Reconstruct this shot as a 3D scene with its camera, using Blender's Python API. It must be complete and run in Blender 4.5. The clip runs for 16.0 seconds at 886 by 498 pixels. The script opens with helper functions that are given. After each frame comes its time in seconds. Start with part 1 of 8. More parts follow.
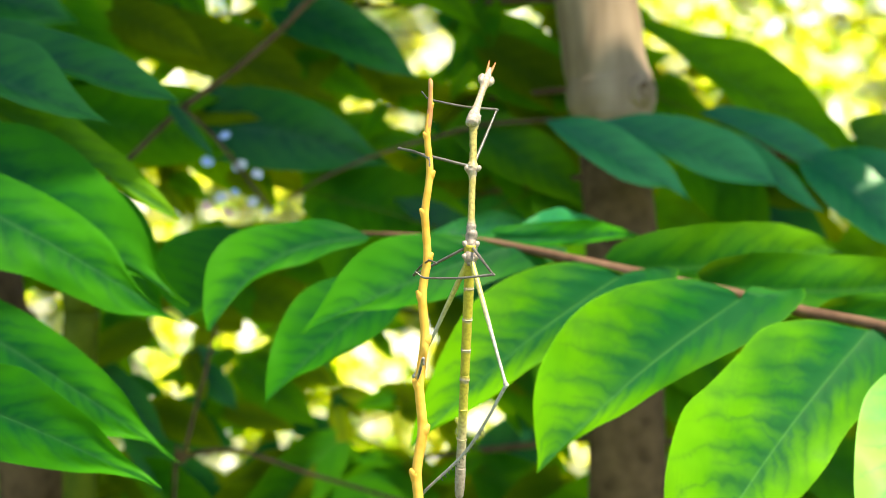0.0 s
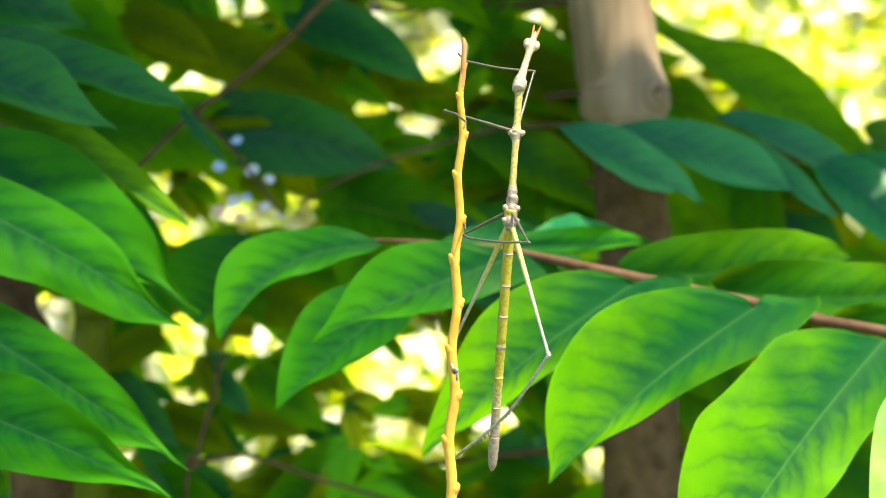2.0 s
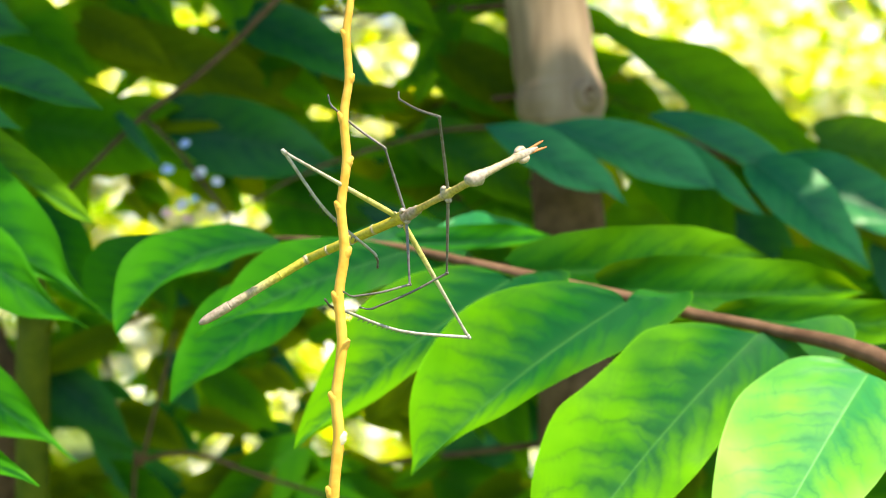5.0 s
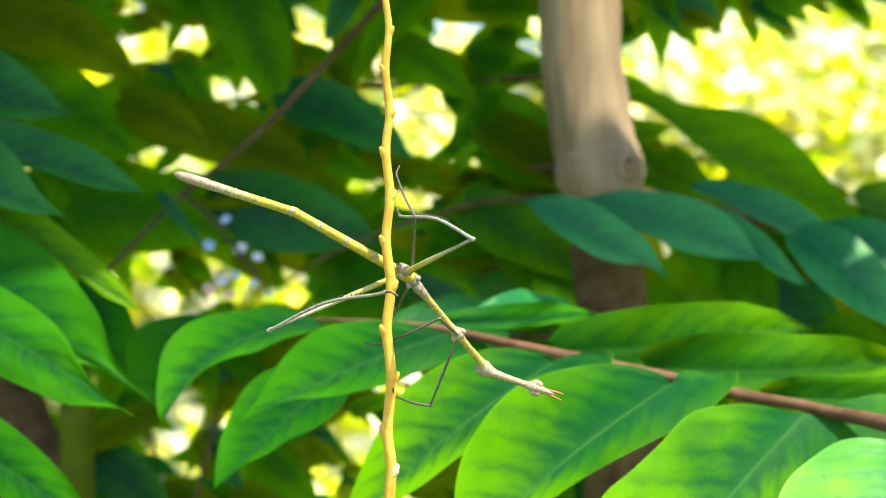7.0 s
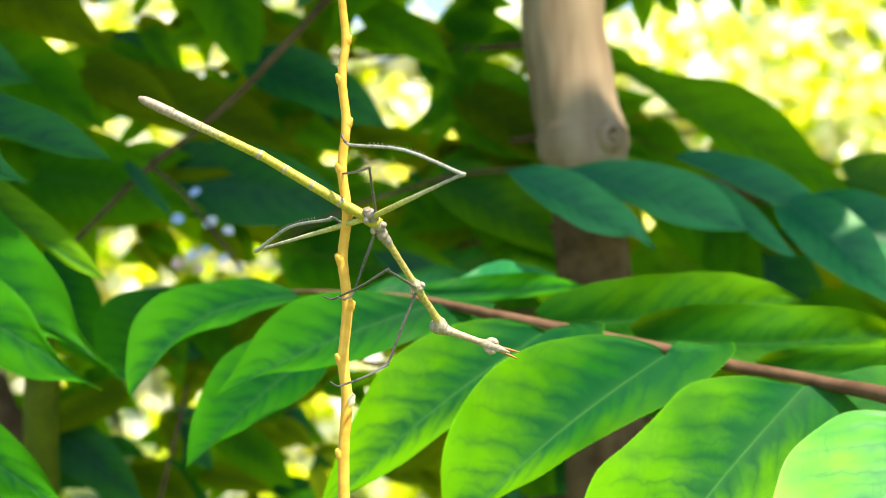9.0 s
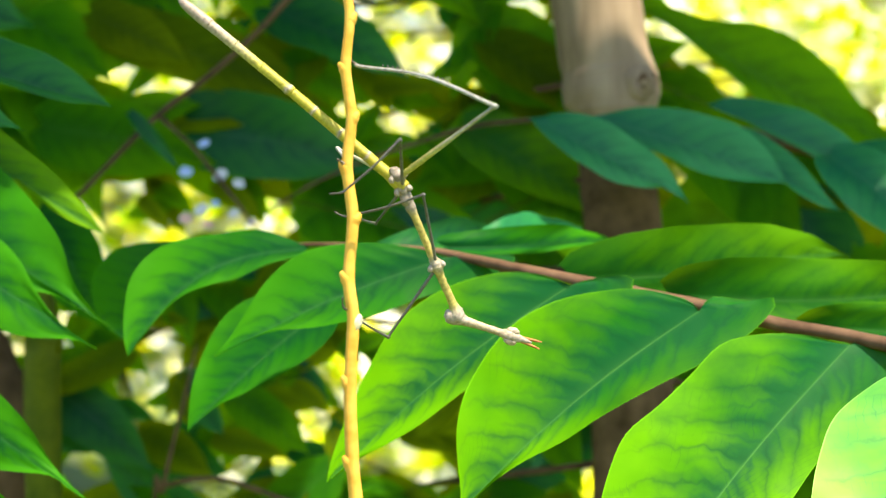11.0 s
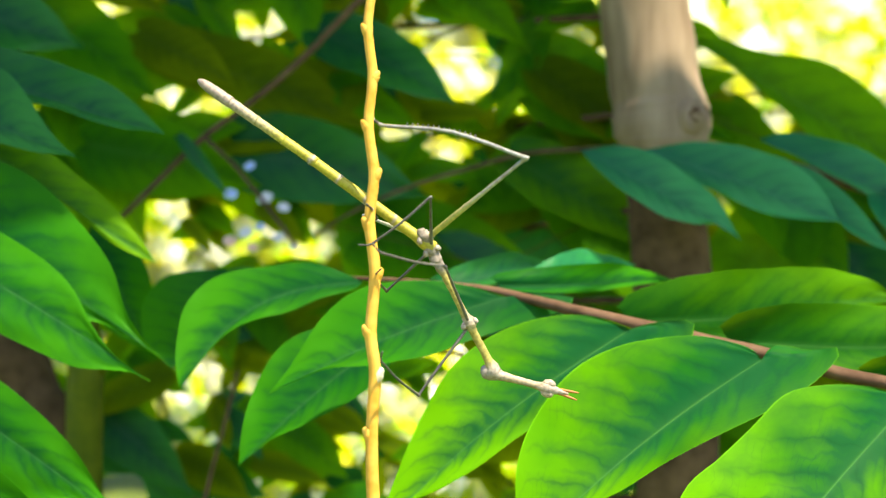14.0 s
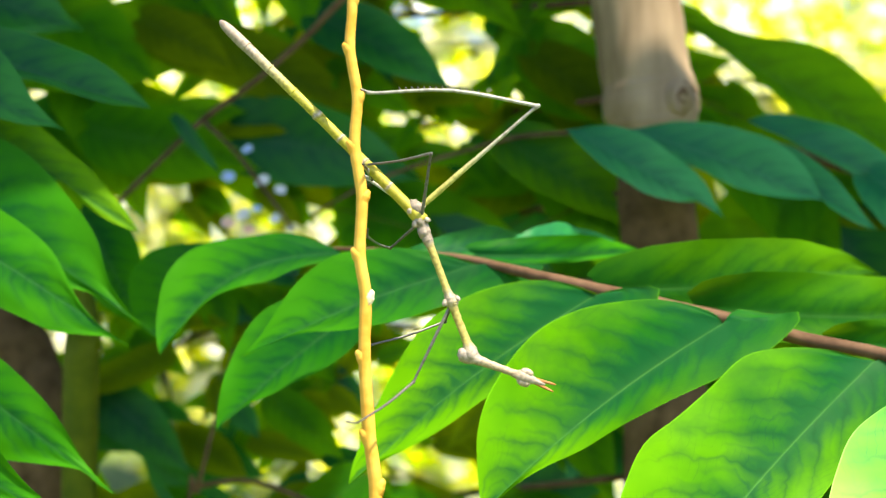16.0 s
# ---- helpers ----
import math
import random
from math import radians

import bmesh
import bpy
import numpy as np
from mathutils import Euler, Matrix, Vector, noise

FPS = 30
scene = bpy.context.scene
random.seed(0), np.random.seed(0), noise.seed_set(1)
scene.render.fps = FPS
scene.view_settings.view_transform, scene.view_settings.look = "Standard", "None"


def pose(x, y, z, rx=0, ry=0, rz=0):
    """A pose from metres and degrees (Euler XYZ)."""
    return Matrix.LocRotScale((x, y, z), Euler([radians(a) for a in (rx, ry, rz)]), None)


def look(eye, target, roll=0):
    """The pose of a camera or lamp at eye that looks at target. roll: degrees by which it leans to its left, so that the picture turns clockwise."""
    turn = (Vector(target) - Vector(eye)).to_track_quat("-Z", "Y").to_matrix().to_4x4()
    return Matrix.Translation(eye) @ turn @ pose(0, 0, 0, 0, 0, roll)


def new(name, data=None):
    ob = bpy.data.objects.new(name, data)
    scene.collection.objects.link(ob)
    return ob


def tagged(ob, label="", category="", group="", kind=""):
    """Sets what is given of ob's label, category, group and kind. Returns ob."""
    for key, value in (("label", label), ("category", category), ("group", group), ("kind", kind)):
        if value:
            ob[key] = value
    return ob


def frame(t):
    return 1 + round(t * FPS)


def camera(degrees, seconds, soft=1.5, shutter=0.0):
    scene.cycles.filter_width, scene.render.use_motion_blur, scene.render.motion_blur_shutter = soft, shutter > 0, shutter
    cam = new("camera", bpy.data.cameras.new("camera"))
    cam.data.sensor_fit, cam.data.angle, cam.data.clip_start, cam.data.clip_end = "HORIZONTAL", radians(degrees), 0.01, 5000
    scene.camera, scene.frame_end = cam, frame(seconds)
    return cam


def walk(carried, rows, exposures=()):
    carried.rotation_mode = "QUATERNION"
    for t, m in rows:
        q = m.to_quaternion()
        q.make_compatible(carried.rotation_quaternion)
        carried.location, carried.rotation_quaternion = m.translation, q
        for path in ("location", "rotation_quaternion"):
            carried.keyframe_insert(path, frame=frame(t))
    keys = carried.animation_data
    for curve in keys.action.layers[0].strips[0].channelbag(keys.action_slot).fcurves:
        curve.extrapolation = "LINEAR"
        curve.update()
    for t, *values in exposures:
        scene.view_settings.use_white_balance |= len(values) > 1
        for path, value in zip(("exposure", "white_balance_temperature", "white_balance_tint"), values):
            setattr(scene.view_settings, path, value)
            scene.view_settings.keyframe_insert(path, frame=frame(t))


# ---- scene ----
cam = camera(31.2, 16.0, soft=0.65)
cam.data.dof.use_dof = True
cam.data.dof.focus_distance = 0.605
cam.data.dof.aperture_fstop = 10.0
walk(cam, [
    (0, look((-0.006, -0.254, 1.332), (0.097, 1.742, 1.409), -0.2)),
    (0.5, look((0.003, -0.252, 1.334), (0.088, 1.744, 1.406), -0.3)),
    (1, look((-0.003, -0.249, 1.335), (0.087, 1.748, 1.406), -0.1)),
    (1.5, look((-0.008, -0.247, 1.334), (0.084, 1.75, 1.409), -0.1)),
    (2, look((-0.004, -0.249, 1.337), (0.08, 1.748, 1.412), -0.2)),
    (2.5, look((0.004, -0.246, 1.337), (0.081, 1.751, 1.414), -0.2)),
    (3, look((0.029, -0.239, 1.32), (0.089, 1.758, 1.409), -0.4)),
    (3.5, look((0.059, -0.253, 1.331), (0.102, 1.746, 1.4), -1.2)),
    (3.7, look((0.076, -0.258, 1.334), (0.09, 1.741, 1.402), -0.7)),
    (5.8, look((0.121, -0.26, 1.324), (0.025, 1.735, 1.428), -0.8)),
    (6, look((0.126, -0.255, 1.329), (0.01, 1.739, 1.428), -1.0)),
    (6.5, look((0.113, -0.258, 1.339), (0.009, 1.736, 1.463), -1.2)),
    (7, look((0.106, -0.26, 1.346), (0.019, 1.733, 1.497), -1.0)),
    (7.5, look((0.095, -0.258, 1.335), (0.029, 1.734, 1.502), -0.9)),
    (8, look((0.097, -0.256, 1.338), (0.045, 1.739, 1.482), -1.1)),
    (8.2, look((0.096, -0.255, 1.338), (0.054, 1.739, 1.476), -1.2)),
    (10.3, look((0.087, -0.174, 1.336), (0.043, 1.821, 1.47), -0.8)),
    (10.5, look((0.085, -0.175, 1.334), (0.039, 1.821, 1.454), -0.7)),
    (11, look((0.098, -0.171, 1.333), (0.021, 1.825, 1.428), -1.0)),
    (11.5, look((0.106, -0.171, 1.333), (0.01, 1.825, 1.417), -1.0)),
    (12, look((0.105, -0.171, 1.334), (0.003, 1.825, 1.419), -0.8)),
    (12.5, look((0.101, -0.17, 1.336), (-0.004, 1.825, 1.424), -0.6)),
    (13, look((0.097, -0.17, 1.341), (-0.008, 1.825, 1.428), -0.4)),
    (13.5, look((0.086, -0.169, 1.349), (-0.009, 1.826, 1.436), -0.1)),
    (14, look((0.077, -0.167, 1.351), (-0.017, 1.828, 1.448), 0.2)),
    (14.5, look((0.079, -0.171, 1.364), (-0.028, 1.824, 1.464), -0.2)),
    (15, look((0.081, -0.173, 1.357), (-0.032, 1.82, 1.483), 0.4)),
    (15.5, look((0.089, -0.177, 1.337), (-0.038, 1.814, 1.481), 0.7)),
    (16, look((0.113, -0.176, 1.328), (-0.039, 1.815, 1.444), 0.5)),
])

# ---- light ----
SUN = Vector((0.34, -0.32, 0.88)).normalized()
world = bpy.data.worlds.new("sky")
scene.world = world
world.use_nodes = True
wn = world.node_tree.nodes
sky = wn.new("ShaderNodeTexSky")
sky.sky_type, sky.sun_disc = "NISHITA", False
sky.sun_elevation = math.asin(SUN.z)
sky.sun_rotation = math.atan2(SUN.x, SUN.y)
wn["Background"].inputs["Strength"].default_value = 0.15
world.node_tree.links.new(sky.outputs[0], wn["Background"].inputs["Color"])
sun_data = bpy.data.lights.new("sun", "SUN")
sun_data.energy, sun_data.angle, sun_data.color = 5.0, radians(0.6), (1.0, 0.88, 0.62)
sun = new("sun", sun_data)
sun.matrix_world = look(SUN * 30, (0, 0, 0))
scene.view_settings.exposure = 1.2


# ---- materials ----
def material(name):
    m = bpy.data.materials.new(name)
    m.use_nodes = True
    t = m.node_tree
    return m, t.nodes, t.links, t.nodes["Principled BSDF"]


def maths(n, l, op, a, b=None):
    q = n.new("ShaderNodeMath")
    q.operation = op
    for i, v in enumerate((a, b)):
        if v is None:
            continue
        if isinstance(v, (int, float)):
            q.inputs[i].default_value = v
        else:
            l.new(v, q.inputs[i])
    return q.outputs[0]


def ramp(n, l, value, stops):
    r = n.new("ShaderNodeValToRGB")
    while len(r.color_ramp.elements) < len(stops):
        r.color_ramp.elements.new(0.5)
    for e, (p, c) in zip(r.color_ramp.elements, stops):
        e.position, e.color = p, (*c, 1)
    l.new(value, r.inputs[0])
    return r.outputs[0]


def mixed(n, l, fac, a, b, kind="MIX"):
    q = n.new("ShaderNodeMix")
    q.data_type, q.blend_type = "RGBA", kind
    for i, v in ((0, fac), (6, a), (7, b)):
        if isinstance(v, (int, float)):
            q.inputs[i].default_value = v
        elif isinstance(v, tuple):
            q.inputs[i].default_value = (*v, 1)
        else:
            l.new(v, q.inputs[i])
    return q.outputs[2]


def noise_of(n, l, scale, detail=3.0, space="Object"):
    c = n.new("ShaderNodeTexCoord")
    q = n.new("ShaderNodeTexNoise")
    q.inputs["Scale"].default_value, q.inputs["Detail"].default_value = scale, detail
    l.new(c.outputs[space], q.inputs["Vector"])
    return q.outputs["Fac"]


def bump(n, l, b, height, strength, distance):
    q = n.new("ShaderNodeBump")
    q.inputs["Strength"].default_value, q.inputs["Distance"].default_value = strength, distance
    l.new(height, q.inputs["Height"])
    l.new(q.outputs[0], b.inputs["Normal"])


def leaf_material(name, dark, light, deep, through_light, amount, rough=0.34, gloss=0.02):
    """Blade with a midrib, arching side veins and mottled tissue, deeper in colour along the veins; sky sheen and light
    on the tip are painted into the colour; the UV runs along and across the blade.
    """
    m, n, l, b = material(name)
    uv = n.new("ShaderNodeUVMap")
    sep = n.new("ShaderNodeSeparateXYZ")
    l.new(uv.outputs[0], sep.inputs[0])
    u, v = sep.outputs[0], sep.outputs[1]
    av = maths(n, l, "ABSOLUTE", v)

    def near(x, reach):
        return maths(n, l, "SUBTRACT", 1.0, maths(n, l, "MINIMUM", maths(n, l, "DIVIDE", x, reach), 1.0))

    def away(scale, amount, detail=3.0):
        return maths(n, l, "MULTIPLY", maths(n, l, "SUBTRACT", noise_of(n, l, scale, detail), 0.5), amount)

    def times(x, y):
        return maths(n, l, "MULTIPLY", x, y)

    def plus(x, y):
        return maths(n, l, "ADD", x, y)

    wob = plus(plus(away(16.0, 0.13), away(55.0, 0.11)), away(190.0, 0.05))
    half = times(maths(n, l, "GREATER_THAN", v, 0.0), 0.055)
    arch = plus(plus(maths(n, l, "SUBTRACT", u, times(maths(n, l, "POWER", av, 1.35), 0.20)), wob), half)
    saw = maths(n, l, "ABSOLUTE", maths(n, l, "SUBTRACT", maths(n, l, "FRACT", times(arch, 8.5)), 0.5))
    fade = maths(n, l, "SUBTRACT", 1.0, times(maths(n, l, "POWER", av, 2.2), 0.95))
    vein_line = times(near(saw, 0.075), fade)
    half_saw = maths(n, l, "ABSOLUTE", maths(n, l, "SUBTRACT", maths(n, l, "FRACT", plus(times(plus(arch, away(24.0, 0.10)), 8.5), 0.5)), 0.5))
    between = times(near(half_saw, plus(0.03, times(noise_of(n, l, 80.0, 4.0), 0.16))), times(fade, near(av, 0.9)))
    fine = maths(n, l, "ABSOLUTE", maths(n, l, "SUBTRACT", maths(n, l, "FRACT", times(plus(plus(u, times(av, 0.55)), plus(away(40.0, 0.16, 4.0), away(130.0, 0.05))), 21.0)), 0.5))
    veinlet = times(near(fine, 0.10), maths(n, l, "MINIMUM", 1.0, maths(n, l, "MAXIMUM", 0.0, away(70.0, 7.0, 2.0))))
    vein_band = times(near(saw, plus(0.03, times(noise_of(n, l, 60.0, 5.0), 0.60))), fade)
    rib = near(av, 0.022)
    net = n.new("ShaderNodeTexVoronoi")
    net.feature = "DISTANCE_TO_EDGE"
    net.inputs["Scale"].default_value = 95.0
    c0 = n.new("ShaderNodeTexCoord")
    warp = n.new("ShaderNodeTexNoise")
    warp.inputs["Scale"].default_value, warp.inputs["Detail"].default_value = 45.0, 4.0
    l.new(c0.outputs["Object"], warp.inputs["Vector"])
    move = n.new("ShaderNodeVectorMath")
    move.operation = "MULTIPLY_ADD"
    l.new(warp.outputs["Color"], move.inputs[0])
    move.inputs[1].default_value = (0.016, 0.016, 0.016)
    l.new(c0.outputs["Object"], move.inputs[2])
    l.new(move.outputs[0], net.inputs["Vector"])
    mesh = near(net.outputs["Distance"], plus(0.03, times(noise_of(n, l, 30.0), 0.13)))
    info = n.new("ShaderNodeObjectInfo")
    # tissue yellows towards the tip: sunlight on the hanging end painted in
    tissue = ramp(n, l, plus(plus(times(noise_of(n, l, 38.0, 5.0), 0.55), times(info.outputs["Random"], 0.15)), plus(times(maths(n, l, "POWER", av, 1.7), 0.22), times(u, 0.40))), [(0.38, dark), (0.82, light)])
    # bluish depth: along the veins, in clouds; along the midrib and towards the base it paints sky sheen
    depth = plus(plus(times(near(av, 0.50), 0.54), times(near(u, 0.75), 0.64)), plus(times(vein_band, 0.42), plus(plus(times(mesh, 0.06), plus(times(veinlet, 0.28), times(between, 0.40))), away(46.0, 1.35, 5.0))))
    depth = maths(n, l, "MAXIMUM", 0.0, maths(n, l, "MINIMUM", maths(n, l, "SUBTRACT", depth, 0.12), 0.92))
    c = mixed(n, l, depth, tissue, deep)
    c = mixed(n, l, times(vein_line, plus(0.12, times(noise_of(n, l, 20.0), 0.75))), c, tuple(x * 0.7 for x in deep))
    # pale teal band beside the midrib: reflected sky painted in
    c = mixed(n, l, times(near(av, 0.13), times(noise_of(n, l, 14.0), 0.75)), c, tuple(0.5 * x + 0.5 * y + 0.02 for x, y in zip(deep, dark)))
    c = mixed(n, l, times(rib, plus(0.05, times(noise_of(n, l, 18.0), 0.55))), c, tuple(min(1, 0.7 * x + y + 0.05) for x, y in zip(light, deep)))
    margin = maths(n, l, "GREATER_THAN", av, 0.988)
    c = mixed(n, l, times(margin, times(noise_of(n, l, 25.0), 0.6)), c, tuple(min(1, x * 2.0 + 0.01) for x in light))
    l.new(c, b.inputs["Base Color"])
    l.new(plus(rough, away(120.0, 0.25)), b.inputs["Roughness"])
    b.inputs["Specular IOR Level"].default_value = gloss
    h = plus(plus(times(vein_band, -0.7), times(mesh, -0.12)), plus(times(rib, -1.0), times(noise_of(n, l, 260.0, 3.0), 0.25)))
    bump(n, l, b, h, 0.16, 0.0004)
    tr = n.new("ShaderNodeBsdfTranslucent")
    l.new(mixed(n, l, times(depth, 0.75), through_light, tuple(x * 0.45 for x in through_light)), tr.inputs["Color"])
    mx = n.new("ShaderNodeMixShader")
    mx.inputs[0].default_value = amount
    l.new(b.outputs[0], mx.inputs[1])
    l.new(tr.outputs[0], mx.inputs[2])
    l.new(mx.outputs[0], n["Material Output"].inputs[0])
    return m


leaf_green = leaf_material("leaf_green", (0.020, 0.125, 0.001), (0.076, 0.225, 0.0006), (0.006, 0.078, 0.008), (0.26, 0.50, 0.001), 0.28, 0.48, 0.04)
# lit copy of the leaf: sunlight is put into the brighter colour
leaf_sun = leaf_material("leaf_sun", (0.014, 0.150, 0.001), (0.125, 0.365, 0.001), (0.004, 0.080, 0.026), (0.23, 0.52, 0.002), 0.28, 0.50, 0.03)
# pale lime copy: sun glare is put into the colour of one leaf
leaf_glare = leaf_material("leaf_glare", (0.085, 0.36, 0.012), (0.25, 0.55, 0.08), (0.025, 0.24, 0.08), (0.40, 0.66, 0.03), 0.30, 0.40, 0.10)
leaf_olive = leaf_material("leaf_olive", (0.076, 0.128, 0.002), (0.160, 0.212, 0.002), (0.058, 0.106, 0.003), (0.46, 0.54, 0.001), 0.45, 0.5)
leaf_screen = leaf_material("leaf_screen", (0.032, 0.178, 0.001), (0.102, 0.300, 0.001), (0.021, 0.138, 0.008), (0.34, 0.64, 0.001), 0.50, 0.5, 0.04)
# teal copy: the sky reflected on these leaves is put into the colour
leaf_sky_teal = leaf_material("leaf_sky_teal", (0.012, 0.155, 0.042), (0.045, 0.285, 0.088), (0.008, 0.118, 0.060), (0.08, 0.42, 0.05), 0.25, 0.36, 0.20)
# dimmer copy: half shade is put into the darker green
leaf_half_shade = leaf_material("leaf_half_shade", (0.008, 0.112, 0.003), (0.036, 0.200, 0.003), (0.002, 0.058, 0.016), (0.11, 0.48, 0.002), 0.28, 0.46, 0.05)
# lit copy: sun on single leaves is put into the yellower green
leaf_lime = leaf_material("leaf_lime", (0.040, 0.170, 0.002), (0.130, 0.300, 0.002), (0.010, 0.090, 0.016), (0.30, 0.56, 0.002), 0.35, 0.45, 0.06)
# shaded copy: shade is put into the dark teal green
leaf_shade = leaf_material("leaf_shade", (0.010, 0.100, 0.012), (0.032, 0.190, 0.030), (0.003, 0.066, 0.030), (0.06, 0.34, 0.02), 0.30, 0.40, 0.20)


def bark_material(name, low, high, scale, rough=0.85, depth=0.004):
    m, n, l, b = material(name)
    f = maths(n, l, "ADD", maths(n, l, "MULTIPLY", noise_of(n, l, scale, 6.0), 0.6), maths(n, l, "MULTIPLY", noise_of(n, l, scale * 0.2, 3.0), 0.4))
    l.new(ramp(n, l, f, [(0.35, low), (0.65, high)]), b.inputs["Base Color"])
    b.inputs["Roughness"].default_value = rough
    b.inputs["Specular IOR Level"].default_value = 0.15
    bump(n, l, b, f, 0.5, depth)
    return m


bark_grey, _n, _l, _b = material("bark_grey")
_c, _m = _n.new("ShaderNodeTexCoord"), _n.new("ShaderNodeMapping")
_m.inputs["Scale"].default_value = (1.0, 1.0, 0.16)
_l.new(_c.outputs["Object"], _m.inputs["Vector"])
_s = _n.new("ShaderNodeTexNoise")
_s.inputs["Scale"].default_value, _s.inputs["Detail"].default_value = 90.0, 6.0
_l.new(_m.outputs[0], _s.inputs["Vector"])
_f = maths(_n, _l, "ADD", maths(_n, _l, "MULTIPLY", _s.outputs["Fac"], 0.6), maths(_n, _l, "MULTIPLY", noise_of(_n, _l, 14.0, 3.0), 0.4))
_l.new(ramp(_n, _l, _f, [(0.30, (0.15, 0.098, 0.060)), (0.66, (0.36, 0.270, 0.190))]), _b.inputs["Base Color"])
_b.inputs["Roughness"].default_value = 0.8
_b.inputs["Specular IOR Level"].default_value = 0.25
bump(_n, _l, _b, _f, 0.4, 0.003)
bark_brown = bark_material("bark_brown", (0.058, 0.034, 0.018), (0.17, 0.105, 0.060), 80)
rachis_red = bark_material("rachis_red", (0.085, 0.045, 0.026), (0.170, 0.098, 0.060), 120, 0.7, 0.001)
stem_green = bark_material("stem_green", (0.045, 0.075, 0.002), (0.12, 0.145, 0.004), 70, 0.6, 0.001)
grass_ground = bark_material("grass_ground", (0.05, 0.09, 0.015), (0.17, 0.22, 0.04), 6, 0.95, 0.03)
# palest stops paint blown-out sun and sky into the far leaves
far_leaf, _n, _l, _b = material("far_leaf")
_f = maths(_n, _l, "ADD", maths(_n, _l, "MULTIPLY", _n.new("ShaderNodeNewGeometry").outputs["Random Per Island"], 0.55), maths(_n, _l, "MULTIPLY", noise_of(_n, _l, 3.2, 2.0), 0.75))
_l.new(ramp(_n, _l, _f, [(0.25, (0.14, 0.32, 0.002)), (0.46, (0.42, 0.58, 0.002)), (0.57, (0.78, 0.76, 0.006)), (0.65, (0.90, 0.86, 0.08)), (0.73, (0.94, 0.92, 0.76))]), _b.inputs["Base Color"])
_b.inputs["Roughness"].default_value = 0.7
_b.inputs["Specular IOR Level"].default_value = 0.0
twig_mat = bark_material("twig_mat", (0.66, 0.32, 0.035), (0.84, 0.49, 0.085), 220, 0.55, 0.0006)
twig_end = bark_material("twig_end", (0.40, 0.16, 0.055), (0.64, 0.34, 0.15), 220, 0.6, 0.0006)


# pale colours for added spots that imitate sky between the leaves
sky_spot_white = bark_material("sky_spot_white", (0.72, 0.72, 0.78), (0.90, 0.88, 0.86), 90, 0.6, 0.0005)
sky_spot_blue = bark_material("sky_spot_blue", (0.36, 0.52, 0.88), (0.62, 0.74, 0.92), 90, 0.6, 0.0005)
sky_spot_pink = bark_material("sky_spot_pink", (0.75, 0.40, 0.34), (0.90, 0.66, 0.56), 90, 0.6, 0.0005)
bud_white = bark_material("bud_white", (0.62, 0.50, 0.30), (0.85, 0.75, 0.55), 300, 0.6, 0.0003)


def body_material(name, stops, speckle=0.25, rough=0.55, fine=900):
    """Colour bands along the piece's own length (metres along z), with fine speckles."""
    m, n, l, b = material(name)
    c = n.new("ShaderNodeTexCoord")
    sep = n.new("ShaderNodeSeparateXYZ")
    l.new(c.outputs["Object"], sep.inputs[0])
    span = 0.05
    f = maths(n, l, "ADD", maths(n, l, "DIVIDE", sep.outputs[2], span), maths(n, l, "MULTIPLY", maths(n, l, "SUBTRACT", noise_of(n, l, 350.0), 0.5), 0.05))
    base = ramp(n, l, f, [(max(0.0, z / span), col) for z, col in stops])
    spots = ramp(n, l, noise_of(n, l, float(fine), 4.0), [(0.36, (0.34, 0.31, 0.28)), (0.6, (1.0, 1.0, 1.0))])
    l.new(mixed(n, l, speckle, base, spots, "MULTIPLY"), b.inputs["Base Color"])
    b.inputs["Roughness"].default_value = rough
    bump(n, l, b, noise_of(n, l, float(fine), 4.0), 0.5, 0.0003)
    return m


STRAW, OLIVE, GREY, PALE = (0.47, 0.39, 0.10), (0.44, 0.385, 0.03), (0.30, 0.25, 0.205), (0.42, 0.355, 0.30)
thorax_mat = body_material("thorax_mat", [(0.0, GREY), (0.0075, GREY), (0.0105, STRAW), (0.022, STRAW), (0.0255, PALE), (0.029, STRAW), (0.039, STRAW), (0.042, PALE)], 0.6)
head_mat = body_material("head_mat", [(0.0, PALE), (0.004, (0.47, 0.37, 0.24)), (0.013, (0.47, 0.37, 0.24)), (0.018, PALE)], 0.6)
abdomen_mat = body_material("abdomen_mat", [(0.0, OLIVE), (0.0118, OLIVE), (0.0128, PALE), (0.0138, OLIVE), (0.022, OLIVE), (0.023, PALE), (0.024, OLIVE), (0.032, OLIVE), (0.033, PALE), (0.034, OLIVE)], 0.4)
abdomen_tip_mat = body_material("abdomen_tip_mat", [(0.0, OLIVE), (0.001, PALE), (0.002, OLIVE), (0.012, (0.53, 0.47, 0.06)), (0.019, (0.46, 0.39, 0.18)), (0.028, (0.42, 0.34, 0.26)), (0.041, (0.35, 0.27, 0.23))], 0.6)
hind_mat = body_material("hind_mat", [(0.0, (0.52, 0.48, 0.09)), (0.016, (0.54, 0.50, 0.16)), (0.028, (0.50, 0.48, 0.36)), (0.045, (0.40, 0.38, 0.35))], 0.5, 0.4)
leg_mat = body_material("leg_mat", [(0.0, (0.165, 0.155, 0.140)), (0.018, (0.115, 0.105, 0.095)), (0.045, (0.09, 0.08, 0.07))], 0.6, 0.33)
shin_mat = body_material("shin_mat", [(0.0, (0.46, 0.45, 0.42)), (0.045, (0.36, 0.35, 0.33))], 0.6, 0.4)
joint_mat = body_material("joint_mat", [(0.0, PALE), (0.05, PALE)], 0.7)
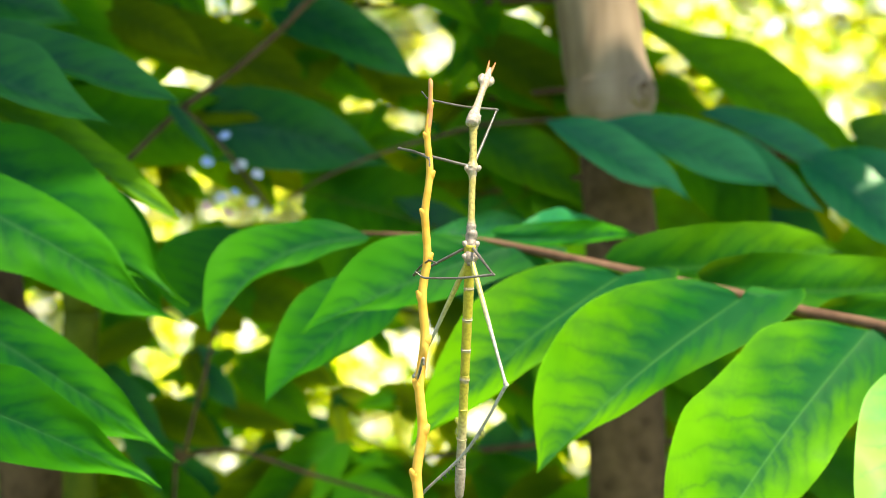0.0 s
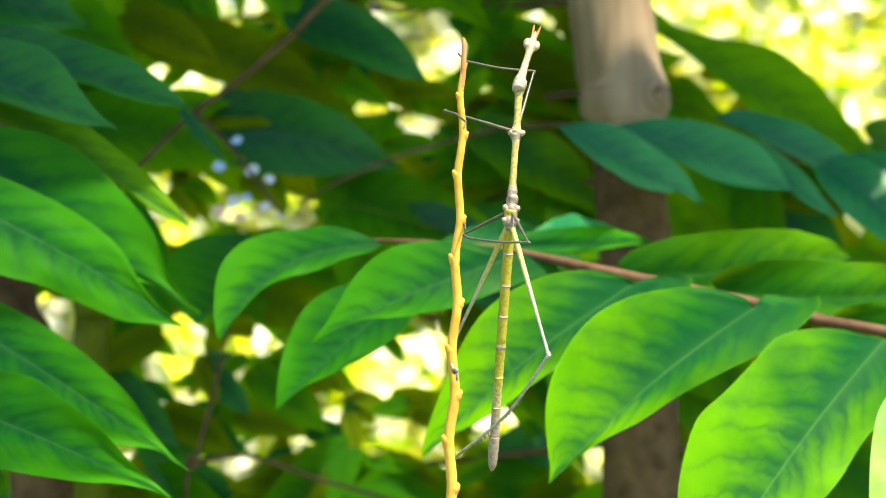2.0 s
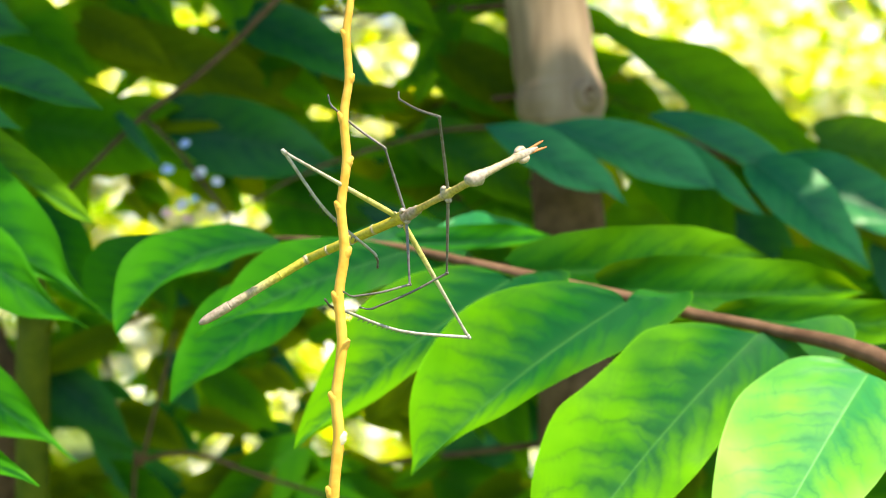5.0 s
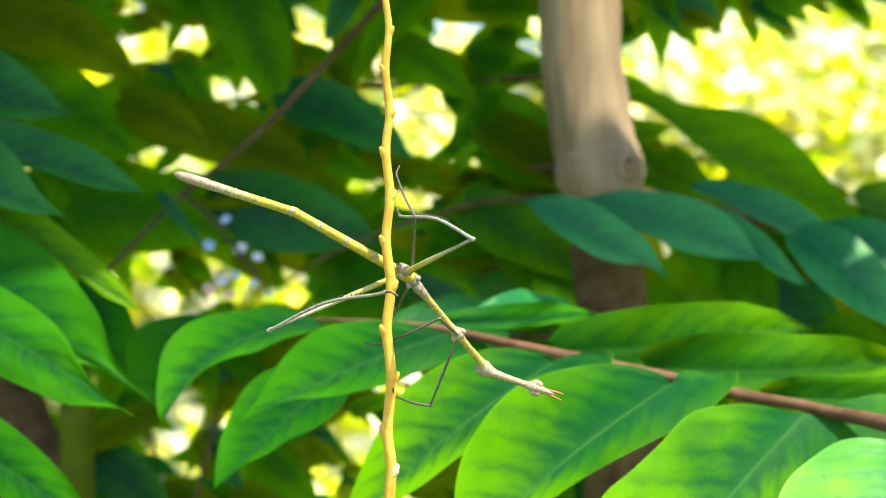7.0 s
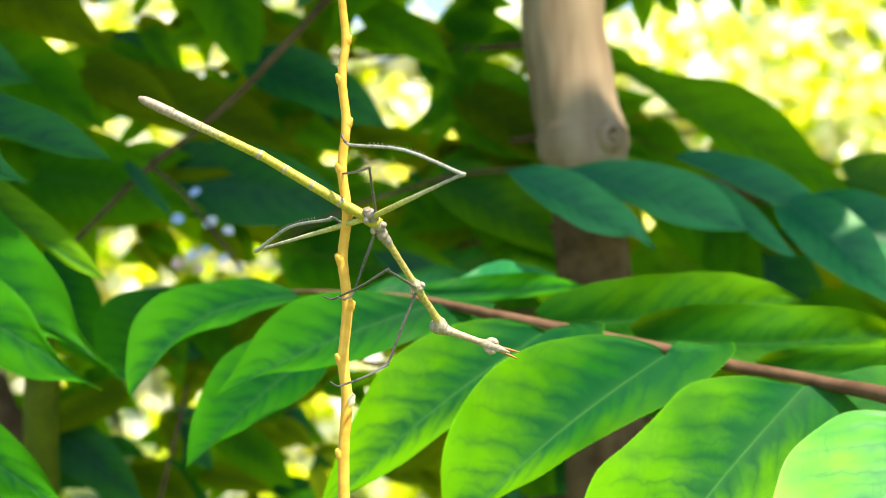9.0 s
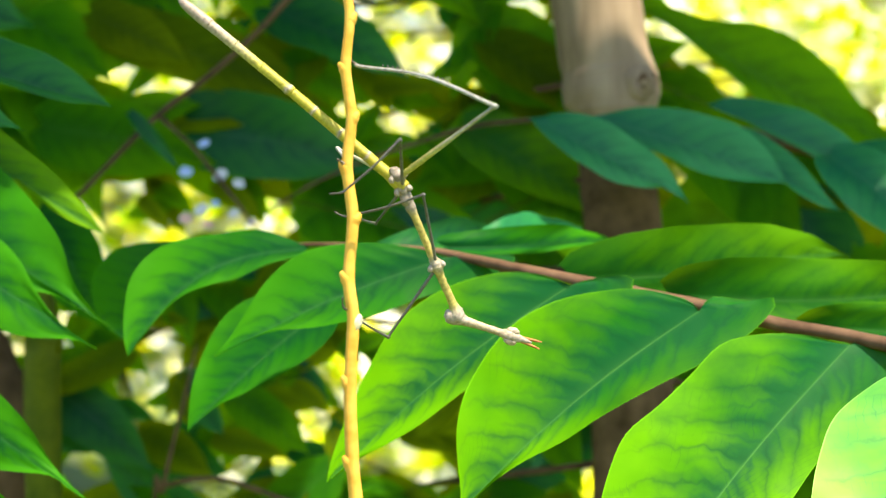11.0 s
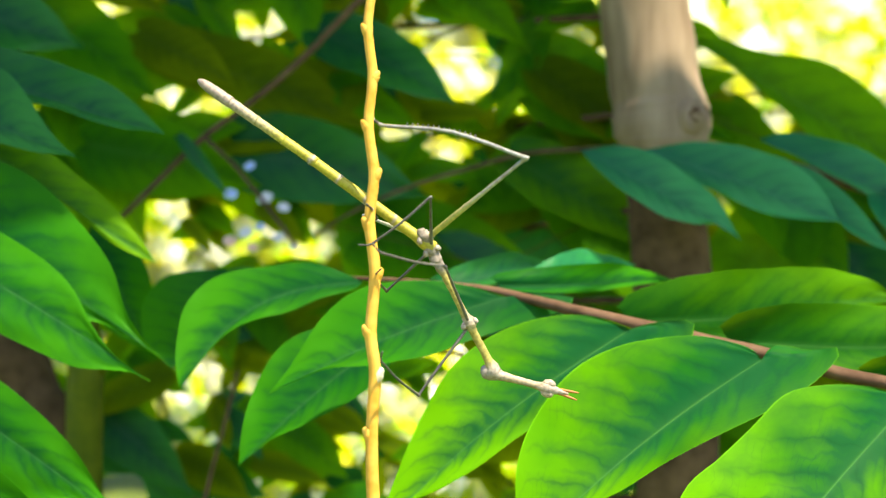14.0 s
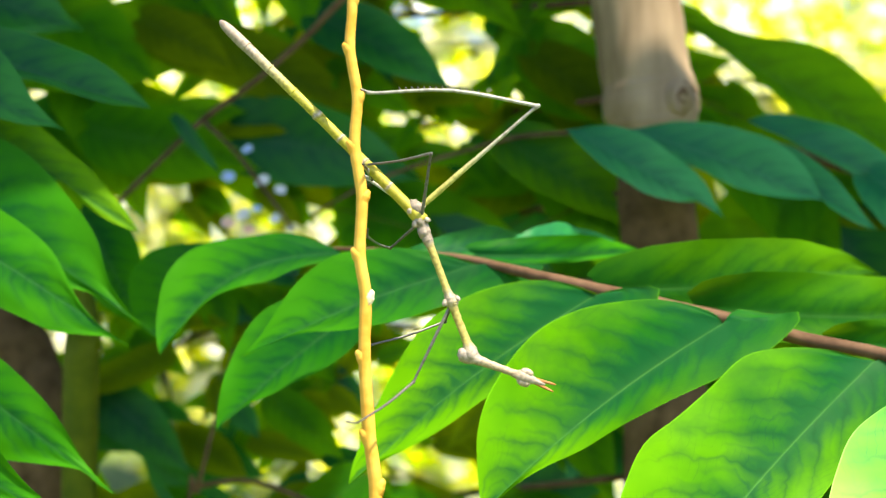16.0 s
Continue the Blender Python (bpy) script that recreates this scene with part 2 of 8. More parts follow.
eye_mat = body_material("eye_mat", [(0.0, (0.50, 0.40, 0.30)), (0.02, (0.50, 0.40, 0.30))], 0.6, 0.3)
antenna_mat = body_material("antenna_mat", [(0.0, (0.55, 0.26, 0.06)), (0.025, (0.45, 0.16, 0.04))], 0.3)


# ---- building ----
def part(name, bm, mat, parent=None, label=""):
    me = bpy.data.meshes.new(name)
    bm.to_mesh(me)
    bm.free()
    for p in me.polygons:
        p.use_smooth = True
    me.materials.append(mat)
    ob = new(name, me)
    ob.parent = parent
    if label:
        ob["label"] = label
    return ob


def catmull(pts, steps):
    """A smooth run through points of any dimension."""
    p = [np.array(q, float) for q in pts]
    p = [2 * p[0] - p[1], *p, 2 * p[-1] - p[-2]]
    run = []
    for i in range(1, len(p) - 2):
        for k in range(steps):
            s = k / steps
            run.append(0.5 * (2 * p[i] + (p[i + 1] - p[i - 1]) * s + (2 * p[i - 1] - 5 * p[i] + 4 * p[i + 1] - p[i + 2]) * s * s + (3 * p[i] - p[i - 1] - 3 * p[i + 1] + p[i + 2]) * s ** 3))
    run.append(p[-2])
    return run


def tube(bm, pts, sides=10, steps=5, rough=0.0, squash=1.0):
    """A tapered tube along (x, y, z, radius) points, with closed ends."""
    run = catmull(pts, steps)
    rings = []
    ref = Vector((0.31, 0.92, 0.23))
    for i, q in enumerate(run):
        a, b = run[max(0, i - 1)], run[min(len(run) - 1, i + 1)]
        d = Vector(b[:3] - a[:3]).normalized()
        x = (ref - d * ref.dot(d)).normalized()
        y = d.cross(x)
        c = Vector(q[:3])
        ring = []
        for k in range(sides):
            w = 2 * math.pi * k / sides
            r = max(1e-5, q[3])
            if rough:
                r *= 1 + rough * (noise.noise(c * (0.9 / max(r, 1e-4)) + Vector((math.cos(w), math.sin(w), 0))) )
            ring.append(bm.verts.new(c + x * (math.cos(w) * r) + y * (math.sin(w) * r * squash)))
        rings.append(ring)
    for r0, r1 in zip(rings, rings[1:]):
        for k in range(sides):
            bm.faces.new((r0[k], r0[(k + 1) % sides], r1[(k + 1) % sides], r1[k]))
    bm.faces.new(rings[0][::-1])
    bm.faces.new(rings[-1])
    return bm


OVATE = ((-0.07, 0.30), (-0.04, 0.55), (0.02, 0.72), (0.14, 0.92), (0.3, 1.0), (0.48, 0.96), (0.65, 0.80), (0.8, 0.48), (0.88, 0.24), (0.94, 0.105), (0.98, 0.04), (1.0, 0.0))
OVATE_POS = [p[0] for p in OVATE]
OVATE_WIDE = [p[1] for p in OVATE]


def blade(bm, base, tip, w1, w2, roll, bend, skew=0.0, lobe=0.0, rows=34, cols=12):
    """One leaf blade from base to tip; w1, w2: half widths on its two sides; roll: turn about its midrib away from facing -y; bend: droop; skew: how far its base slants; lobe: how far its other shoulder reaches back."""
    base, tip = Vector(base), Vector(tip)
    ax = tip - base
    length = ax.length
    ax.normalize()
    face = Vector((0, -1, 0))
    face = (face - ax * face.dot(ax)).normalized()
    face.rotate(Matrix.Rotation(radians(roll), 3, ax))
    side = ax.cross(face)
    uvl = bm.loops.layers.uv.verify()
    seed = Vector((base.x * 31 + 3.1, base.z * 17, base.y * 23))
    grid = []
    for i in range(rows + 1):
        s = 1 - (1 - i / rows) ** 1.15
        line = []
        for j in range(cols + 1):
            v = 2 * j / cols - 1
            sh = -0.07 * abs(v) ** 0.5 * (1 - s) ** 2 * (v < 0 or skew == 0)
            wd = float(np.interp(s + sh * (1 - s) ** 4 if s > 0 else -0.07 + 0.07 * (1 - abs(v)), OVATE_POS, OVATE_WIDE))
            half = (w1 if v < 0 else w2) * wd
            droop = bend * length * (4 * s * (1 - s)) * 0.6
            fold = 0.20 * abs(v) * half * (1 - 0.5 * s)
            wave = 0.013 * length * abs(v) ** 1.5 * math.sin(10 * s + 2.1 * v + seed.x) + 0.005 * length * abs(v) ** 2 * math.sin(23 * s + 3 * v + seed.y) + 0.02 * length * noise.noise(seed + Vector((s * 3, v * 1.3, 0))) * (0.3 + abs(v))
            rel = 0.0003 * math.sin(2 * math.pi * 8.5 * (s - 0.20 * abs(v) ** 1.35 + (0.055 if v > 0 else 0))) * abs(v) * (1 - abs(v)) * 2
            sway = 0.03 * length * math.sin(3.1 * s + seed.z)
            p = base + ax * (s * length + sh * length * (1 - s) + (skew * (1 - s) ** 0.8 if v > 0 else lobe * (1 - s) ** 3) * v * half) + side * (v * half + sway * s * (1 - s) * 3) + face * (droop + fold + wave + rel)
            line.append((bm.verts.new(p), (s, v)))
        grid.append(line)
    for r0, r1 in zip(grid, grid[1:]):
        for j in range(cols):
            q = (r0[j], r0[j + 1], r1[j + 1], r1[j])
            fc = bm.faces.new([x[0] for x in q])
            for lp, x in zip(fc.loops, q):
                lp[uvl].uv = x[1]


def leaf(parent, base, tip, w1, w2, roll, bend, mat, skew=0.0, lobe=0.0, rows=34, cols=12):
    bm = bmesh.new()
    blade(bm, base, tip, w1, w2, roll, bend, skew, lobe, rows, cols)
    part("leaf", bm, mat, parent)


def cut_leaf(parent, base, tip, right, left, roll, bend, mat, bow=0.0, rows=40, cols=9):
    """A leaf with uneven halves: right and left are the outlines of its two margins from base to tip, along and across the midrib in shares of its length; bow: how far the midrib swings out sideways."""
    bm = bmesh.new()
    uvl = bm.loops.layers.uv.verify()
    base, tip = Vector(base), Vector(tip)
    ax = tip - base
    length = ax.length
    ax.normalize()
    face = Vector((0, -1, 0))
    face = (face - ax * face.dot(ax)).normalized()
    face.rotate(Matrix.Rotation(radians(roll), 3, ax))
    side = ax.cross(face)
    seed = Vector((base.x * 31 + 3.1, base.z * 17, base.y * 23))
    for sign, outline in ((-1, right), (1, left)):
        run = np.array(catmull([(0.0, 0.0), *outline, (1.0, 0.0)], 10))
        far = np.concatenate(([0.0], np.cumsum(np.linalg.norm(np.diff(run, axis=0), axis=1))))
        q = np.linspace(0, far[-1], rows + 1)
        edge_s, edge_w = np.interp(q, far, run[:, 0]), np.interp(q, far, run[:, 1])
        mid_s = np.maximum.accumulate(np.clip(edge_s - 0.16 * (1 - edge_s) * np.clip(np.abs(edge_w) * 4, 0, 1), 0, 1))
        mid_s[-1] = 1.0
        grid = []
        for i in range(rows + 1):
            line = []
            for j in range(cols + 1):
                f = j / cols
                s = mid_s[i] + (edge_s[i] - mid_s[i]) * f
                mid_w = bow * math.sin(math.pi * mid_s[i])
                w = mid_w + (edge_w[i] - mid_w) * f
                v = sign * f
                droop = bend * 4 * max(s, 0) * (1 - s) * 0.6
                fold = 0.10 * abs(w - mid_w) * (1 - 0.5 * s)
                wave = 0.007 * f ** 1.5 * math.sin(11 * s + 2.1 * v + seed.x) + 0.003 * f ** 2 * math.sin(25 * s + 3 * v + seed.y) + 0.014 * noise.noise(seed + Vector((s * 3, v * 1.3, 0))) * (0.3 + f)
                ripple = 0.0028 * math.sin(2 * math.pi * 8.5 * (s - 0.20 * f ** 1.35 + (0.055 if v > 0 else 0))) * f * (1 - f) * 2
                p = base + (ax * s + side * w + face * (droop + fold + wave + ripple)) * length
                line.append((bm.verts.new(p), (max(s, 0.0), v)))
            grid.append(line)
        for r0, r1 in zip(grid, grid[1:]):
            for j in range(cols):
                quad = (r0[j], r0[j + 1], r1[j + 1], r1[j])
                fc = bm.faces.new([x[0] for x in (quad if sign > 0 else quad[::-1])])
                for lp, x in zip(fc.loops, quad if sign > 0 else quad[::-1]):
                    lp[uvl].uv = x[1]
    part("leaf", bm, mat, parent)


def empty(name, x, y, z, label, category, kind=""):
    ob = new(name)
    ob.empty_display_size = 0.05
    return tagged(ob, label, category, kind=kind)


# ---- ground and distance ----
bm = bmesh.new()
ring = [bm.verts.new((0, 1, 0))]
last = None
for r in (1, 2, 4, 8, 15, 30, 80, 300, 1500):
    now = [bm.verts.new((r * math.cos(2 * math.pi * k / 48), 1 + r * math.sin(2 * math.pi * k / 48), (0.05 if r > 2 else 0) * noise.noise(Vector((k * 0.7, r * 0.3, 0))) * min(r, 20) * 0.3)) for k in range(48)]
    for k in range(48):
        if last:
            bm.faces.new((last[k], now[k], now[(k + 1) % 48], last[(k + 1) % 48]))
        else:
            bm.faces.new((ring[0], now[k], now[(k + 1) % 48]))
    last = now
ground = tagged(part("ground", bm, grass_ground), "sunlit yellow-green grass ground of a garden", "ground", kind="structure")


def bush(name, x, y, w, d, h, count, size, seed, label):
    """A far bush: several humps of many small leaf pieces with gaps."""
    rng = random.Random(seed)
    bm = bmesh.new()
    humps = [(rng.uniform(-0.4, 0.4) * w, rng.uniform(-0.3, 0.3) * d, rng.uniform(0.35, 0.75) * h, rng.uniform(0.22, 0.4)) for _ in range(9)]
    for _ in range(count):
        hx, hy, hz, hr = rng.choice(humps)
        v = Vector((rng.gauss(0, 1), rng.gauss(0, 1), rng.gauss(0, 1))).normalized() * rng.uniform(0.6, 1.05)
        c = Vector((x + hx + v.x * hr * w * 0.7, y + hy + v.y * hr * d, max(0.03, hz + v.z * hr * h)))
        face = (SUN + Vector((rng.gauss(0, 0.45), rng.gauss(0, 0.45), rng.gauss(0, 0.45)))).normalized()
        a = face.cross(Vector((rng.gauss(0, 1), rng.gauss(0, 1), rng.gauss(0, 1)))).normalized()
        b = face.cross(a)
        k = size * rng.uniform(0.6, 1.4)
        q = [bm.verts.new(c + a * (k * s) + b * (k * t)) for s, t in ((-1, 0), (-0.3, 0.4), (1, 0), (-0.3, -0.4))]
        bm.faces.new(q)
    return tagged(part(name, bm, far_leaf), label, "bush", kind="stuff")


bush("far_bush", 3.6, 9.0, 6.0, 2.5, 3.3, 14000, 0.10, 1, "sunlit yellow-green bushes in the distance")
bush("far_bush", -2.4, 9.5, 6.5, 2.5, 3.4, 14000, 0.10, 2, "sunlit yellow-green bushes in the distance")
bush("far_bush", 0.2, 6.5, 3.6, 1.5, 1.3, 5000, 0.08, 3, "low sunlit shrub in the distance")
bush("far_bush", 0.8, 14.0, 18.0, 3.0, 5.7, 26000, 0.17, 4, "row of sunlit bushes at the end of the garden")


def sky_spot(parent, c, size, mat, seed):
    """A made-up stand-in for a spot of sky between leaves: five rounded petals round a small boss, facing the sun side.
    """
    rng = random.Random(seed)
    bm = bmesh.new()
    face = Vector((rng.uniform(-0.3, 0.3), -0.75, 0.6)).normalized()
    a = face.cross(Vector((0, 0, 1))).normalized()
    b = face.cross(a)
    for k in range(5):
        w = 2 * math.pi * k / 5 + rng.uniform(-0.15, 0.15)
        d, e = a * math.cos(w) + b * math.sin(w), b * math.cos(w) - a * math.sin(w)
        petal = [(0.08, -0.10, 0), (0.35, -0.38, 0.06), (0.68, -0.50, 0.16), (0.88, -0.25, 0.2), (0.88, 0.25, 0.2), (0.68, 0.50, 0.16), (0.35, 0.38, 0.06), (0.08, 0.10, 0)]
        bm.faces.new([bm.verts.new(c + (d * u + e * v + face * (h + 0.02 * k)) * size) for u, v, h in petal])
    bmesh.ops.create_icosphere(bm, subdivisions=1, radius=size * 0.16, matrix=Matrix.Translation(c + face * size * 0.06))
    part("sky_spot", bm, mat, parent)


# ---- tree with the grey trunk ----
tree = empty("tree", 0, 0, 0, "small tree with a smooth grey-brown trunk and large glossy leaves", "tree")
bm = tube(bmesh.new(), [(0.107, 0.890, 2.400, 0.022), (0.147, 0.850, 1.900, 0.029), (0.157, 0.840, 1.688, 0.030), (0.156, 0.840, 1.608, 0.029), (0.158, 0.840, 1.548, 0.029), (0.162, 0.840, 1.516, 0.029), (0.166, 0.840, 1.495, 0.0295), (0.168, 0.840, 1.480, 0.0315), (0.169, 0.841, 1.470, 0.0290), (0.169, 0.844, 1.462, 0.0235), (0.169, 0.845, 1.459, 0.0150)], 22, 8, 0.05)
trunk = part("trunk", bm, bark_grey, tree, "smooth grey-brown trunk with a knot over the swelling")
# lower trunk: the shade on it is put into a darker brown bark
part("shaded_trunk", tube(bmesh.new(), [(0.169, 0.845, 1.466, 0.0200), (0.170, 0.846, 1.449, 0.0230), (0.172, 0.840, 1.414, 0.025), (0.175, 0.840, 1.378, 0.025), (0.177, 0.840, 1.304, 0.026), (0.178, 0.840, 1.203, 0.027), (0.188, 0.860, 0.600, 0.032), (0.198, 0.860, 0.100, 0.040), (0.198, 0.860, -0.050, 0.050)], 18, 8, 0.05), bark_brown, tree, "rough lower stem under the swelling, its shade painted in as brown")
knot = part("knot", tube(bmesh.new(), [(0.178, 0.826, 1.481, 0.0160), (0.182, 0.820, 1.481, 0.0130), (0.1846, 0.8155, 1.481, 0.0115), (0.1858, 0.8135, 1.481, 0.0100), (0.1858, 0.8137, 1.481, 0.0082), (0.1848, 0.8152, 1.481, 0.0066), (0.1835, 0.8172, 1.481, 0.0020)], 16, 4, 0.22), bark_grey, trunk, "swollen ring of pale bark round a scar")
part("scar", tube(bmesh.new(), [(0.1830, 0.8178, 1.481, 0.0074), (0.1852, 0.8148, 1.481, 0.0066), (0.1862, 0.8131, 1.480, 0.0040), (0.1864, 0.8128, 1.480, 0.0010)], 12, 4, 0.4), bark_brown, knot, "dark brown scar")
crown = part("branch", tube(bmesh.new(), [(0.160, 0.850, 1.660, 0.0058), (0.060, 0.875, 1.650, 0.0038), (-0.042, 0.885, 1.556, 0.0026), (-0.059, 0.885, 1.538, 0.0024), (-0.095, 0.885, 1.506, 0.0022), (-0.135, 0.885, 1.476, 0.0021), (-0.173, 0.885, 1.439, 0.0019), (-0.198, 0.885, 1.414, 0.0018)], 8, 5, 0.08), bark_brown, tree)
part("branch", tube(bmesh.new(), [(-0.133, 0.884, 1.477, 0.0018), (-0.109, 0.884, 1.454, 0.0015), (-0.084, 0.884, 1.422, 0.0013), (-0.070, 0.884, 1.403, 0.0010)], 8, 5, 0.08), bark_brown, crown)
part("branch", tube(bmesh.new(), [(0.165, 0.862, 1.468, 0.0023), (0.116, 0.890, 1.469, 0.0018), (0.080, 0.890, 1.466, 0.0015), (0.047, 0.890, 1.457, 0.0014), (0.010, 0.890, 1.446, 0.0013), (-0.030, 0.890, 1.429, 0.0011), (-0.059, 0.890, 1.412, 0.0010)], 8, 5, 0.08), bark_brown, crown)
part("branch", tube(bmesh.new(), [(-0.109, 0.885, 1.322, 0.0011), (-0.116, 0.885, 1.292, 0.0014), (-0.125, 0.885, 1.258, 0.0015), (-0.133, 0.885, 1.224, 0.0018), (-0.139, 0.885, 1.190, 0.0016), (-0.150, 0.900, 0.700, 0.0034), (-0.155, 0.920, 0.020, 0.0046)], 8, 5, 0.08), bark_brown, crown)
part("branch", tube(bmesh.new(), [(-0.135, 0.886, 1.228, 0.0021), (-0.110, 0.886, 1.233, 0.0019), (-0.086, 0.886, 1.231, 0.0018), (-0.050, 0.886, 1.218, 0.0017), (-0.010, 0.886, 1.206, 0.0015), (0.038, 0.886, 1.191, 0.0014)], 8, 5, 0.08), bark_brown, crown)
back_branch = part("branch", tube(bmesh.new(), [(0.172, 0.860, 1.461, 0.006), (0.201, 0.870, 1.467, 0.005), (0.235, 0.860, 1.459, 0.004), (0.294, 0.840, 1.439, 0.004), (0.339, 0.830, 1.425, 0.003)], 8, 5, 0.08), bark_brown, tree)
# added pale spots in place of bright sky showing through the crown
sky_spot(crown, Vector((-0.117, 0.895, 1.439)), 0.0053, sky_spot_blue, 0)
sky_spot(crown, Vector((-0.093, 0.895, 1.436)), 0.0061, sky_spot_white, 1)
sky_spot(crown, Vector((-0.081, 0.895, 1.430)), 0.0046, sky_spot_white, 2)
sky_spot(crown, Vector((-0.104, 0.895, 1.458)), 0.0046, sky_spot_blue, 3)
sky_spot(crown, Vector((-0.106, 0.895, 1.413)), 0.0061, sky_spot_white, 4)
sky_spot(crown, Vector((-0.117, 0.895, 1.407)), 0.0053, sky_spot_pink, 5)
sky_spot(crown, Vector((-0.102, 0.895, 1.403)), 0.0046, sky_spot_pink, 6)
sky_spot(crown, Vector((-0.084, 0.895, 1.410)), 0.0049, sky_spot_white, 7)
sky_spot(crown, Vector((-0.073, 0.895, 1.404)), 0.0038, sky_spot_white, 8)
sky_spot(crown, Vector((-0.097, 0.895, 1.417)), 0.0038, sky_spot_blue, 9)
# ---- shrub with the long red-brown leaf stalk ----
shrub = empty("shrub", 0, 0, 0, "broad-leaved shrub with a long red-brown leaf stalk", "shrub")
main_branch = part("leaf_stalk", tube(bmesh.new(), [(-0.020, 0.650, 1.376, 0.0008), (0.012, 0.622, 1.374, 0.0012), (0.036, 0.606, 1.3715, 0.0017), (0.063, 0.594, 1.3683, 0.0021), (0.082, 0.584, 1.3640, 0.0024), (0.100, 0.573, 1.3593, 0.0027), (0.131, 0.563, 1.352, 0.0031), (0.161, 0.556, 1.345, 0.0031), (0.191, 0.548, 1.338, 0.0031), (0.221, 0.541, 1.330, 0.0031), (0.255, 0.531, 1.323, 0.0031), (0.310, 0.500, 1.304, 0.0050), (0.393, 0.500, 1.235, 0.0070), (0.425, 0.520, 0.929, 0.0100)], 10, 5, 0.08), rachis_red, shrub, "red-brown woody leaf stalk")
# ---- sapling on the left ----
sapling = empty("sapling", 0, 0, 0, "sapling with a green stem and large pointed leaves", "shrub")
left_branch = part("stem", tube(bmesh.new(), [(-0.408, 0.700, 1.550, 0.004), (-0.300, 0.760, 1.470, 0.005), (-0.215, 0.815, 1.395, 0.009), (-0.193, 0.820, 1.327, 0.0115), (-0.194, 0.820, 1.262, 0.012), (-0.188, 0.830, 0.600, 0.012), (-0.188, 0.830, -0.050, 0.014)], 10, 5, 0.05), stem_green, sapling)
left_tree = empty("tree", 0, 0, 0, "shaded brown-barked tree beside the sapling", "tree")
part("trunk", tube(bmesh.new(), [(-0.420, 1.100, 2.400, 0.020), (-0.330, 1.000, 1.700, 0.022), (-0.275, 0.895, 1.370, 0.024), (-0.256, 0.885, 1.308, 0.025), (-0.235, 0.890, 1.200, 0.027), (-0.230, 0.950, 0.600, 0.036), (-0.230, 0.960, -0.050, 0.045)], 12, 5, 0.08), bark_brown, left_tree)
part("branch", tube(bmesh.new(), [(-0.275, 0.900, 1.370, 0.006), (-0.262, 0.930, 1.385, 0.0042), (-0.240, 0.950, 1.398, 0.003), (-0.225, 0.960, 1.402, 0.0026)], 8, 5, 0.08), bark_brown, left_tree)

# ---- leaves ----
cut_leaf(back_branch, (0.192, 0.900, 1.545), (0.366, 0.880, 1.440), ((0.08, -0.039), (0.22, -0.079), (0.36, -0.136), (0.48, -0.155), (0.63, -0.128), (0.77, -0.080), (0.90, -0.033)), ((0.11, 0.006), (0.24, 0.043), (0.40, 0.078), (0.55, 0.114), (0.72, 0.102), (0.88, 0.064)), -18, 0.03, leaf_screen, 0.02)
cut_leaf(back_branch, (0.114, 0.775, 1.456), (0.206, 0.755, 1.401), ((0.12, -0.095), (0.26, -0.155), (0.42, -0.181), (0.62, -0.165), (0.80, -0.119), (0.91, -0.051)), ((0.12, 0.049), (0.26, 0.095), (0.41, 0.121), (0.58, 0.122), (0.74, 0.066), (0.85, -0.014), (0.93, -0.014)), -22, 0.05, leaf_sky_teal)
cut_leaf(back_branch, (0.152, 0.785, 1.457), (0.264, 0.765, 1.412), ((0.12, -0.075), (0.27, -0.140), (0.47, -0.190), (0.66, -0.200), (0.83, -0.145), (0.94, -0.061)), ((0.12, 0.056), (0.30, 0.087), (0.50, 0.106), (0.69, 0.105), (0.87, 0.055)), -22, 0.05, leaf_sky_teal)
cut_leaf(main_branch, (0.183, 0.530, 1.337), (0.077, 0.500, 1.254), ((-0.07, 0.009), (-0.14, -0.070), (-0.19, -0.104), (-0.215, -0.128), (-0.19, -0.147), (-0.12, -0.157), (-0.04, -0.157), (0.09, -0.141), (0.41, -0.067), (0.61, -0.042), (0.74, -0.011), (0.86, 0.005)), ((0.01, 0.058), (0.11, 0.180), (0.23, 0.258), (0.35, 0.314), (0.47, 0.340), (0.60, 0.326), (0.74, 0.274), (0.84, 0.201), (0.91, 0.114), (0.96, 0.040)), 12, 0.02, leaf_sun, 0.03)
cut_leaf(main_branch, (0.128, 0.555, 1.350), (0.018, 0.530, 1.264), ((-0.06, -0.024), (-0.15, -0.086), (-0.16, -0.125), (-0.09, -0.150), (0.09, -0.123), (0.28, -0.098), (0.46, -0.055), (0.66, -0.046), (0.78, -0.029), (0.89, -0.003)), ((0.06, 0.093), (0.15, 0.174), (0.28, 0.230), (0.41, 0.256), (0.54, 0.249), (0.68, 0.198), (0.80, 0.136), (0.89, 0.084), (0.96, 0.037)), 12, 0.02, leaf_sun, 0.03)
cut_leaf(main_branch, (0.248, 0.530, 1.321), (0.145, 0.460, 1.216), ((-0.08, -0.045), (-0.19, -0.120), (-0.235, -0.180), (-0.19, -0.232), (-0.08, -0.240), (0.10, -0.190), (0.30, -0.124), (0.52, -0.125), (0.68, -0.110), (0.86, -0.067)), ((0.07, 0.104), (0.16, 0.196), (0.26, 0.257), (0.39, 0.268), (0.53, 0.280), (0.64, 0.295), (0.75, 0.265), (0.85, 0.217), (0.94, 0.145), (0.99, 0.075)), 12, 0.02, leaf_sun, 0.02)
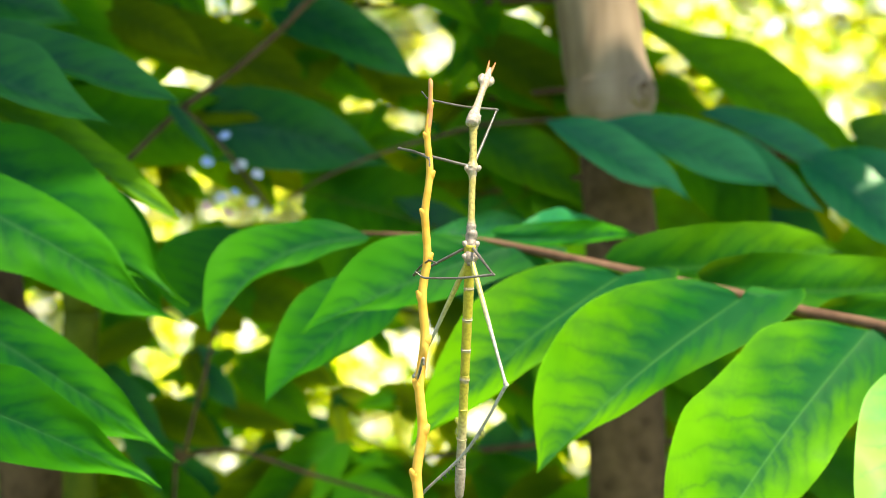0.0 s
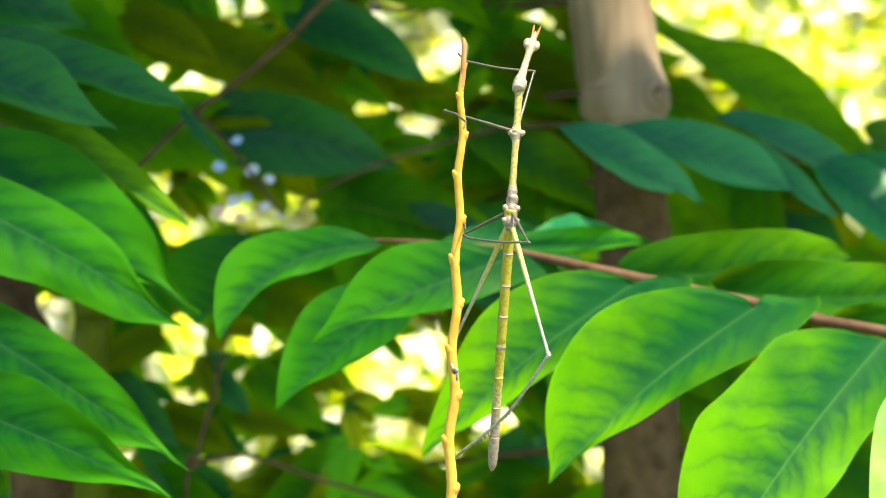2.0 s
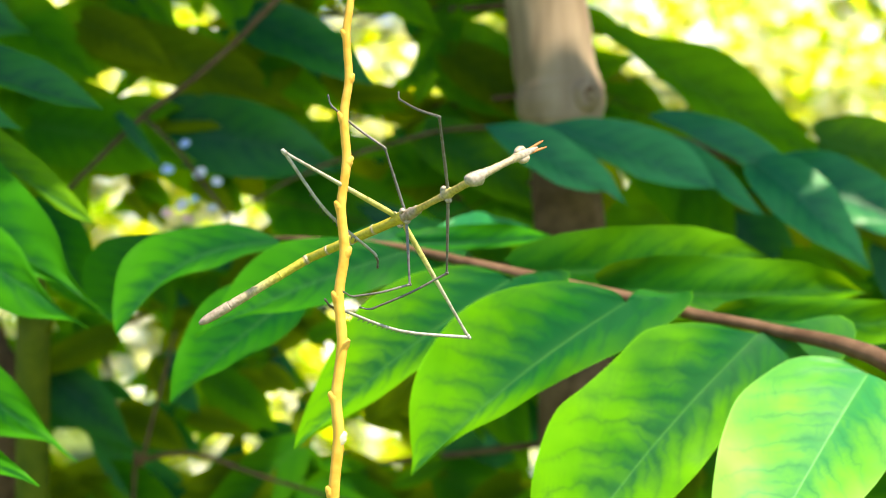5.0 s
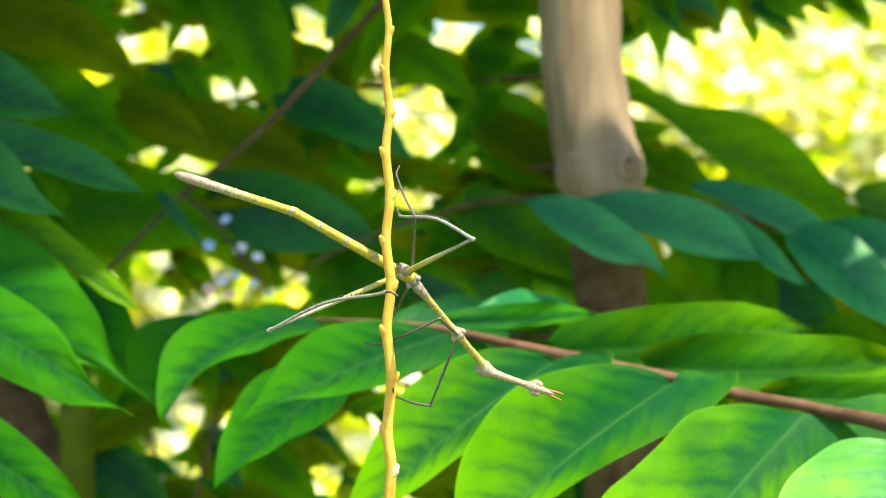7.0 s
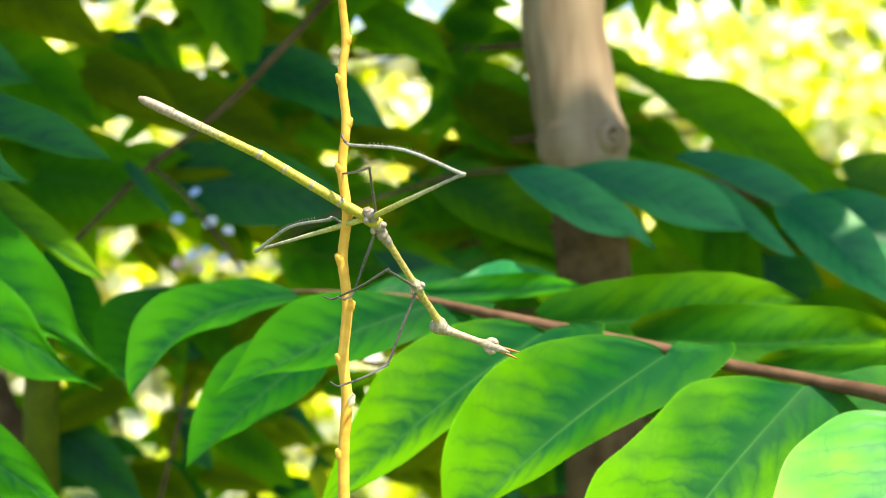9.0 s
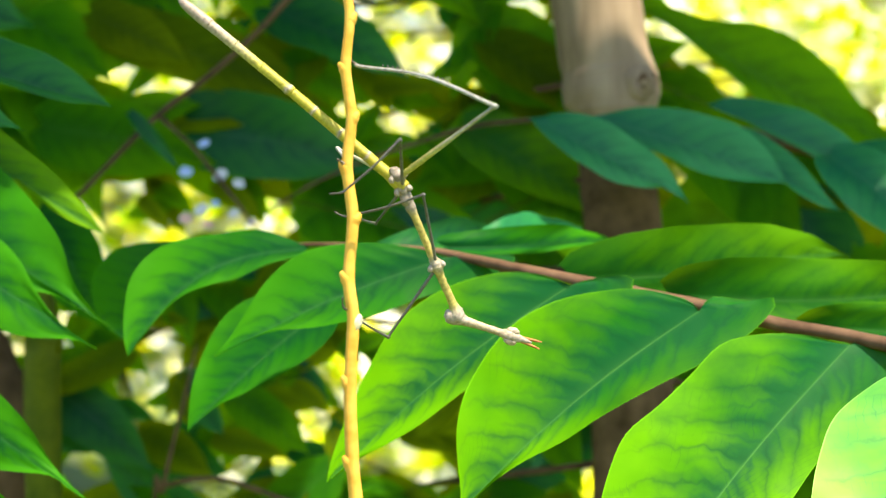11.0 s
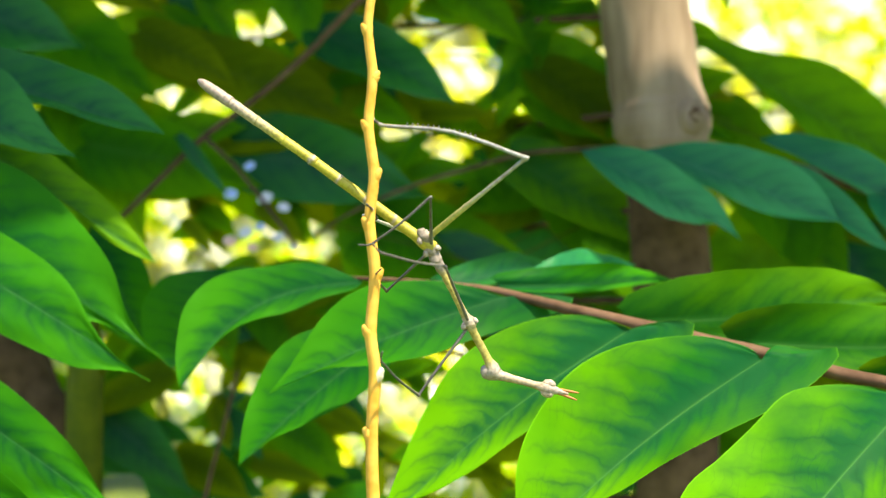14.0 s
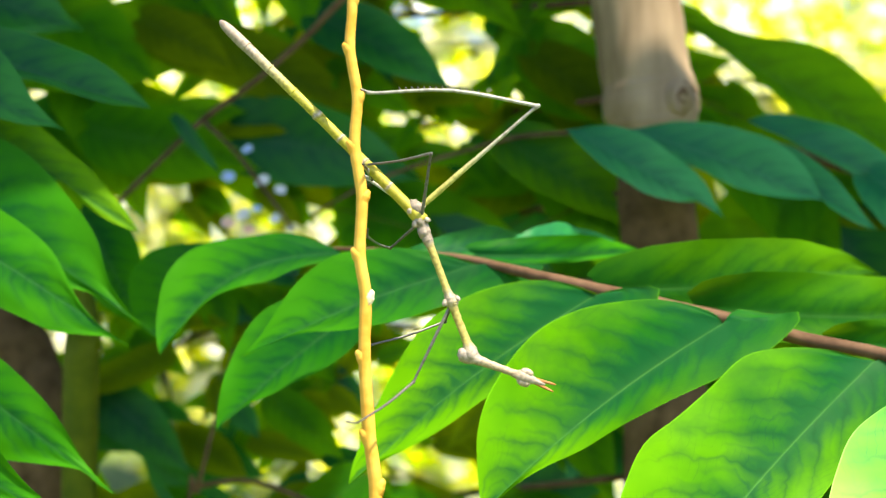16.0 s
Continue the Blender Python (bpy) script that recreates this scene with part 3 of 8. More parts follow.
cut_leaf(main_branch, (0.291, 0.485, 1.3025), (0.218, 0.410, 1.2125), ((0.03, -0.106), (0.20, -0.199), (0.39, -0.211), (0.62, -0.161), (0.83, -0.079)), ((0.00, 0.118), (0.07, 0.231), (0.19, 0.295), (0.33, 0.326), (0.47, 0.306), (0.61, 0.268), (0.76, 0.211), (0.89, 0.134), (0.96, 0.060)), 30, 0.05, leaf_glare)
cut_leaf(main_branch, (0.071, 0.585, 1.365), (-0.037, 0.560, 1.320), ((-0.11, -0.041), (-0.22, -0.103), (-0.24, -0.135), (-0.15, -0.151), (-0.00, -0.131), (0.16, -0.123), (0.36, -0.124), (0.55, -0.079), (0.74, -0.006), (0.87, 0.003)), ((0.09, 0.076), (0.22, 0.157), (0.36, 0.218), (0.48, 0.244), (0.60, 0.234), (0.71, 0.191), (0.81, 0.123), (0.90, 0.060)), 20, 0.03, leaf_half_shade, 0.02)
cut_leaf(main_branch, (0.010, 0.615, 1.343), (-0.057, 0.595, 1.283), ((0.03, -0.126), (0.20, -0.160), (0.40, -0.134), (0.61, -0.073), (0.77, -0.015), (0.91, 0.001)), ((0.06, 0.185), (0.22, 0.299), (0.40, 0.350), (0.57, 0.313), (0.72, 0.239), (0.88, 0.123)), 20, 0.03, leaf_half_shade, 0.02)
cut_leaf(main_branch, (-0.001, 0.630, 1.373), (-0.088, 0.605, 1.320), ((0.06, -0.013), (0.21, 0.028), (0.37, 0.052), (0.52, 0.095), (0.66, 0.114), (0.80, 0.082), (0.90, 0.046)), ((0.06, 0.101), (0.16, 0.210), (0.32, 0.291), (0.48, 0.370), (0.64, 0.395), (0.80, 0.324), (0.92, 0.181), (0.98, 0.069)), 18, 0.03, leaf_half_shade, 0.16)
cut_leaf(main_branch, (-0.066, 0.700, 1.374), (-0.108, 0.675, 1.328), ((0.10, -0.018), (0.32, -0.016), (0.62, -0.051), (0.86, -0.049)), ((0.04, 0.226), (0.25, 0.442), (0.47, 0.576), (0.69, 0.581), (0.85, 0.479), (0.98, 0.282)), 15, 0.04, leaf_half_shade)
cut_leaf(left_branch, (-0.260, 0.605, 1.411), (-0.098, 0.585, 1.324), ((-0.04, -0.082), (0.07, -0.123), (0.22, -0.120), (0.36, -0.139), (0.49, -0.143), (0.61, -0.131), (0.70, -0.102), (0.79, -0.048), (0.87, -0.015), (0.94, -0.004)), ((0.03, 0.084), (0.15, 0.135), (0.31, 0.145), (0.46, 0.123), (0.56, 0.093), (0.68, 0.082), (0.80, 0.069), (0.88, 0.034), (0.94, 0.008)), -18, 0.03, leaf_half_shade, -0.02)
cut_leaf(left_branch, (-0.270, 0.635, 1.448), (-0.099, 0.610, 1.335), ((-0.03, -0.082), (0.11, -0.093), (0.28, -0.119), (0.36, -0.157), (0.46, -0.176), (0.57, -0.166), (0.70, -0.133), (0.78, -0.101), (0.85, -0.050), (0.90, -0.024), (0.95, -0.008)), ((0.07, 0.089), (0.27, 0.105), (0.45, 0.095), (0.62, 0.073), (0.75, 0.056), (0.84, 0.013), (0.93, 0.005)), -18, 0.03, leaf_half_shade)
cut_leaf(left_branch, (-0.248, 0.585, 1.347), (-0.099, 0.565, 1.255), ((0.01, -0.068), (0.17, -0.112), (0.28, -0.122), (0.41, -0.131), (0.55, -0.125), (0.70, -0.100), (0.78, -0.075), (0.87, -0.030), (0.95, -0.006)), ((0.07, 0.096), (0.25, 0.135), (0.46, 0.143), (0.64, 0.113), (0.79, 0.044), (0.89, -0.003), (0.95, -0.000)), -4, 0.03, leaf_half_shade, -0.02)
cut_leaf(left_branch, (-0.234, 0.520, 1.303), (-0.099, 0.492, 1.250), ((-0.00, -0.097), (0.18, -0.150), (0.34, -0.168), (0.45, -0.184), (0.55, -0.160), (0.71, -0.117), (0.84, -0.055), (0.94, -0.021)), ((0.06, 0.092), (0.28, 0.144), (0.47, 0.115), (0.57, 0.095), (0.72, 0.058), (0.83, 0.020), (0.93, 0.002)), -2, 0.03, leaf_half_shade, -0.02)
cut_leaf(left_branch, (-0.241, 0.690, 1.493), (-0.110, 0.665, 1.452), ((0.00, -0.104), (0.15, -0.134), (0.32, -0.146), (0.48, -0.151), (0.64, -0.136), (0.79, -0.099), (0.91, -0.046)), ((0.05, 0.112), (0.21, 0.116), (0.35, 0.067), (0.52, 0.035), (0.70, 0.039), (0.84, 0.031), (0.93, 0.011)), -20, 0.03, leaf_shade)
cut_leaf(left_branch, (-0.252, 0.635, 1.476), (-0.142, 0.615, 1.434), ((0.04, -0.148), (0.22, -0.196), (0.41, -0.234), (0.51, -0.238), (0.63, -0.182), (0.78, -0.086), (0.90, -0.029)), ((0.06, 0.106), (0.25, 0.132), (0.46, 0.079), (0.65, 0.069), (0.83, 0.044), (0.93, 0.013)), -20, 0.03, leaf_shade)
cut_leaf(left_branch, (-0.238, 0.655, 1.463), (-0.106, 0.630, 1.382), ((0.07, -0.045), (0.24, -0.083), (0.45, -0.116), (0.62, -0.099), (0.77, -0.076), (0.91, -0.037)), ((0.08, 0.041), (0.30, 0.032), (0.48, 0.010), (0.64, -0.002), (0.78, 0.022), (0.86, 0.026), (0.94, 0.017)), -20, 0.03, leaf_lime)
cut_leaf(back_branch, (0.224, 0.790, 1.442), (0.294, 0.760, 1.395), ((0.04, -0.127), (0.24, -0.207), (0.50, -0.178), (0.73, -0.103), (0.89, -0.036)), ((0.10, 0.049), (0.34, 0.046), (0.54, 0.018), (0.71, 0.064), (0.89, 0.043)), -22, 0.05, leaf_sky_teal)
cut_leaf(back_branch, (0.227, 0.820, 1.467), (0.334, 0.800, 1.414), ((0.09, -0.086), (0.27, -0.147), (0.47, -0.165), (0.69, -0.129), (0.88, -0.058)), ((0.13, 0.017), (0.31, 0.030), (0.51, 0.038), (0.69, 0.061), (0.87, 0.053)), -22, 0.05, leaf_sky_teal)
leaf(main_branch, (0.134, 0.592, 1.353), (0.281, 0.675, 1.365), 0.023, 0.013, -6, 0.14, leaf_green)
leaf(main_branch, (0.179, 0.580, 1.344), (0.337, 0.665, 1.343), 0.021, 0.014, -6, 0.12, leaf_green)
leaf(main_branch, (0.237, 0.562, 1.328), (0.382, 0.638, 1.327), 0.014, 0.012, -6, 0.12, leaf_green)
leaf(main_branch, (0.070, 0.608, 1.371), (0.165, 0.690, 1.374), 0.010, 0.004, -10, 0.1, leaf_half_shade)
leaf(main_branch, (0.085, 0.640, 1.371), (0.141, 0.700, 1.384), 0.012, 0.006, -30, 0.1, leaf_sky_teal)
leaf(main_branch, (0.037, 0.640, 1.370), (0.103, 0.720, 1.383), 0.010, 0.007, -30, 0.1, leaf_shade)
leaf(left_branch, (-0.172, 0.740, 1.402), (-0.128, 0.730, 1.332), 0.020, 0.020, -10, 0.06, leaf_half_shade)
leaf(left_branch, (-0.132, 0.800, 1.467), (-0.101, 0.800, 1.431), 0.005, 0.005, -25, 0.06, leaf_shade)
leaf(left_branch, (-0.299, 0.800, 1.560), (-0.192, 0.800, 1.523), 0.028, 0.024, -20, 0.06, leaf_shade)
leaf(back_branch, (0.296, 0.790, 1.429), (0.361, 0.760, 1.360), 0.023, 0.025, -28, 0.1, leaf_sky_teal)
leaf(back_branch, (0.319, 0.830, 1.429), (0.422, 0.800, 1.380), 0.026, 0.026, -28, 0.1, leaf_sky_teal)
leaf(back_branch, (0.360, 0.900, 1.458), (0.489, 0.900, 1.424), 0.028, 0.028, -25, 0.06, leaf_lime)
leaf(crown, (0.088, 0.940, 1.542), (0.158, 0.930, 1.472), 0.030, 0.028, -8, 0.06, leaf_screen)
leaf(crown, (0.072, 0.905, 1.466), (0.166, 0.880, 1.400), 0.026, 0.024, -24, 0.08, leaf_lime)
leaf(crown, (0.216, 0.930, 1.668), (0.220, 0.922, 1.566), 0.014, 0.015, 6, 0.06, leaf_screen)
leaf(crown, (-0.062, 0.920, 1.556), (0.036, 0.900, 1.500), 0.024, 0.022, -20, 0.06, leaf_shade)
leaf(crown, (-0.178, 0.930, 1.545), (-0.018, 0.920, 1.482), 0.026, 0.024, -20, 0.06, leaf_olive)

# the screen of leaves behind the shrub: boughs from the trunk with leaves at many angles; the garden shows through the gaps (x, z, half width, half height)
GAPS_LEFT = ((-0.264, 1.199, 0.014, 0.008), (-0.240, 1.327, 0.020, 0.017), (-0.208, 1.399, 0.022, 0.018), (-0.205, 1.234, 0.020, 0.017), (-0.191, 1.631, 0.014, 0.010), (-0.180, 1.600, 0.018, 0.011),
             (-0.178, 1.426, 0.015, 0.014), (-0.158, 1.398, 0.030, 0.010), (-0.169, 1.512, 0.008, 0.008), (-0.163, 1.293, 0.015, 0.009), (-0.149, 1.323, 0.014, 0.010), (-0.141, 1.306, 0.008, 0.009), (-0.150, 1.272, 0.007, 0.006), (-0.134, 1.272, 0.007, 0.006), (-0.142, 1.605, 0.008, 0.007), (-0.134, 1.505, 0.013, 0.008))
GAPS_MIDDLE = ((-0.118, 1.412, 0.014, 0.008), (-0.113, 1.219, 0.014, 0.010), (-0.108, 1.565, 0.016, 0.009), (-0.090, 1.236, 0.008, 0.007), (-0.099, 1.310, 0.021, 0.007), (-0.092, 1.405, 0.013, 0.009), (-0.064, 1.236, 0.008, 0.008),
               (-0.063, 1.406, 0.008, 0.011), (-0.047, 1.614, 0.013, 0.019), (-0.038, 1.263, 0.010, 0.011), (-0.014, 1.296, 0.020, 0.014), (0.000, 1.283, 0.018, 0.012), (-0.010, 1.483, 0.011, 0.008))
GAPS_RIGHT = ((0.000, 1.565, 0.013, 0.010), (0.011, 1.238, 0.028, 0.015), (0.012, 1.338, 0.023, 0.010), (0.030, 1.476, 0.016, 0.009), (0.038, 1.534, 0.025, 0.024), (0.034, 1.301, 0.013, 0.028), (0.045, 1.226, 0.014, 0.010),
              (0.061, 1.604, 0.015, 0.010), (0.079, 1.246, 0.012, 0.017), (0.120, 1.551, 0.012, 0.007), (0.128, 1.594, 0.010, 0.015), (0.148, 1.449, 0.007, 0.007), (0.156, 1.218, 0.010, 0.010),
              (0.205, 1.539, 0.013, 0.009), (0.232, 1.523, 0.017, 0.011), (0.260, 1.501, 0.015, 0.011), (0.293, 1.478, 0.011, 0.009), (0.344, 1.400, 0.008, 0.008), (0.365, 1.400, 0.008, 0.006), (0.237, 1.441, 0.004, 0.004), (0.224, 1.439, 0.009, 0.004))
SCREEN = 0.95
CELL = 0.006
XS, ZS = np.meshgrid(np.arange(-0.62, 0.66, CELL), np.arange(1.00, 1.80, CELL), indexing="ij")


def inside_blade(base, tip, half):
    """The cells of the screen that a blade covers."""
    ax, az = tip.x - base.x, tip.z - base.z
    size = math.hypot(ax, az)
    u = ((XS - base.x) * ax + (ZS - base.z) * az) / size ** 2
    v = np.abs((XS - base.x) * az - (ZS - base.z) * ax) / size
    return (u > -0.05) & (u < 1) & (v < half * np.interp(u, OVATE_POS, OVATE_WIDE))


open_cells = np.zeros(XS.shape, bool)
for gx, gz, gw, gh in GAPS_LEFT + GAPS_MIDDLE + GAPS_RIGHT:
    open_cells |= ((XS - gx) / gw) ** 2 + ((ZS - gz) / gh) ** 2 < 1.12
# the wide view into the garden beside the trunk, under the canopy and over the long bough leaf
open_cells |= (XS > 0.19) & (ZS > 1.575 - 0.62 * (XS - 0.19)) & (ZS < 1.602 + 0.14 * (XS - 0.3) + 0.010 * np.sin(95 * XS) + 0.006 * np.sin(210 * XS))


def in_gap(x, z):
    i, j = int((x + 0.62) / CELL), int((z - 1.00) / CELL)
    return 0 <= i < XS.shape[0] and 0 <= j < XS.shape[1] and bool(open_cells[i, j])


rng = random.Random(23)
boughs = []
for k in range(11):
    z0 = 1.10 + 0.062 * k
    for side in (-1, 1):
        if side > 0 and 1.40 < z0 < 1.72:
            continue
        start = Vector((0.172, 0.86, z0 + 0.02))
        ways = []
        for turn in range(14):
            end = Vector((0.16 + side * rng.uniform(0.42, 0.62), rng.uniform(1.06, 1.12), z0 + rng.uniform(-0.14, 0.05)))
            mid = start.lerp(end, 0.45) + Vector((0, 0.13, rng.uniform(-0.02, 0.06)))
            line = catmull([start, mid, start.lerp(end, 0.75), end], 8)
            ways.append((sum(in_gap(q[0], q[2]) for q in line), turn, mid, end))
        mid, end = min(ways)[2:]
        bm = tube(bmesh.new(), [(*start, 0.0026), (*mid, 0.0017), (*start.lerp(end, 0.75), 0.0013), (*end, 0.0009)], 7, 5, 0.1)
        boughs.append((part("branch", bm, bark_brown, tree), [Vector(q[:3]) for q in catmull([start, mid, start.lerp(end, 0.75), end], 6)], bmesh.new()))
covered = np.zeros(XS.shape, int)
for tries in range(1500):
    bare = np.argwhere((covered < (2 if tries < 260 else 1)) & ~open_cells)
    if len(bare) < 40:
        break
    i, j = bare[rng.randrange(len(bare))]
    for size in (0.165, 0.165, 0.14, 0.14, 0.115, 0.115, 0.09, 0.09, 0.09, 0.07, 0.07, 0.07, 0.05, 0.05, 0.05, 0.036, 0.036, 0.036):
        length = size * rng.uniform(0.85, 1.1)
        turn = radians(rng.gauss(-36, 20)) if rng.random() < 0.72 else radians(rng.gauss(216, 24))
        half = length * rng.uniform(0.18, 0.24)
        way = Vector((math.cos(turn), 0, math.sin(turn)))
        base = Vector((XS[i, j], SCREEN, ZS[i, j])) - way * (length * rng.uniform(0.2, 0.75)) + Vector((way.z, 0, -way.x)) * rng.uniform(-0.6, 0.6) * half
        tip = base + way * length
        cells = inside_blade(base, tip, half)
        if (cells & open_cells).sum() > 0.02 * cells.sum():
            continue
        covered += cells
        depth = rng.uniform(0.925, 0.985)
        b3, t3 = Vector((base.x, depth, base.z)), Vector((tip.x, depth - rng.uniform(0.0, 0.02), tip.z))
        bough = min(boughs, key=lambda g: min((b3 - q).length for q in g[1]))
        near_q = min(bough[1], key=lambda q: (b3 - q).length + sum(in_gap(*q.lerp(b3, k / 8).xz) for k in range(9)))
        tube(bough[2], [(*near_q, 0.0007), (*(near_q.lerp(b3, 0.5) + Vector((0, 0.006, 0.004))), 0.0006), (*b3, 0.0006)], 5, 3)
        mat = rng.choices((leaf_screen, leaf_olive, leaf_shade), (7, 5, 2))[0]
        leaf(bough[0], b3, t3, half, half * rng.uniform(0.85, 1.1), (-1 if way.x > 0 else 1) * rng.uniform(0, 26), 0.06, mat, 0.0, 0.0, 12, 6)
        break
for bough, _, bm in boughs:
    if len(bm.verts):
        tagged(part("petiole", bm, stem_green, bough), kind="stuff")
    else:
        bm.free()
rng = random.Random(11)
# limbs added out of view to carry the canopy
for k in range(7):
    w = 0.4 + k * 0.9
    end = Vector((0.15 + 1.05 * math.cos(w), 1.35 + 0.95 * math.sin(w), 0))
    end.z = 1.95 + 0.25 * (end.y + 0.26)
    mid = Vector((0.12, 0.88, 2.1)).lerp(end, 0.5) + Vector((rng.uniform(-0.1, 0.1), rng.uniform(-0.1, 0.1), 0.12))
    part("branch", tube(bmesh.new(), [(0.125, 0.872, 2.05 + 0.04 * k, 0.013), (*mid, 0.010), (*end, 0.004)], 8, 6, 0.1), bark_brown, tree)
# unseen canopy, added to keep the sun off the leaves behind the shrub
bm = bmesh.new()
for layer in range(4):
    for gx in range(34):
        for gy in range(17):
            x, y = -1.4 + 0.09 * gx + rng.uniform(-0.04, 0.04), 0.12 + 0.09 * gy + rng.uniform(-0.04, 0.04)
            far = math.hypot((x - 0.15) / 1.5, (y - 1.35) / 1.4) + 0.16 * noise.noise(Vector((x * 1.8, y * 1.8, 3.3)))
            if far > 1 or (layer == 3 and far > 0.8):
                continue
            p = Vector((x, y, 1.54 + 0.25 * (y + 0.26) + 0.26 * layer * (1.1 - far * far * 0.8) + rng.uniform(0, 0.17)))
            a = rng.uniform(0, 6.28)
            q = p + Vector((math.cos(a), math.sin(a), rng.uniform(-0.35, -0.1))) * rng.uniform(0.16, 0.21)
            shade = [c - SUN * ((c.z - 1.3) / SUN.z) for c in (p, (p + q) / 2, q)]
            high = [c - SUN * ((c.z - 1.57) / SUN.z) for c in (p, p.lerp(q, 0.3), p.lerp(q, 0.6), q)]
            # holes left for sun on front leaves, upper trunk and a right-hand leaf
            if (x > 0.75 and y > 2.2) or any(c.y < 0.668 for c in shade):
                continue
            if any(math.hypot(c.x - u, c.y - v) < r for c in high for u, v, r in ((0.193, 0.802, 0.045), (0.178, 0.818, 0.055), (0.155, 0.840, 0.055))):
                continue
            if any(math.hypot((c - SUN * ((c.z - 1.415) / SUN.z)).x - 0.365, (c - SUN * ((c.z - 1.415) / SUN.z)).y - 0.785) < 0.034 for c in (p, p.lerp(q, 0.33), p.lerp(q, 0.66), q)):
                continue
            blade(bm, p, q, 0.048, 0.048, rng.uniform(65, 110) * rng.choice((-1, 1)), 0.08, 0.0, 0.0, 6, 4)
tagged(part("foliage", bm, leaf_green, tree, "unseen canopy of large leaves overhead, added to cast shade"), kind="stuff")

# ---- twig ----
NODES = ((0, 0.0, 0.5), (57, 1.5, 0.68), (127, -3.8, 0.88), (217, 4.5, 1.05), (307, -3.8, 1.1), (410, 4.5, 1.15), (500, -4.5, 1.25), (602, 4.5, 1.3), (707, -5.2, 1.35), (812, 5.2, 1.4),
         (917, -5.2, 1.45), (1027, 5.2, 1.5), (1150, -5.2, 1.55), (1242, 3.0, 1.55), (1370, -5.2, 1.6), (1540, -3.0, 1.7), (1650, 5.2, 1.75), (1780, -4.5, 1.8), (1900, 3.8, 1.85), (2400, 0.0, 2.0), (4800, 8.0, 2.5), (7300, -6.0, 3.0), (9650, 0.0, 3.5))
UNIT = 0.000162
bm = tube(bmesh.new(), [(x * UNIT, 0, -s * UNIT, r * 0.001368) for s, x, r in NODES], 12, 7, 0.10)
twig = tagged(part("twig", bm, twig_mat), "upright yellow-orange twig with small knobbly nodes", "twig")
for k, (s, x, r) in enumerate(NODES[1:-4]):
    side = 1 if x > 0 else -1
    r *= 0.001416
    x *= UNIT
    z = -s * UNIT
    bm = tube(bmesh.new(), [(x, 0.0002, z - r * 1.3, r * 0.95), (x + side * r * 0.45, 0, z, r * 1.02), (x + side * r * 0.9, -0.0002, z + r * 0.5, r * 0.72), (x + side * r * 1.25, 0, z + r * 0.85, r * 0.3)], 8, 3, 0.15)
    part("bud", bm, bud_white if k == 12 else twig_mat, twig, "pale bud" if k == 12 else "")
part("tip", tube(bmesh.new(), [(-3.0 * UNIT, 0, -116 * UNIT, 0.00110), (-0.8 * UNIT, 0, -92 * UNIT, 0.00113), (1.5 * UNIT, 0, -57 * UNIT, 0.00106), (0.6 * UNIT, 0, -26 * UNIT, 0.00086), (0.2 * UNIT, 0, -6 * UNIT, 0.00091), (-1.0 * UNIT, 0, 2 * UNIT, 0.00077), (-3.0 * UNIT, 0, 5 * UNIT, 0.00036)], 9, 5, 0.22), twig_end, twig, "red-brown dried tip")

# ---- grasshopper ----
grasshopper = tagged(new("grasshopper"), "stick-like grasshopper, straw-yellow with grey joints, clinging to twig", "grasshopper")
grasshopper.scale = (1.2, 1.2, 1.2)


def lathe(name, rows, mat, parent, sides=12, rough=0.06, label="", squash=1.0):
    """A body piece along +z: rows of (z, x shift, radius) in millimetres."""
    return part(name, tube(bmesh.new(), [(x * 0.001, 0, z * 0.001, r * 0.001) for z, x, r in rows], sides, 4, rough, squash), mat, parent, label)


thorax = lathe("thorax", ((-5.6, 0, 1.2), (-4.4, 0.2, 1.7), (-2.6, -0.2, 2.25), (-0.8, 0.1, 1.9), (1.0, 0.2, 2.2), (2.8, -0.1, 1.8), (4.6, 0.2, 2.0), (6.2, -0.1, 1.6), (7.6, 0.1, 1.65), (9.0, 0, 1.25), (15, 0, 1.1), (21.5, 0, 1.1),
                          (24.2, 0, 1.35), (25.8, -0.2, 2.0), (27.2, -0.1, 1.85), (28.6, 0, 1.3), (31, 0, 1.15), (37, 0, 1.2), (39.6, 0, 1.35), (41.4, -0.1, 2.0), (43.0, 0.1, 2.25), (44.4, 0, 2.0), (45.6, 0, 1.2)), thorax_mat, grasshopper, 16, 0.22, "straw-yellow thorax with grey knobbly joints")
for z, sx, sy in ((-2.6, 1, -0.5), (-2.6, -1, -0.5), (1.6, 1, -0.4), (1.6, -1, -0.4), (26.4, 1, -0.3), (26.4, -1, -0.3)):
    part("coxa", tube(bmesh.new(), [(sx * 0.0012, sy * 0.002, (z - 0.9) * 0.001, 0.0007), (sx * 0.0019, sy * 0.0024, z * 0.001, 0.00095), (sx * 0.0021, sy * 0.0024, (z + 0.8) * 0.001, 0.0007)], 8, 3, 0.2), joint_mat, thorax)
head = lathe("head", ((-4.6, 0, 0.9), (-3.6, -0.1, 1.9), (-1.8, 0.1, 2.15), (0.4, 0, 1.8), (3.0, 0, 1.4), (7, 0, 1.15), (11, 0, 1.08), (13.4, 0, 1.25), (15.0, 0, 1.8), (16.6, 0, 1.95), (18.2, 0, 1.4), (19.6, 0, 0.95), (21.0, 0, 0.7), (22.6, 0, 0.3)), head_mat, grasshopper, 14, 0.10, "long straw-coloured head")
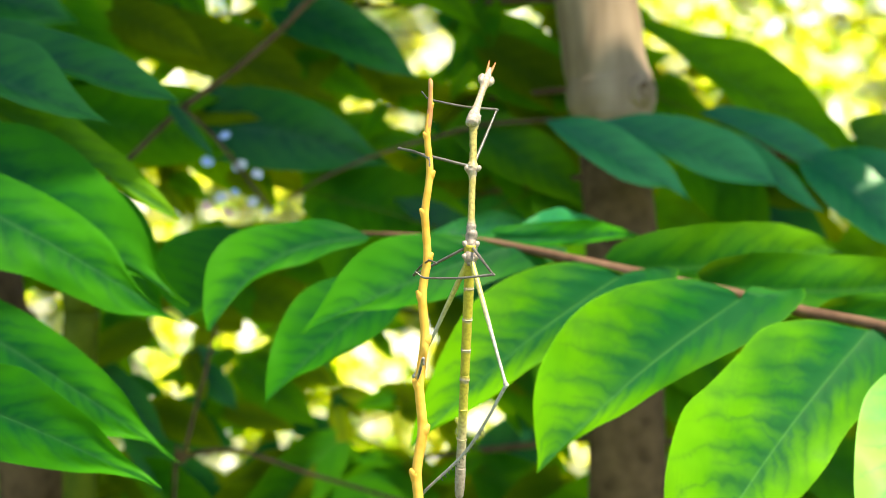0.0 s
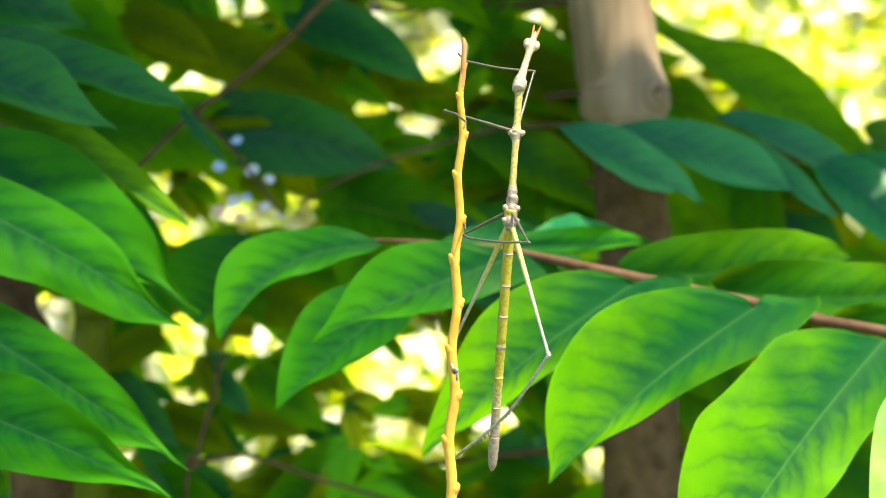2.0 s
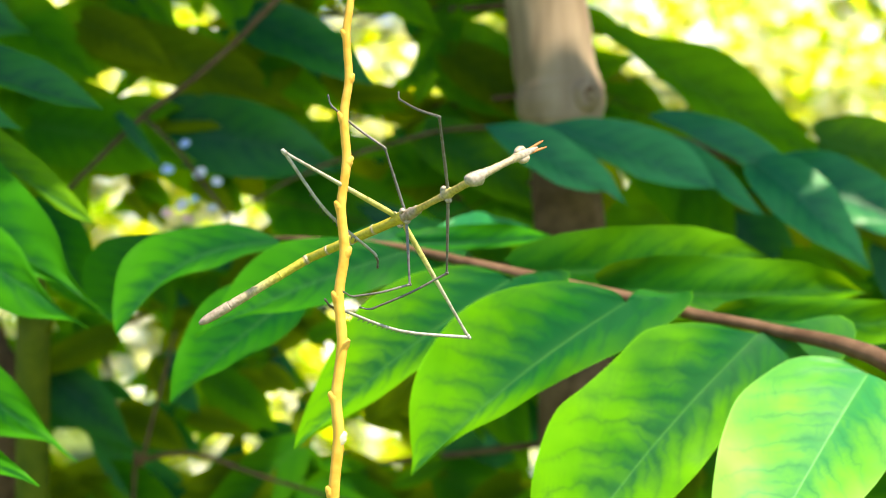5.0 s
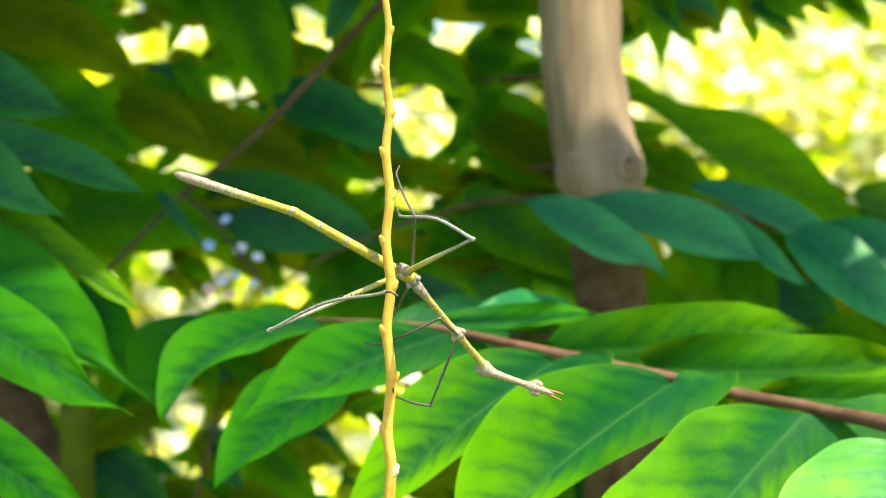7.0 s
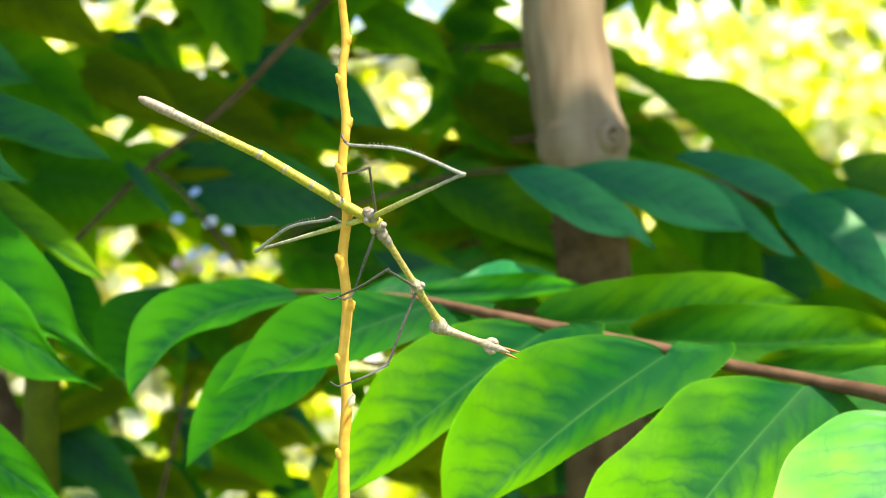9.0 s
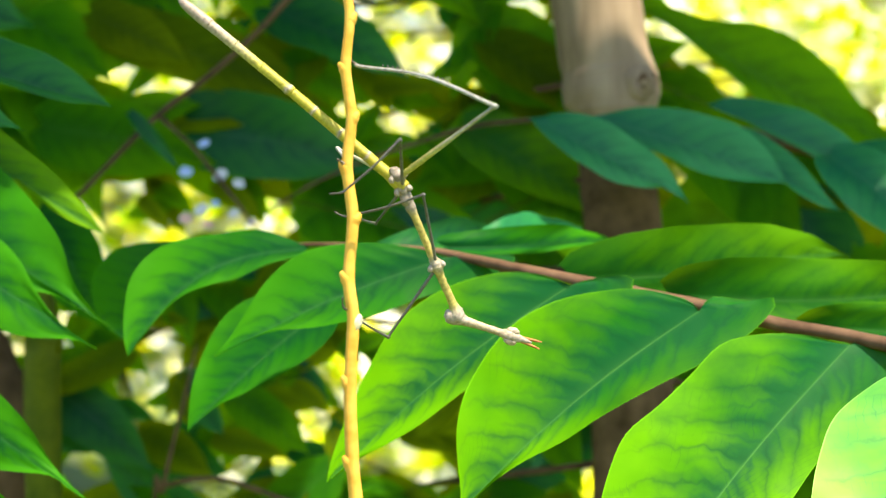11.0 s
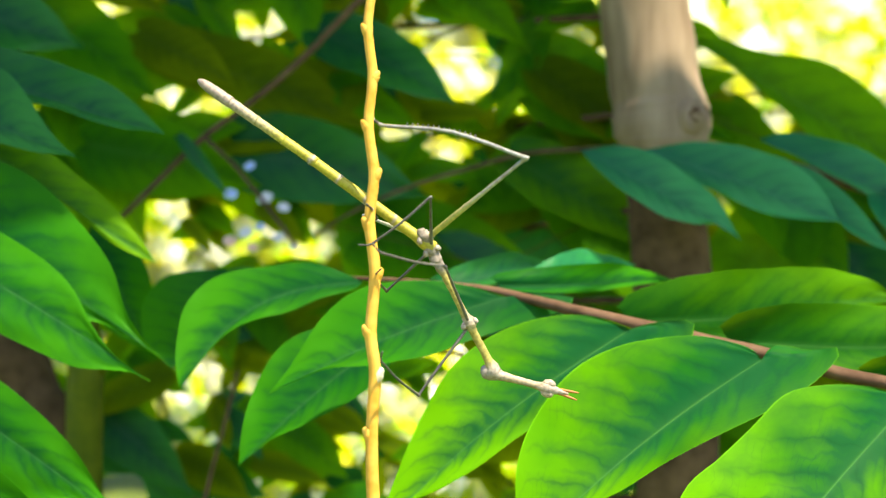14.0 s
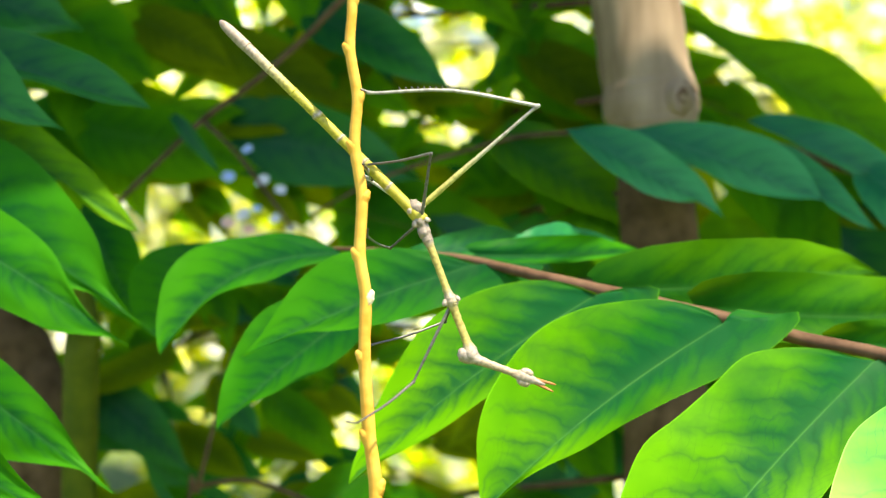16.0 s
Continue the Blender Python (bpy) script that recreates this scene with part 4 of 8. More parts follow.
for sx in (-1, 1):
    eye = tube(bmesh.new(), [(sx * 0.0008, -0.0002, 0.0146, 0.0004), (sx * 0.0013, -0.0003, 0.0152, 0.0011), (sx * 0.0015, -0.0003, 0.0164, 0.0013), (sx * 0.0013, -0.0003, 0.0175, 0.0011), (sx * 0.0008, -0.0002, 0.0179, 0.0003)], 10, 3)
    part("eye", eye, eye_mat, head, "rounded grey-brown eye")
    part("antenna", tube(bmesh.new(), [(sx * 0.0005, 0, 0.0188, 0.0005), (sx * 0.0007, 0, 0.0212, 0.00045), (sx * 0.0009, 0, 0.0234, 0.0004), (sx * 0.0011, 0, 0.0255, 0.00018)], 6, 3), antenna_mat, head, "short orange antenna")
abdomen = lathe("abdomen", ((-1.5, 0, 2.11), (2, 0, 2.11), (5, 0, 1.75), (12, 0, 1.68), (12.8, 0, 1.85), (13.6, 0, 1.68), (22, 0, 1.62), (23, 0, 1.80), (24, 0, 1.62), (32, 0, 1.57), (33, 0, 1.74), (34, 0, 1.57), (42.6, 0, 1.52)), abdomen_mat, grasshopper, 12, 0.04, "banded straw-yellow abdomen")
abdomen_tip = lathe("abdomen_tip", ((-0.8, 0, 1.52), (1, 0, 1.74), (2, 0, 1.54), (10, 0, 1.47), (11, 0, 1.63), (12, 0, 1.46), (20, 0, 1.47), (21, 0, 1.68), (22, 0, 1.54), (30, 0, 1.62), (31, 0, 1.75), (36, 0, 1.68), (39.5, 0, 1.47), (41, 0, 1.12), (42.2, 0, 0.50)), abdomen_tip_mat, grasshopper, 12, 0.05, "grey-pink end of the abdomen")
LEGS = {"F": ("fore", 0.0260, 0.0263, 0.45), "M": ("middle", 0.0224, 0.0221, 0.45), "H": ("hind", 0.0469, 0.0507, 0.60)}
legs = {}
for key in ("FA", "FB", "MA", "MB", "HA", "HB"):
    kind, upper, lower, r = LEGS[key[0]]
    a, b = upper * 1000, lower * 1000
    big = 1.55 if kind == "hind" else 1.15
    fm = hind_mat if kind == "hind" else leg_mat
    legs[key + "1"] = lathe(kind + "_femur", ((-0.6, 0, r * 1.5), (0.6, 0, r * 1.8), (1.8, 0, r * big), (a * 0.3, 0, r * big), (a * 0.65, 0, r * 1.0), (a * 0.94, 0, r * 0.85), (a * 0.985, 0, r * 1.35), (a + 0.3, 0, r * 0.9)), fm, grasshopper, 8, 0.08)
    tibia = lathe(kind + "_tibia", ((-0.5, 0, r * 0.8), (0.3, 0, r * 1.1), (1.4, 0, r * 0.95), (b * 0.5, {"HA": -0.05, "HB": 0.047}.get(key, -0.02) * b, r * 0.88), (b * 0.92, 0, r * 0.8), (b * 0.985, 0, r * 0.95)), shin_mat if kind == "hind" else leg_mat, grasshopper, 8, 0.06)
    legs[key + "2"] = tibia
    lathe("tarsus", ((b * 0.97, 0, r * 0.8), (b + 0.8, 0.5, r * 0.7), (b + 1.8, 1.3, r * 0.5), (b + 2.6, 1.9, r * 0.75), (b + 3.1, 2.5, r * 0.2)), leg_mat, tibia, 6, 0.1)
    if kind == "hind":
        bow = -0.05 if key == "HA" else 0.047
        side = -1 if key == "HA" else 1
        for n in range(14):
            along = 0.34 + 0.035 * n
            x, z = bow * b * max(0.0, 1 - (abs(along - 0.48) / 0.47) ** 1.6) * 0.001, b * along * 0.001
            part("spine", tube(bmesh.new(), [(x + side * 0.0002, 0, z, 0.00030), (x + side * 0.0011, 0, z + 0.0005, 0.00014)], 4, 1), leg_mat, tibia)


def motions():
    """The hand-held twig sways; the grasshopper climbs, turns over and feels its way down."""
    walk(twig, [
        (0, pose(0.0203, 0.3423, 1.4186, 2.2, 1.9, -2.9)),
        (0.5, pose(0.0275, 0.3445, 1.4143, 2.1, 2.2, -2.4)),
        (1, pose(0.0155, 0.3458, 1.4218, 2, 1.9, -2.5)),
        (1.5, pose(0.0118, 0.3343, 1.4228, 2.1, 0.9, -2.6)),
        (2, pose(0.0286, 0.3359, 1.4365, 2.2, 2, -2.3)),
        (2.5, pose(0.0116, 0.3505, 1.4385, 2.2, 1.3, -2.2)),
        (3, pose(0.0567, 0.3501, 1.4291, 2.6, 4.8, -1.5)),
        (3.5, pose(0.0579, 0.3386, 1.4499, 2, 2.7, -1.1)),
        (5.8, pose(0.0734, 0.3274, 1.5048, 3, 1.6, 2.8)),
        (6, pose(0.0803, 0.3352, 1.5161, 2.8, 1.7, 3.4)),
        (6.2, pose(0.0742, 0.3250, 1.5292, 3.1, 1.1, 3.3)),
        (6.5, pose(0.0706, 0.3200, 1.5219, 3.6, 1.4, 3.1)),
        (6.6, pose(0.0641, 0.3197, 1.5119, 3.7, 0.7, 2.9)),
        (7, pose(0.0609, 0.3279, 1.5093, 4.3, 0.6, 2.5)),
        (7.5, pose(0.0506, 0.3220, 1.5217, 4.8, 0.1, 1.9)),
        (8, pose(0.0494, 0.3262, 1.5216, 4.1, 0.6, 1.5)),
        (8.2, pose(0.0503, 0.3342, 1.5200, 4, 0.8, 1.3)),
        (10.3, pose(0.0407, 0.3646, 1.5314, 3.8, 0.3, 1.3)),
        (10.5, pose(0.0412, 0.3619, 1.5292, 3.4, 0.2, 1.3)),
        (10.7, pose(0.0459, 0.3653, 1.5353, 3.2, 0.7, 1.7)),
        (11, pose(0.0465, 0.3614, 1.5358, 2.7, 0.2, 2.2)),
        (11.5, pose(0.0471, 0.3724, 1.5356, 2.4, 0.4, 2.8)),
        (12, pose(0.0408, 0.3677, 1.5451, 2.4, 0.1, 2.9)),
        (12.5, pose(0.0364, 0.3656, 1.5453, 2.5, 0.3, 3)),
        (13, pose(0.0383, 0.3707, 1.5395, 2.5, -0.1, 3)),
        (13.5, pose(0.0255, 0.3634, 1.5380, 2.5, -0.5, 2.7)),
        (14, pose(0.0246, 0.3752, 1.5353, 2.8, -0.8, 2.7)),
        (14.5, pose(0.0291, 0.3568, 1.5342, 2.9, -0.2, 3.1)),
        (15, pose(0.0224, 0.3675, 1.5458, 3.6, -0.8, 3.2)),
        (15.2, pose(0.0253, 0.3549, 1.5462, 3.8, -0.2, 3.4)),
        (15.5, pose(0.0154, 0.3571, 1.5447, 4.1, -0.7, 3.6)),
        (16, pose(0.0334, 0.3604, 1.5439, 3.3, -3.2, 4.2))])
    walk(grasshopper, [
        (0, pose(0.0359, 0.3524, 1.3553, 2.2, 2.7, -2.8)), (0.25, pose(0.0389, 0.3535, 1.3530, 2.1, 3, -2.6)),
        (0.5, pose(0.0426, 0.3545, 1.3508, 2.1, 3.2, -2.3)), (0.75, pose(0.0367, 0.3552, 1.3541, 2.1, 3.3, -2.4)),
        (1, pose(0.0313, 0.3559, 1.3574, 2, 3.5, -2.5)), (1.25, pose(0.0294, 0.3501, 1.3575, 2.1, 3.6, -2.5)),
        (1.5, pose(0.0270, 0.3445, 1.3576, 2.2, 3.8, -2.5)), (1.75, pose(0.0370, 0.3451, 1.3652, 2.2, 3.9, -2.4)),
        (2, pose(0.0466, 0.3460, 1.3726, 2.2, 4.1, -2.3)), (2.25, pose(0.0361, 0.3541, 1.3582, 2.2, 14.2, -1.8)),
        (2.5, pose(0.0251, 0.3620, 1.3438, 2.4, 24.3, -1.2)), (2.75, pose(0.0432, 0.3624, 1.3336, 2.8, 31.8, -0.5)),
        (3, pose(0.0604, 0.3632, 1.3236, 3.3, 39.4, 0.4)), (3.25, pose(0.0655, 0.3565, 1.3327, 2.8, 35.7, 0.2)),
        (3.5, pose(0.0700, 0.3506, 1.3412, 2.3, 31.9, 0)), (3.83, pose(0.0668, 0.3512, 1.3427, 2.4, 34.7, 0.3)),
        (4.16, pose(0.0681, 0.3500, 1.3479, 2.5, 41.6, 1.3)), (4.49, pose(0.0723, 0.3484, 1.3552, 3.1, 51.2, 2.9)),
        (4.81, pose(0.0778, 0.3466, 1.3630, 4.6, 61.6, 5.3)), (5.14, pose(0.0830, 0.3448, 1.3704, 7.8, 71, 9.4)),
        (5.47, pose(0.0862, 0.3436, 1.3758, 13.6, 77.9, 15.9)), (5.8, pose(0.0862, 0.3431, 1.3779, 18.2, 80.4, 20.8)),
        (6, pose(0.0926, 0.3506, 1.3901, 48.4, 86.2, 51.7)), (6.2, pose(0.0836, 0.3409, 1.4012, 110.3, 86.7, 113.6)),
        (6.5, pose(0.0789, 0.3367, 1.3944, 157.4, 80.7, 160.6)), (6.6, pose(0.0738, 0.3370, 1.3839, 161.2, 78.4, 164.4)),
        (6.8, pose(0.0702, 0.3417, 1.3824, 168.8, 68.8, 172.2)), (7, pose(0.0665, 0.3464, 1.3814, 171.5, 59.1, 175.2)),
        (7.25, pose(0.0632, 0.3438, 1.3880, 170.5, 61.2, 173.9)), (7.5, pose(0.0590, 0.3413, 1.3945, 169.3, 63.2, 172.3)),
        (7.75, pose(0.0579, 0.3426, 1.3941, 170.2, 62.7, 173)), (8, pose(0.0567, 0.3441, 1.3937, 171.1, 62.2, 173.6)),
        (8.2, pose(0.0563, 0.3516, 1.3927, 171.6, 61.8, 173.8)), (8.55, pose(0.0566, 0.3535, 1.3918, 171.8, 61, 174.1)),
        (8.9, pose(0.0569, 0.3592, 1.3891, 172.4, 58.9, 174.7)), (9.25, pose(0.0572, 0.3668, 1.3858, 173, 56.3, 175.4)),
        (9.6, pose(0.0575, 0.3749, 1.3825, 173.5, 53.6, 176)), (9.95, pose(0.0580, 0.3812, 1.3800, 173.8, 51.6, 176.4)),
        (10.3, pose(0.0588, 0.3835, 1.3791, 173.9, 50.8, 176.5)), (10.5, pose(0.0594, 0.3799, 1.3766, 174.5, 51.1, 177)),
        (10.7, pose(0.0625, 0.3826, 1.3836, 175, 51.1, 177.8)), (11, pose(0.0626, 0.3779, 1.3817, 175.9, 48.5, 179.1)),
        (11.25, pose(0.0630, 0.3829, 1.3824, 176.1, 48.6, 179.6)), (11.5, pose(0.0644, 0.3881, 1.3830, 176.4, 48.6, -180)),
        (11.75, pose(0.0610, 0.3858, 1.3881, 176.3, 48.7, -179.9)), (12, pose(0.0578, 0.3835, 1.3933, 176.3, 48.7, -179.9)),
        (12.25, pose(0.0559, 0.3826, 1.3926, 176.2, 48.8, -179.9)), (12.5, pose(0.0537, 0.3816, 1.3920, 176.2, 48.9, -179.9)),
        (12.75, pose(0.0553, 0.3842, 1.3903, 176.2, 48.5, -179.8)), (13, pose(0.0573, 0.3868, 1.3880, 176.3, 48.1, -179.8)),
        (13.25, pose(0.0504, 0.3831, 1.3873, 176.2, 48.8, -180)), (13.5, pose(0.0435, 0.3794, 1.3868, 176.2, 49.6, 179.8)),
        (13.75, pose(0.0449, 0.3858, 1.3832, 175.7, 51.7, 179.4)), (14, pose(0.0458, 0.3922, 1.3794, 175.3, 53.9, 178.9)),
        (14.25, pose(0.0465, 0.3832, 1.3758, 175.4, 52.1, 179.3)), (14.5, pose(0.0471, 0.3742, 1.3728, 175.5, 50.4, 179.6)),
        (14.75, pose(0.0461, 0.3808, 1.3784, 174.9, 50.9, 179.2)), (15, pose(0.0449, 0.3874, 1.3850, 174.2, 51.4, 178.7)),
        (15.2, pose(0.0463, 0.3754, 1.3844, 173.8, 51.7, 178.6)), (15.5, pose(0.0374, 0.3787, 1.3825, 173.4, 51.4, 178.5)),
        (15.75, pose(0.0502, 0.3799, 1.3772, 174.4, 48.3, 179.8)), (16, pose(0.0620, 0.3810, 1.3716, 175.3, 45.3, -179))])
    walk(thorax, [
        (0, pose(0, 0, 0, -9.8, -0.9, 0)), (0.25, pose(0, 0, 0, -10.1, 0, 0)),
        (0.5, pose(0, 0, 0, -10.3, 1, 0)), (0.75, pose(0, 0, 0, -10.5, 0.7, 0)),
        (1, pose(0, 0, 0, -10.7, 0.4, 0)), (1.25, pose(0, 0, 0, -12.7, -0.1, 0)),
        (1.5, pose(0, 0, 0, -14.6, -0.6, 0)), (1.75, pose(0, 0, 0, -13.9, -0, 0)),
        (2, pose(0, 0, 0, -13.1, 0.6, 0)), (2.25, pose(0, 0, 0, -4.8, 0.9, 0)),
        (2.5, pose(0, 0, 0, 3.6, 1.2, -0)), (2.75, pose(0, 0, 0, 3.9, -0.4, 0)),
        (3, pose(0, 0, 0, 4.2, -2, 0)), (3.25, pose(0, 0, 0, -1.8, -7.8, 0)),
        (3.5, pose(0, 0, 0, -7.7, -13.7, 0)), (3.83, pose(0, 0, 0, -2.9, -13.1, 0)),
        (4.16, pose(0, 0, 0, 9.4, -11.7, 0)), (4.49, pose(0, 0, 0, 26.4, -9.6, -0)),
        (4.81, pose(0, 0, 0, 44.8, -6.5, 0)), (5.14, pose(0, 0, 0, 61.5, -1, 0)),
        (5.47, pose(0, 0, 0, 73.4, 9, -0)), (5.8, pose(0, 0, 0, -3.7, 78.3, -90)),
        (6, pose(0, 0, 0, 67.9, 22.5, 0)), (6.2, pose(0, 0, 0, 59.7, 21.5, 0)),
        (6.5, pose(0, 0, 0, 62.4, 30.8, 0)), (6.6, pose(0, 0, 0, 56.5, 30.7, 0)),
        (6.8, pose(0, 0, 0, 17.1, 24.6, 0)), (7, pose(0, 0, 0, -22.5, 21, -0)),
        (7.25, pose(0, 0, 0, -26.9, 22.8, 0)), (7.5, pose(0, 0, 0, -31.4, 24.9, 0)),
        (7.75, pose(0, 0, 0, -30.8, 25.2, 0)), (8, pose(0, 0, 0, -30.1, 25.5, 0)),
        (8.2, pose(0, 0, 0, -28.4, 26.9, 0)), (8.55, pose(0, 0, 0, -27.7, 27.1, 0)),
        (8.9, pose(0, 0, 0, -25.9, 27.5, 0)), (9.25, pose(0, 0, 0, -23.5, 28, 0)),
        (9.6, pose(0, 0, 0, -21.2, 28.4, 0)), (9.95, pose(0, 0, 0, -19.3, 28.8, 0)),
        (10.3, pose(0, 0, 0, -18.6, 28.9, 0)), (10.5, pose(0, 0, 0, -15.5, 30.6, 0)),
        (10.7, pose(0, 0, 0, -15.3, 30.1, 0)), (11, pose(0, 0, 0, -13.9, 26.2, -0)),
        (11.25, pose(0, 0, 0, -14.6, 27.2, -0)), (11.5, pose(0, 0, 0, -15.4, 28.2, -0)),
        (11.75, pose(0, 0, 0, -15.9, 28, -0)), (12, pose(0, 0, 0, -16.3, 27.8, 0)),
        (12.25, pose(0, 0, 0, -19.1, 27.7, 0)), (12.5, pose(0, 0, 0, -22, 27.6, 0)),
        (12.75, pose(0, 0, 0, -18, 27.3, -0)), (13, pose(0, 0, 0, -14.1, 27, 0)),
        (13.25, pose(0, 0, 0, -13.1, 26.8, 0)), (13.5, pose(0, 0, 0, -12.1, 26.7, 0)),
        (13.75, pose(0, 0, 0, -11.5, 26.7, 0)), (14, pose(0, 0, 0, -10.9, 26.7, 0)),
        (14.25, pose(0, 0, 0, -9, 24, -0)), (14.5, pose(0, 0, 0, -7, 21.4, 0)),
        (14.75, pose(0, 0, 0, -0.6, 22.5, 0)), (15, pose(0, 0, 0, 5.9, 23.5, 0)),
        (15.2, pose(0, 0, 0, -7, 26.4, -0)), (15.5, pose(0, 0, 0, -5, 26.1, 0)),
        (15.75, pose(0, 0, 0, -0.4, 25.1, 0)), (16, pose(0, 0, 0, 4.1, 24.1, 0))])
    walk(head, [
        (0, pose(-0.0007, 0.0075, 0.0434, -37.3, 16.2, 0)), (0.25, pose(0, 0.0077, 0.0434, -38.4, 12.9, 0)),
        (0.5, pose(0.0007, 0.0079, 0.0434, -39.3, 9.5, 0)), (0.75, pose(0.0005, 0.008, 0.0434, -38, 11.6, 0)),
        (1, pose(0.0003, 0.0082, 0.0433, -36.6, 13.7, -0)), (1.25, pose(-0.0001, 0.0097, 0.043, -36.8, 12.7, 0)),
        (1.5, pose(-0.0005, 0.0111, 0.0427, -37.1, 11.7, 0)), (1.75, pose(-0, 0.0106, 0.0428, -36.5, 13, 0)),
        (2, pose(0.0005, 0.01, 0.0429, -35.8, 14.2, 0)), (2.25, pose(0.0007, 0.0037, 0.0439, -29.9, 15.7, 0)),
        (2.5, pose(0.0009, -0.0027, 0.044, -24, 17.1, 0)), (2.75, pose(-0.0003, -0.003, 0.044, -24.3, 12.7, 0)),
        (3, pose(-0.0015, -0.0032, 0.044, -24.5, 8.4, 0)), (3.25, pose(-0.006, 0.0014, 0.0437, -15, 7.7, 0)),
        (3.5, pose(-0.0103, 0.0059, 0.0425, -5.5, 7.1, 0)), (3.83, pose(-0.01, 0.0023, 0.0429, -7.1, 6.3, 0)),
        (4.16, pose(-0.0089, -0.0072, 0.0426, -11.1, 4.2, -0)), (4.49, pose(-0.0066, -0.0196, 0.039, -16.6, 1.2, 0)),
        (4.81, pose(-0.0035, -0.031, 0.0311, -22.6, -2.2, 0)), (5.14, pose(-0.0004, -0.0388, 0.0211, -27.9, -5.7, -0)),
        (5.47, pose(0.002, -0.0423, 0.0125, -31.8, -8.4, 0)), (5.8, pose(0.0029, -0.0431, 0.0089, -33.3, -9.6, 0)),
        (6, pose(0.0063, -0.0409, 0.0153, -18.7, -9.2, 0)), (6.2, pose(0.0082, -0.0381, 0.0207, -22.8, -11, 0)),
        (6.5, pose(0.0105, -0.0391, 0.0176, -28.5, -10.9, 0)), (6.6, pose(0.0124, -0.0368, 0.0209, -29.2, -2.9, -0)),
        (6.8, pose(0.0175, -0.0129, 0.0383, -12.2, -7.1, 0)), (7, pose(0.0146, 0.0168, 0.0381, 4.9, -10.7, -0)),
        (7.25, pose(0.0153, 0.02, 0.0362, 4.3, -9.2, 0)), (7.5, pose(0.0158, 0.023, 0.0342, 3.7, -7.7, -0)),
        (7.75, pose(0.0161, 0.0226, 0.0343, 3.2, -8.1, 0)), (8, pose(0.0164, 0.0221, 0.0344, 2.8, -8.5, 0)),
        (8.2, pose(0.0176, 0.021, 0.0346, 2.7, -8.2, 0)), (8.55, pose(0.0178, 0.0205, 0.0348, 2.8, -8.9, 0)),
        (8.9, pose(0.0183, 0.0192, 0.0352, 3, -10.6, 0)), (9.25, pose(0.019, 0.0176, 0.0357, 3.3, -12.8, 0)),
        (9.6, pose(0.0196, 0.0159, 0.0362, 3.5, -15, 0)), (9.95, pose(0.02, 0.0146, 0.0365, 3.7, -16.7, 0)),
        (10.3, pose(0.0202, 0.0141, 0.0366, 3.8, -17.4, 0)), (10.5, pose(0.0216, 0.0118, 0.0366, 3.6, -23.1, 0)),
        (10.7, pose(0.0214, 0.0116, 0.0368, 3.5, -20.4, 0)), (11, pose(0.0189, 0.0106, 0.0384, -1.1, -22.2, 0)),
        (11.25, pose(0.0195, 0.0111, 0.038, 1, -21.7, 0)), (11.5, pose(0.0201, 0.0117, 0.0375, 3, -21.2, 0)),
        (11.75, pose(0.0199, 0.012, 0.0375, 2.7, -21.2, -0)), (12, pose(0.0197, 0.0124, 0.0374, 2.4, -21.1, 0)),
        (12.25, pose(0.0194, 0.0145, 0.0369, 2.4, -20.6, 0)), (12.5, pose(0.019, 0.0165, 0.0362, 2.5, -20, 0)),
        (12.75, pose(0.0192, 0.0136, 0.0373, 3.1, -20.8, -0)), (13, pose(0.0194, 0.0107, 0.0381, 3.7, -21.5, 0)),
        (13.25, pose(0.0194, 0.01, 0.0383, 3.6, -21, 0)), (13.5, pose(0.0194, 0.0092, 0.0385, 3.6, -20.5, 0)),
        (13.75, pose(0.0194, 0.0088, 0.0386, 4.3, -20.9, 0)), (14, pose(0.0194, 0.0084, 0.0387, 5.1, -21.3, 0)),
        (14.25, pose(0.0177, 0.0069, 0.0398, 5.6, -22.4, 0)), (14.5, pose(0.016, 0.0054, 0.0407, 6.2, -23.4, 0)),
        (14.75, pose(0.0169, 0.0004, 0.0408, 5.7, -24.8, 0)), (15, pose(0.0175, -0.0045, 0.0402, 5.3, -26.1, -0)),
        (15.2, pose(0.0195, 0.0053, 0.0392, 5, -25.7, 0)), (15.5, pose(0.0193, 0.0039, 0.0395, 3.9, -24, -0)),
        (15.75, pose(0.0187, 0.0003, 0.0399, 4.2, -24.6, -0)), (16, pose(0.018, -0.0032, 0.0402, 4.5, -25.1, -0))])
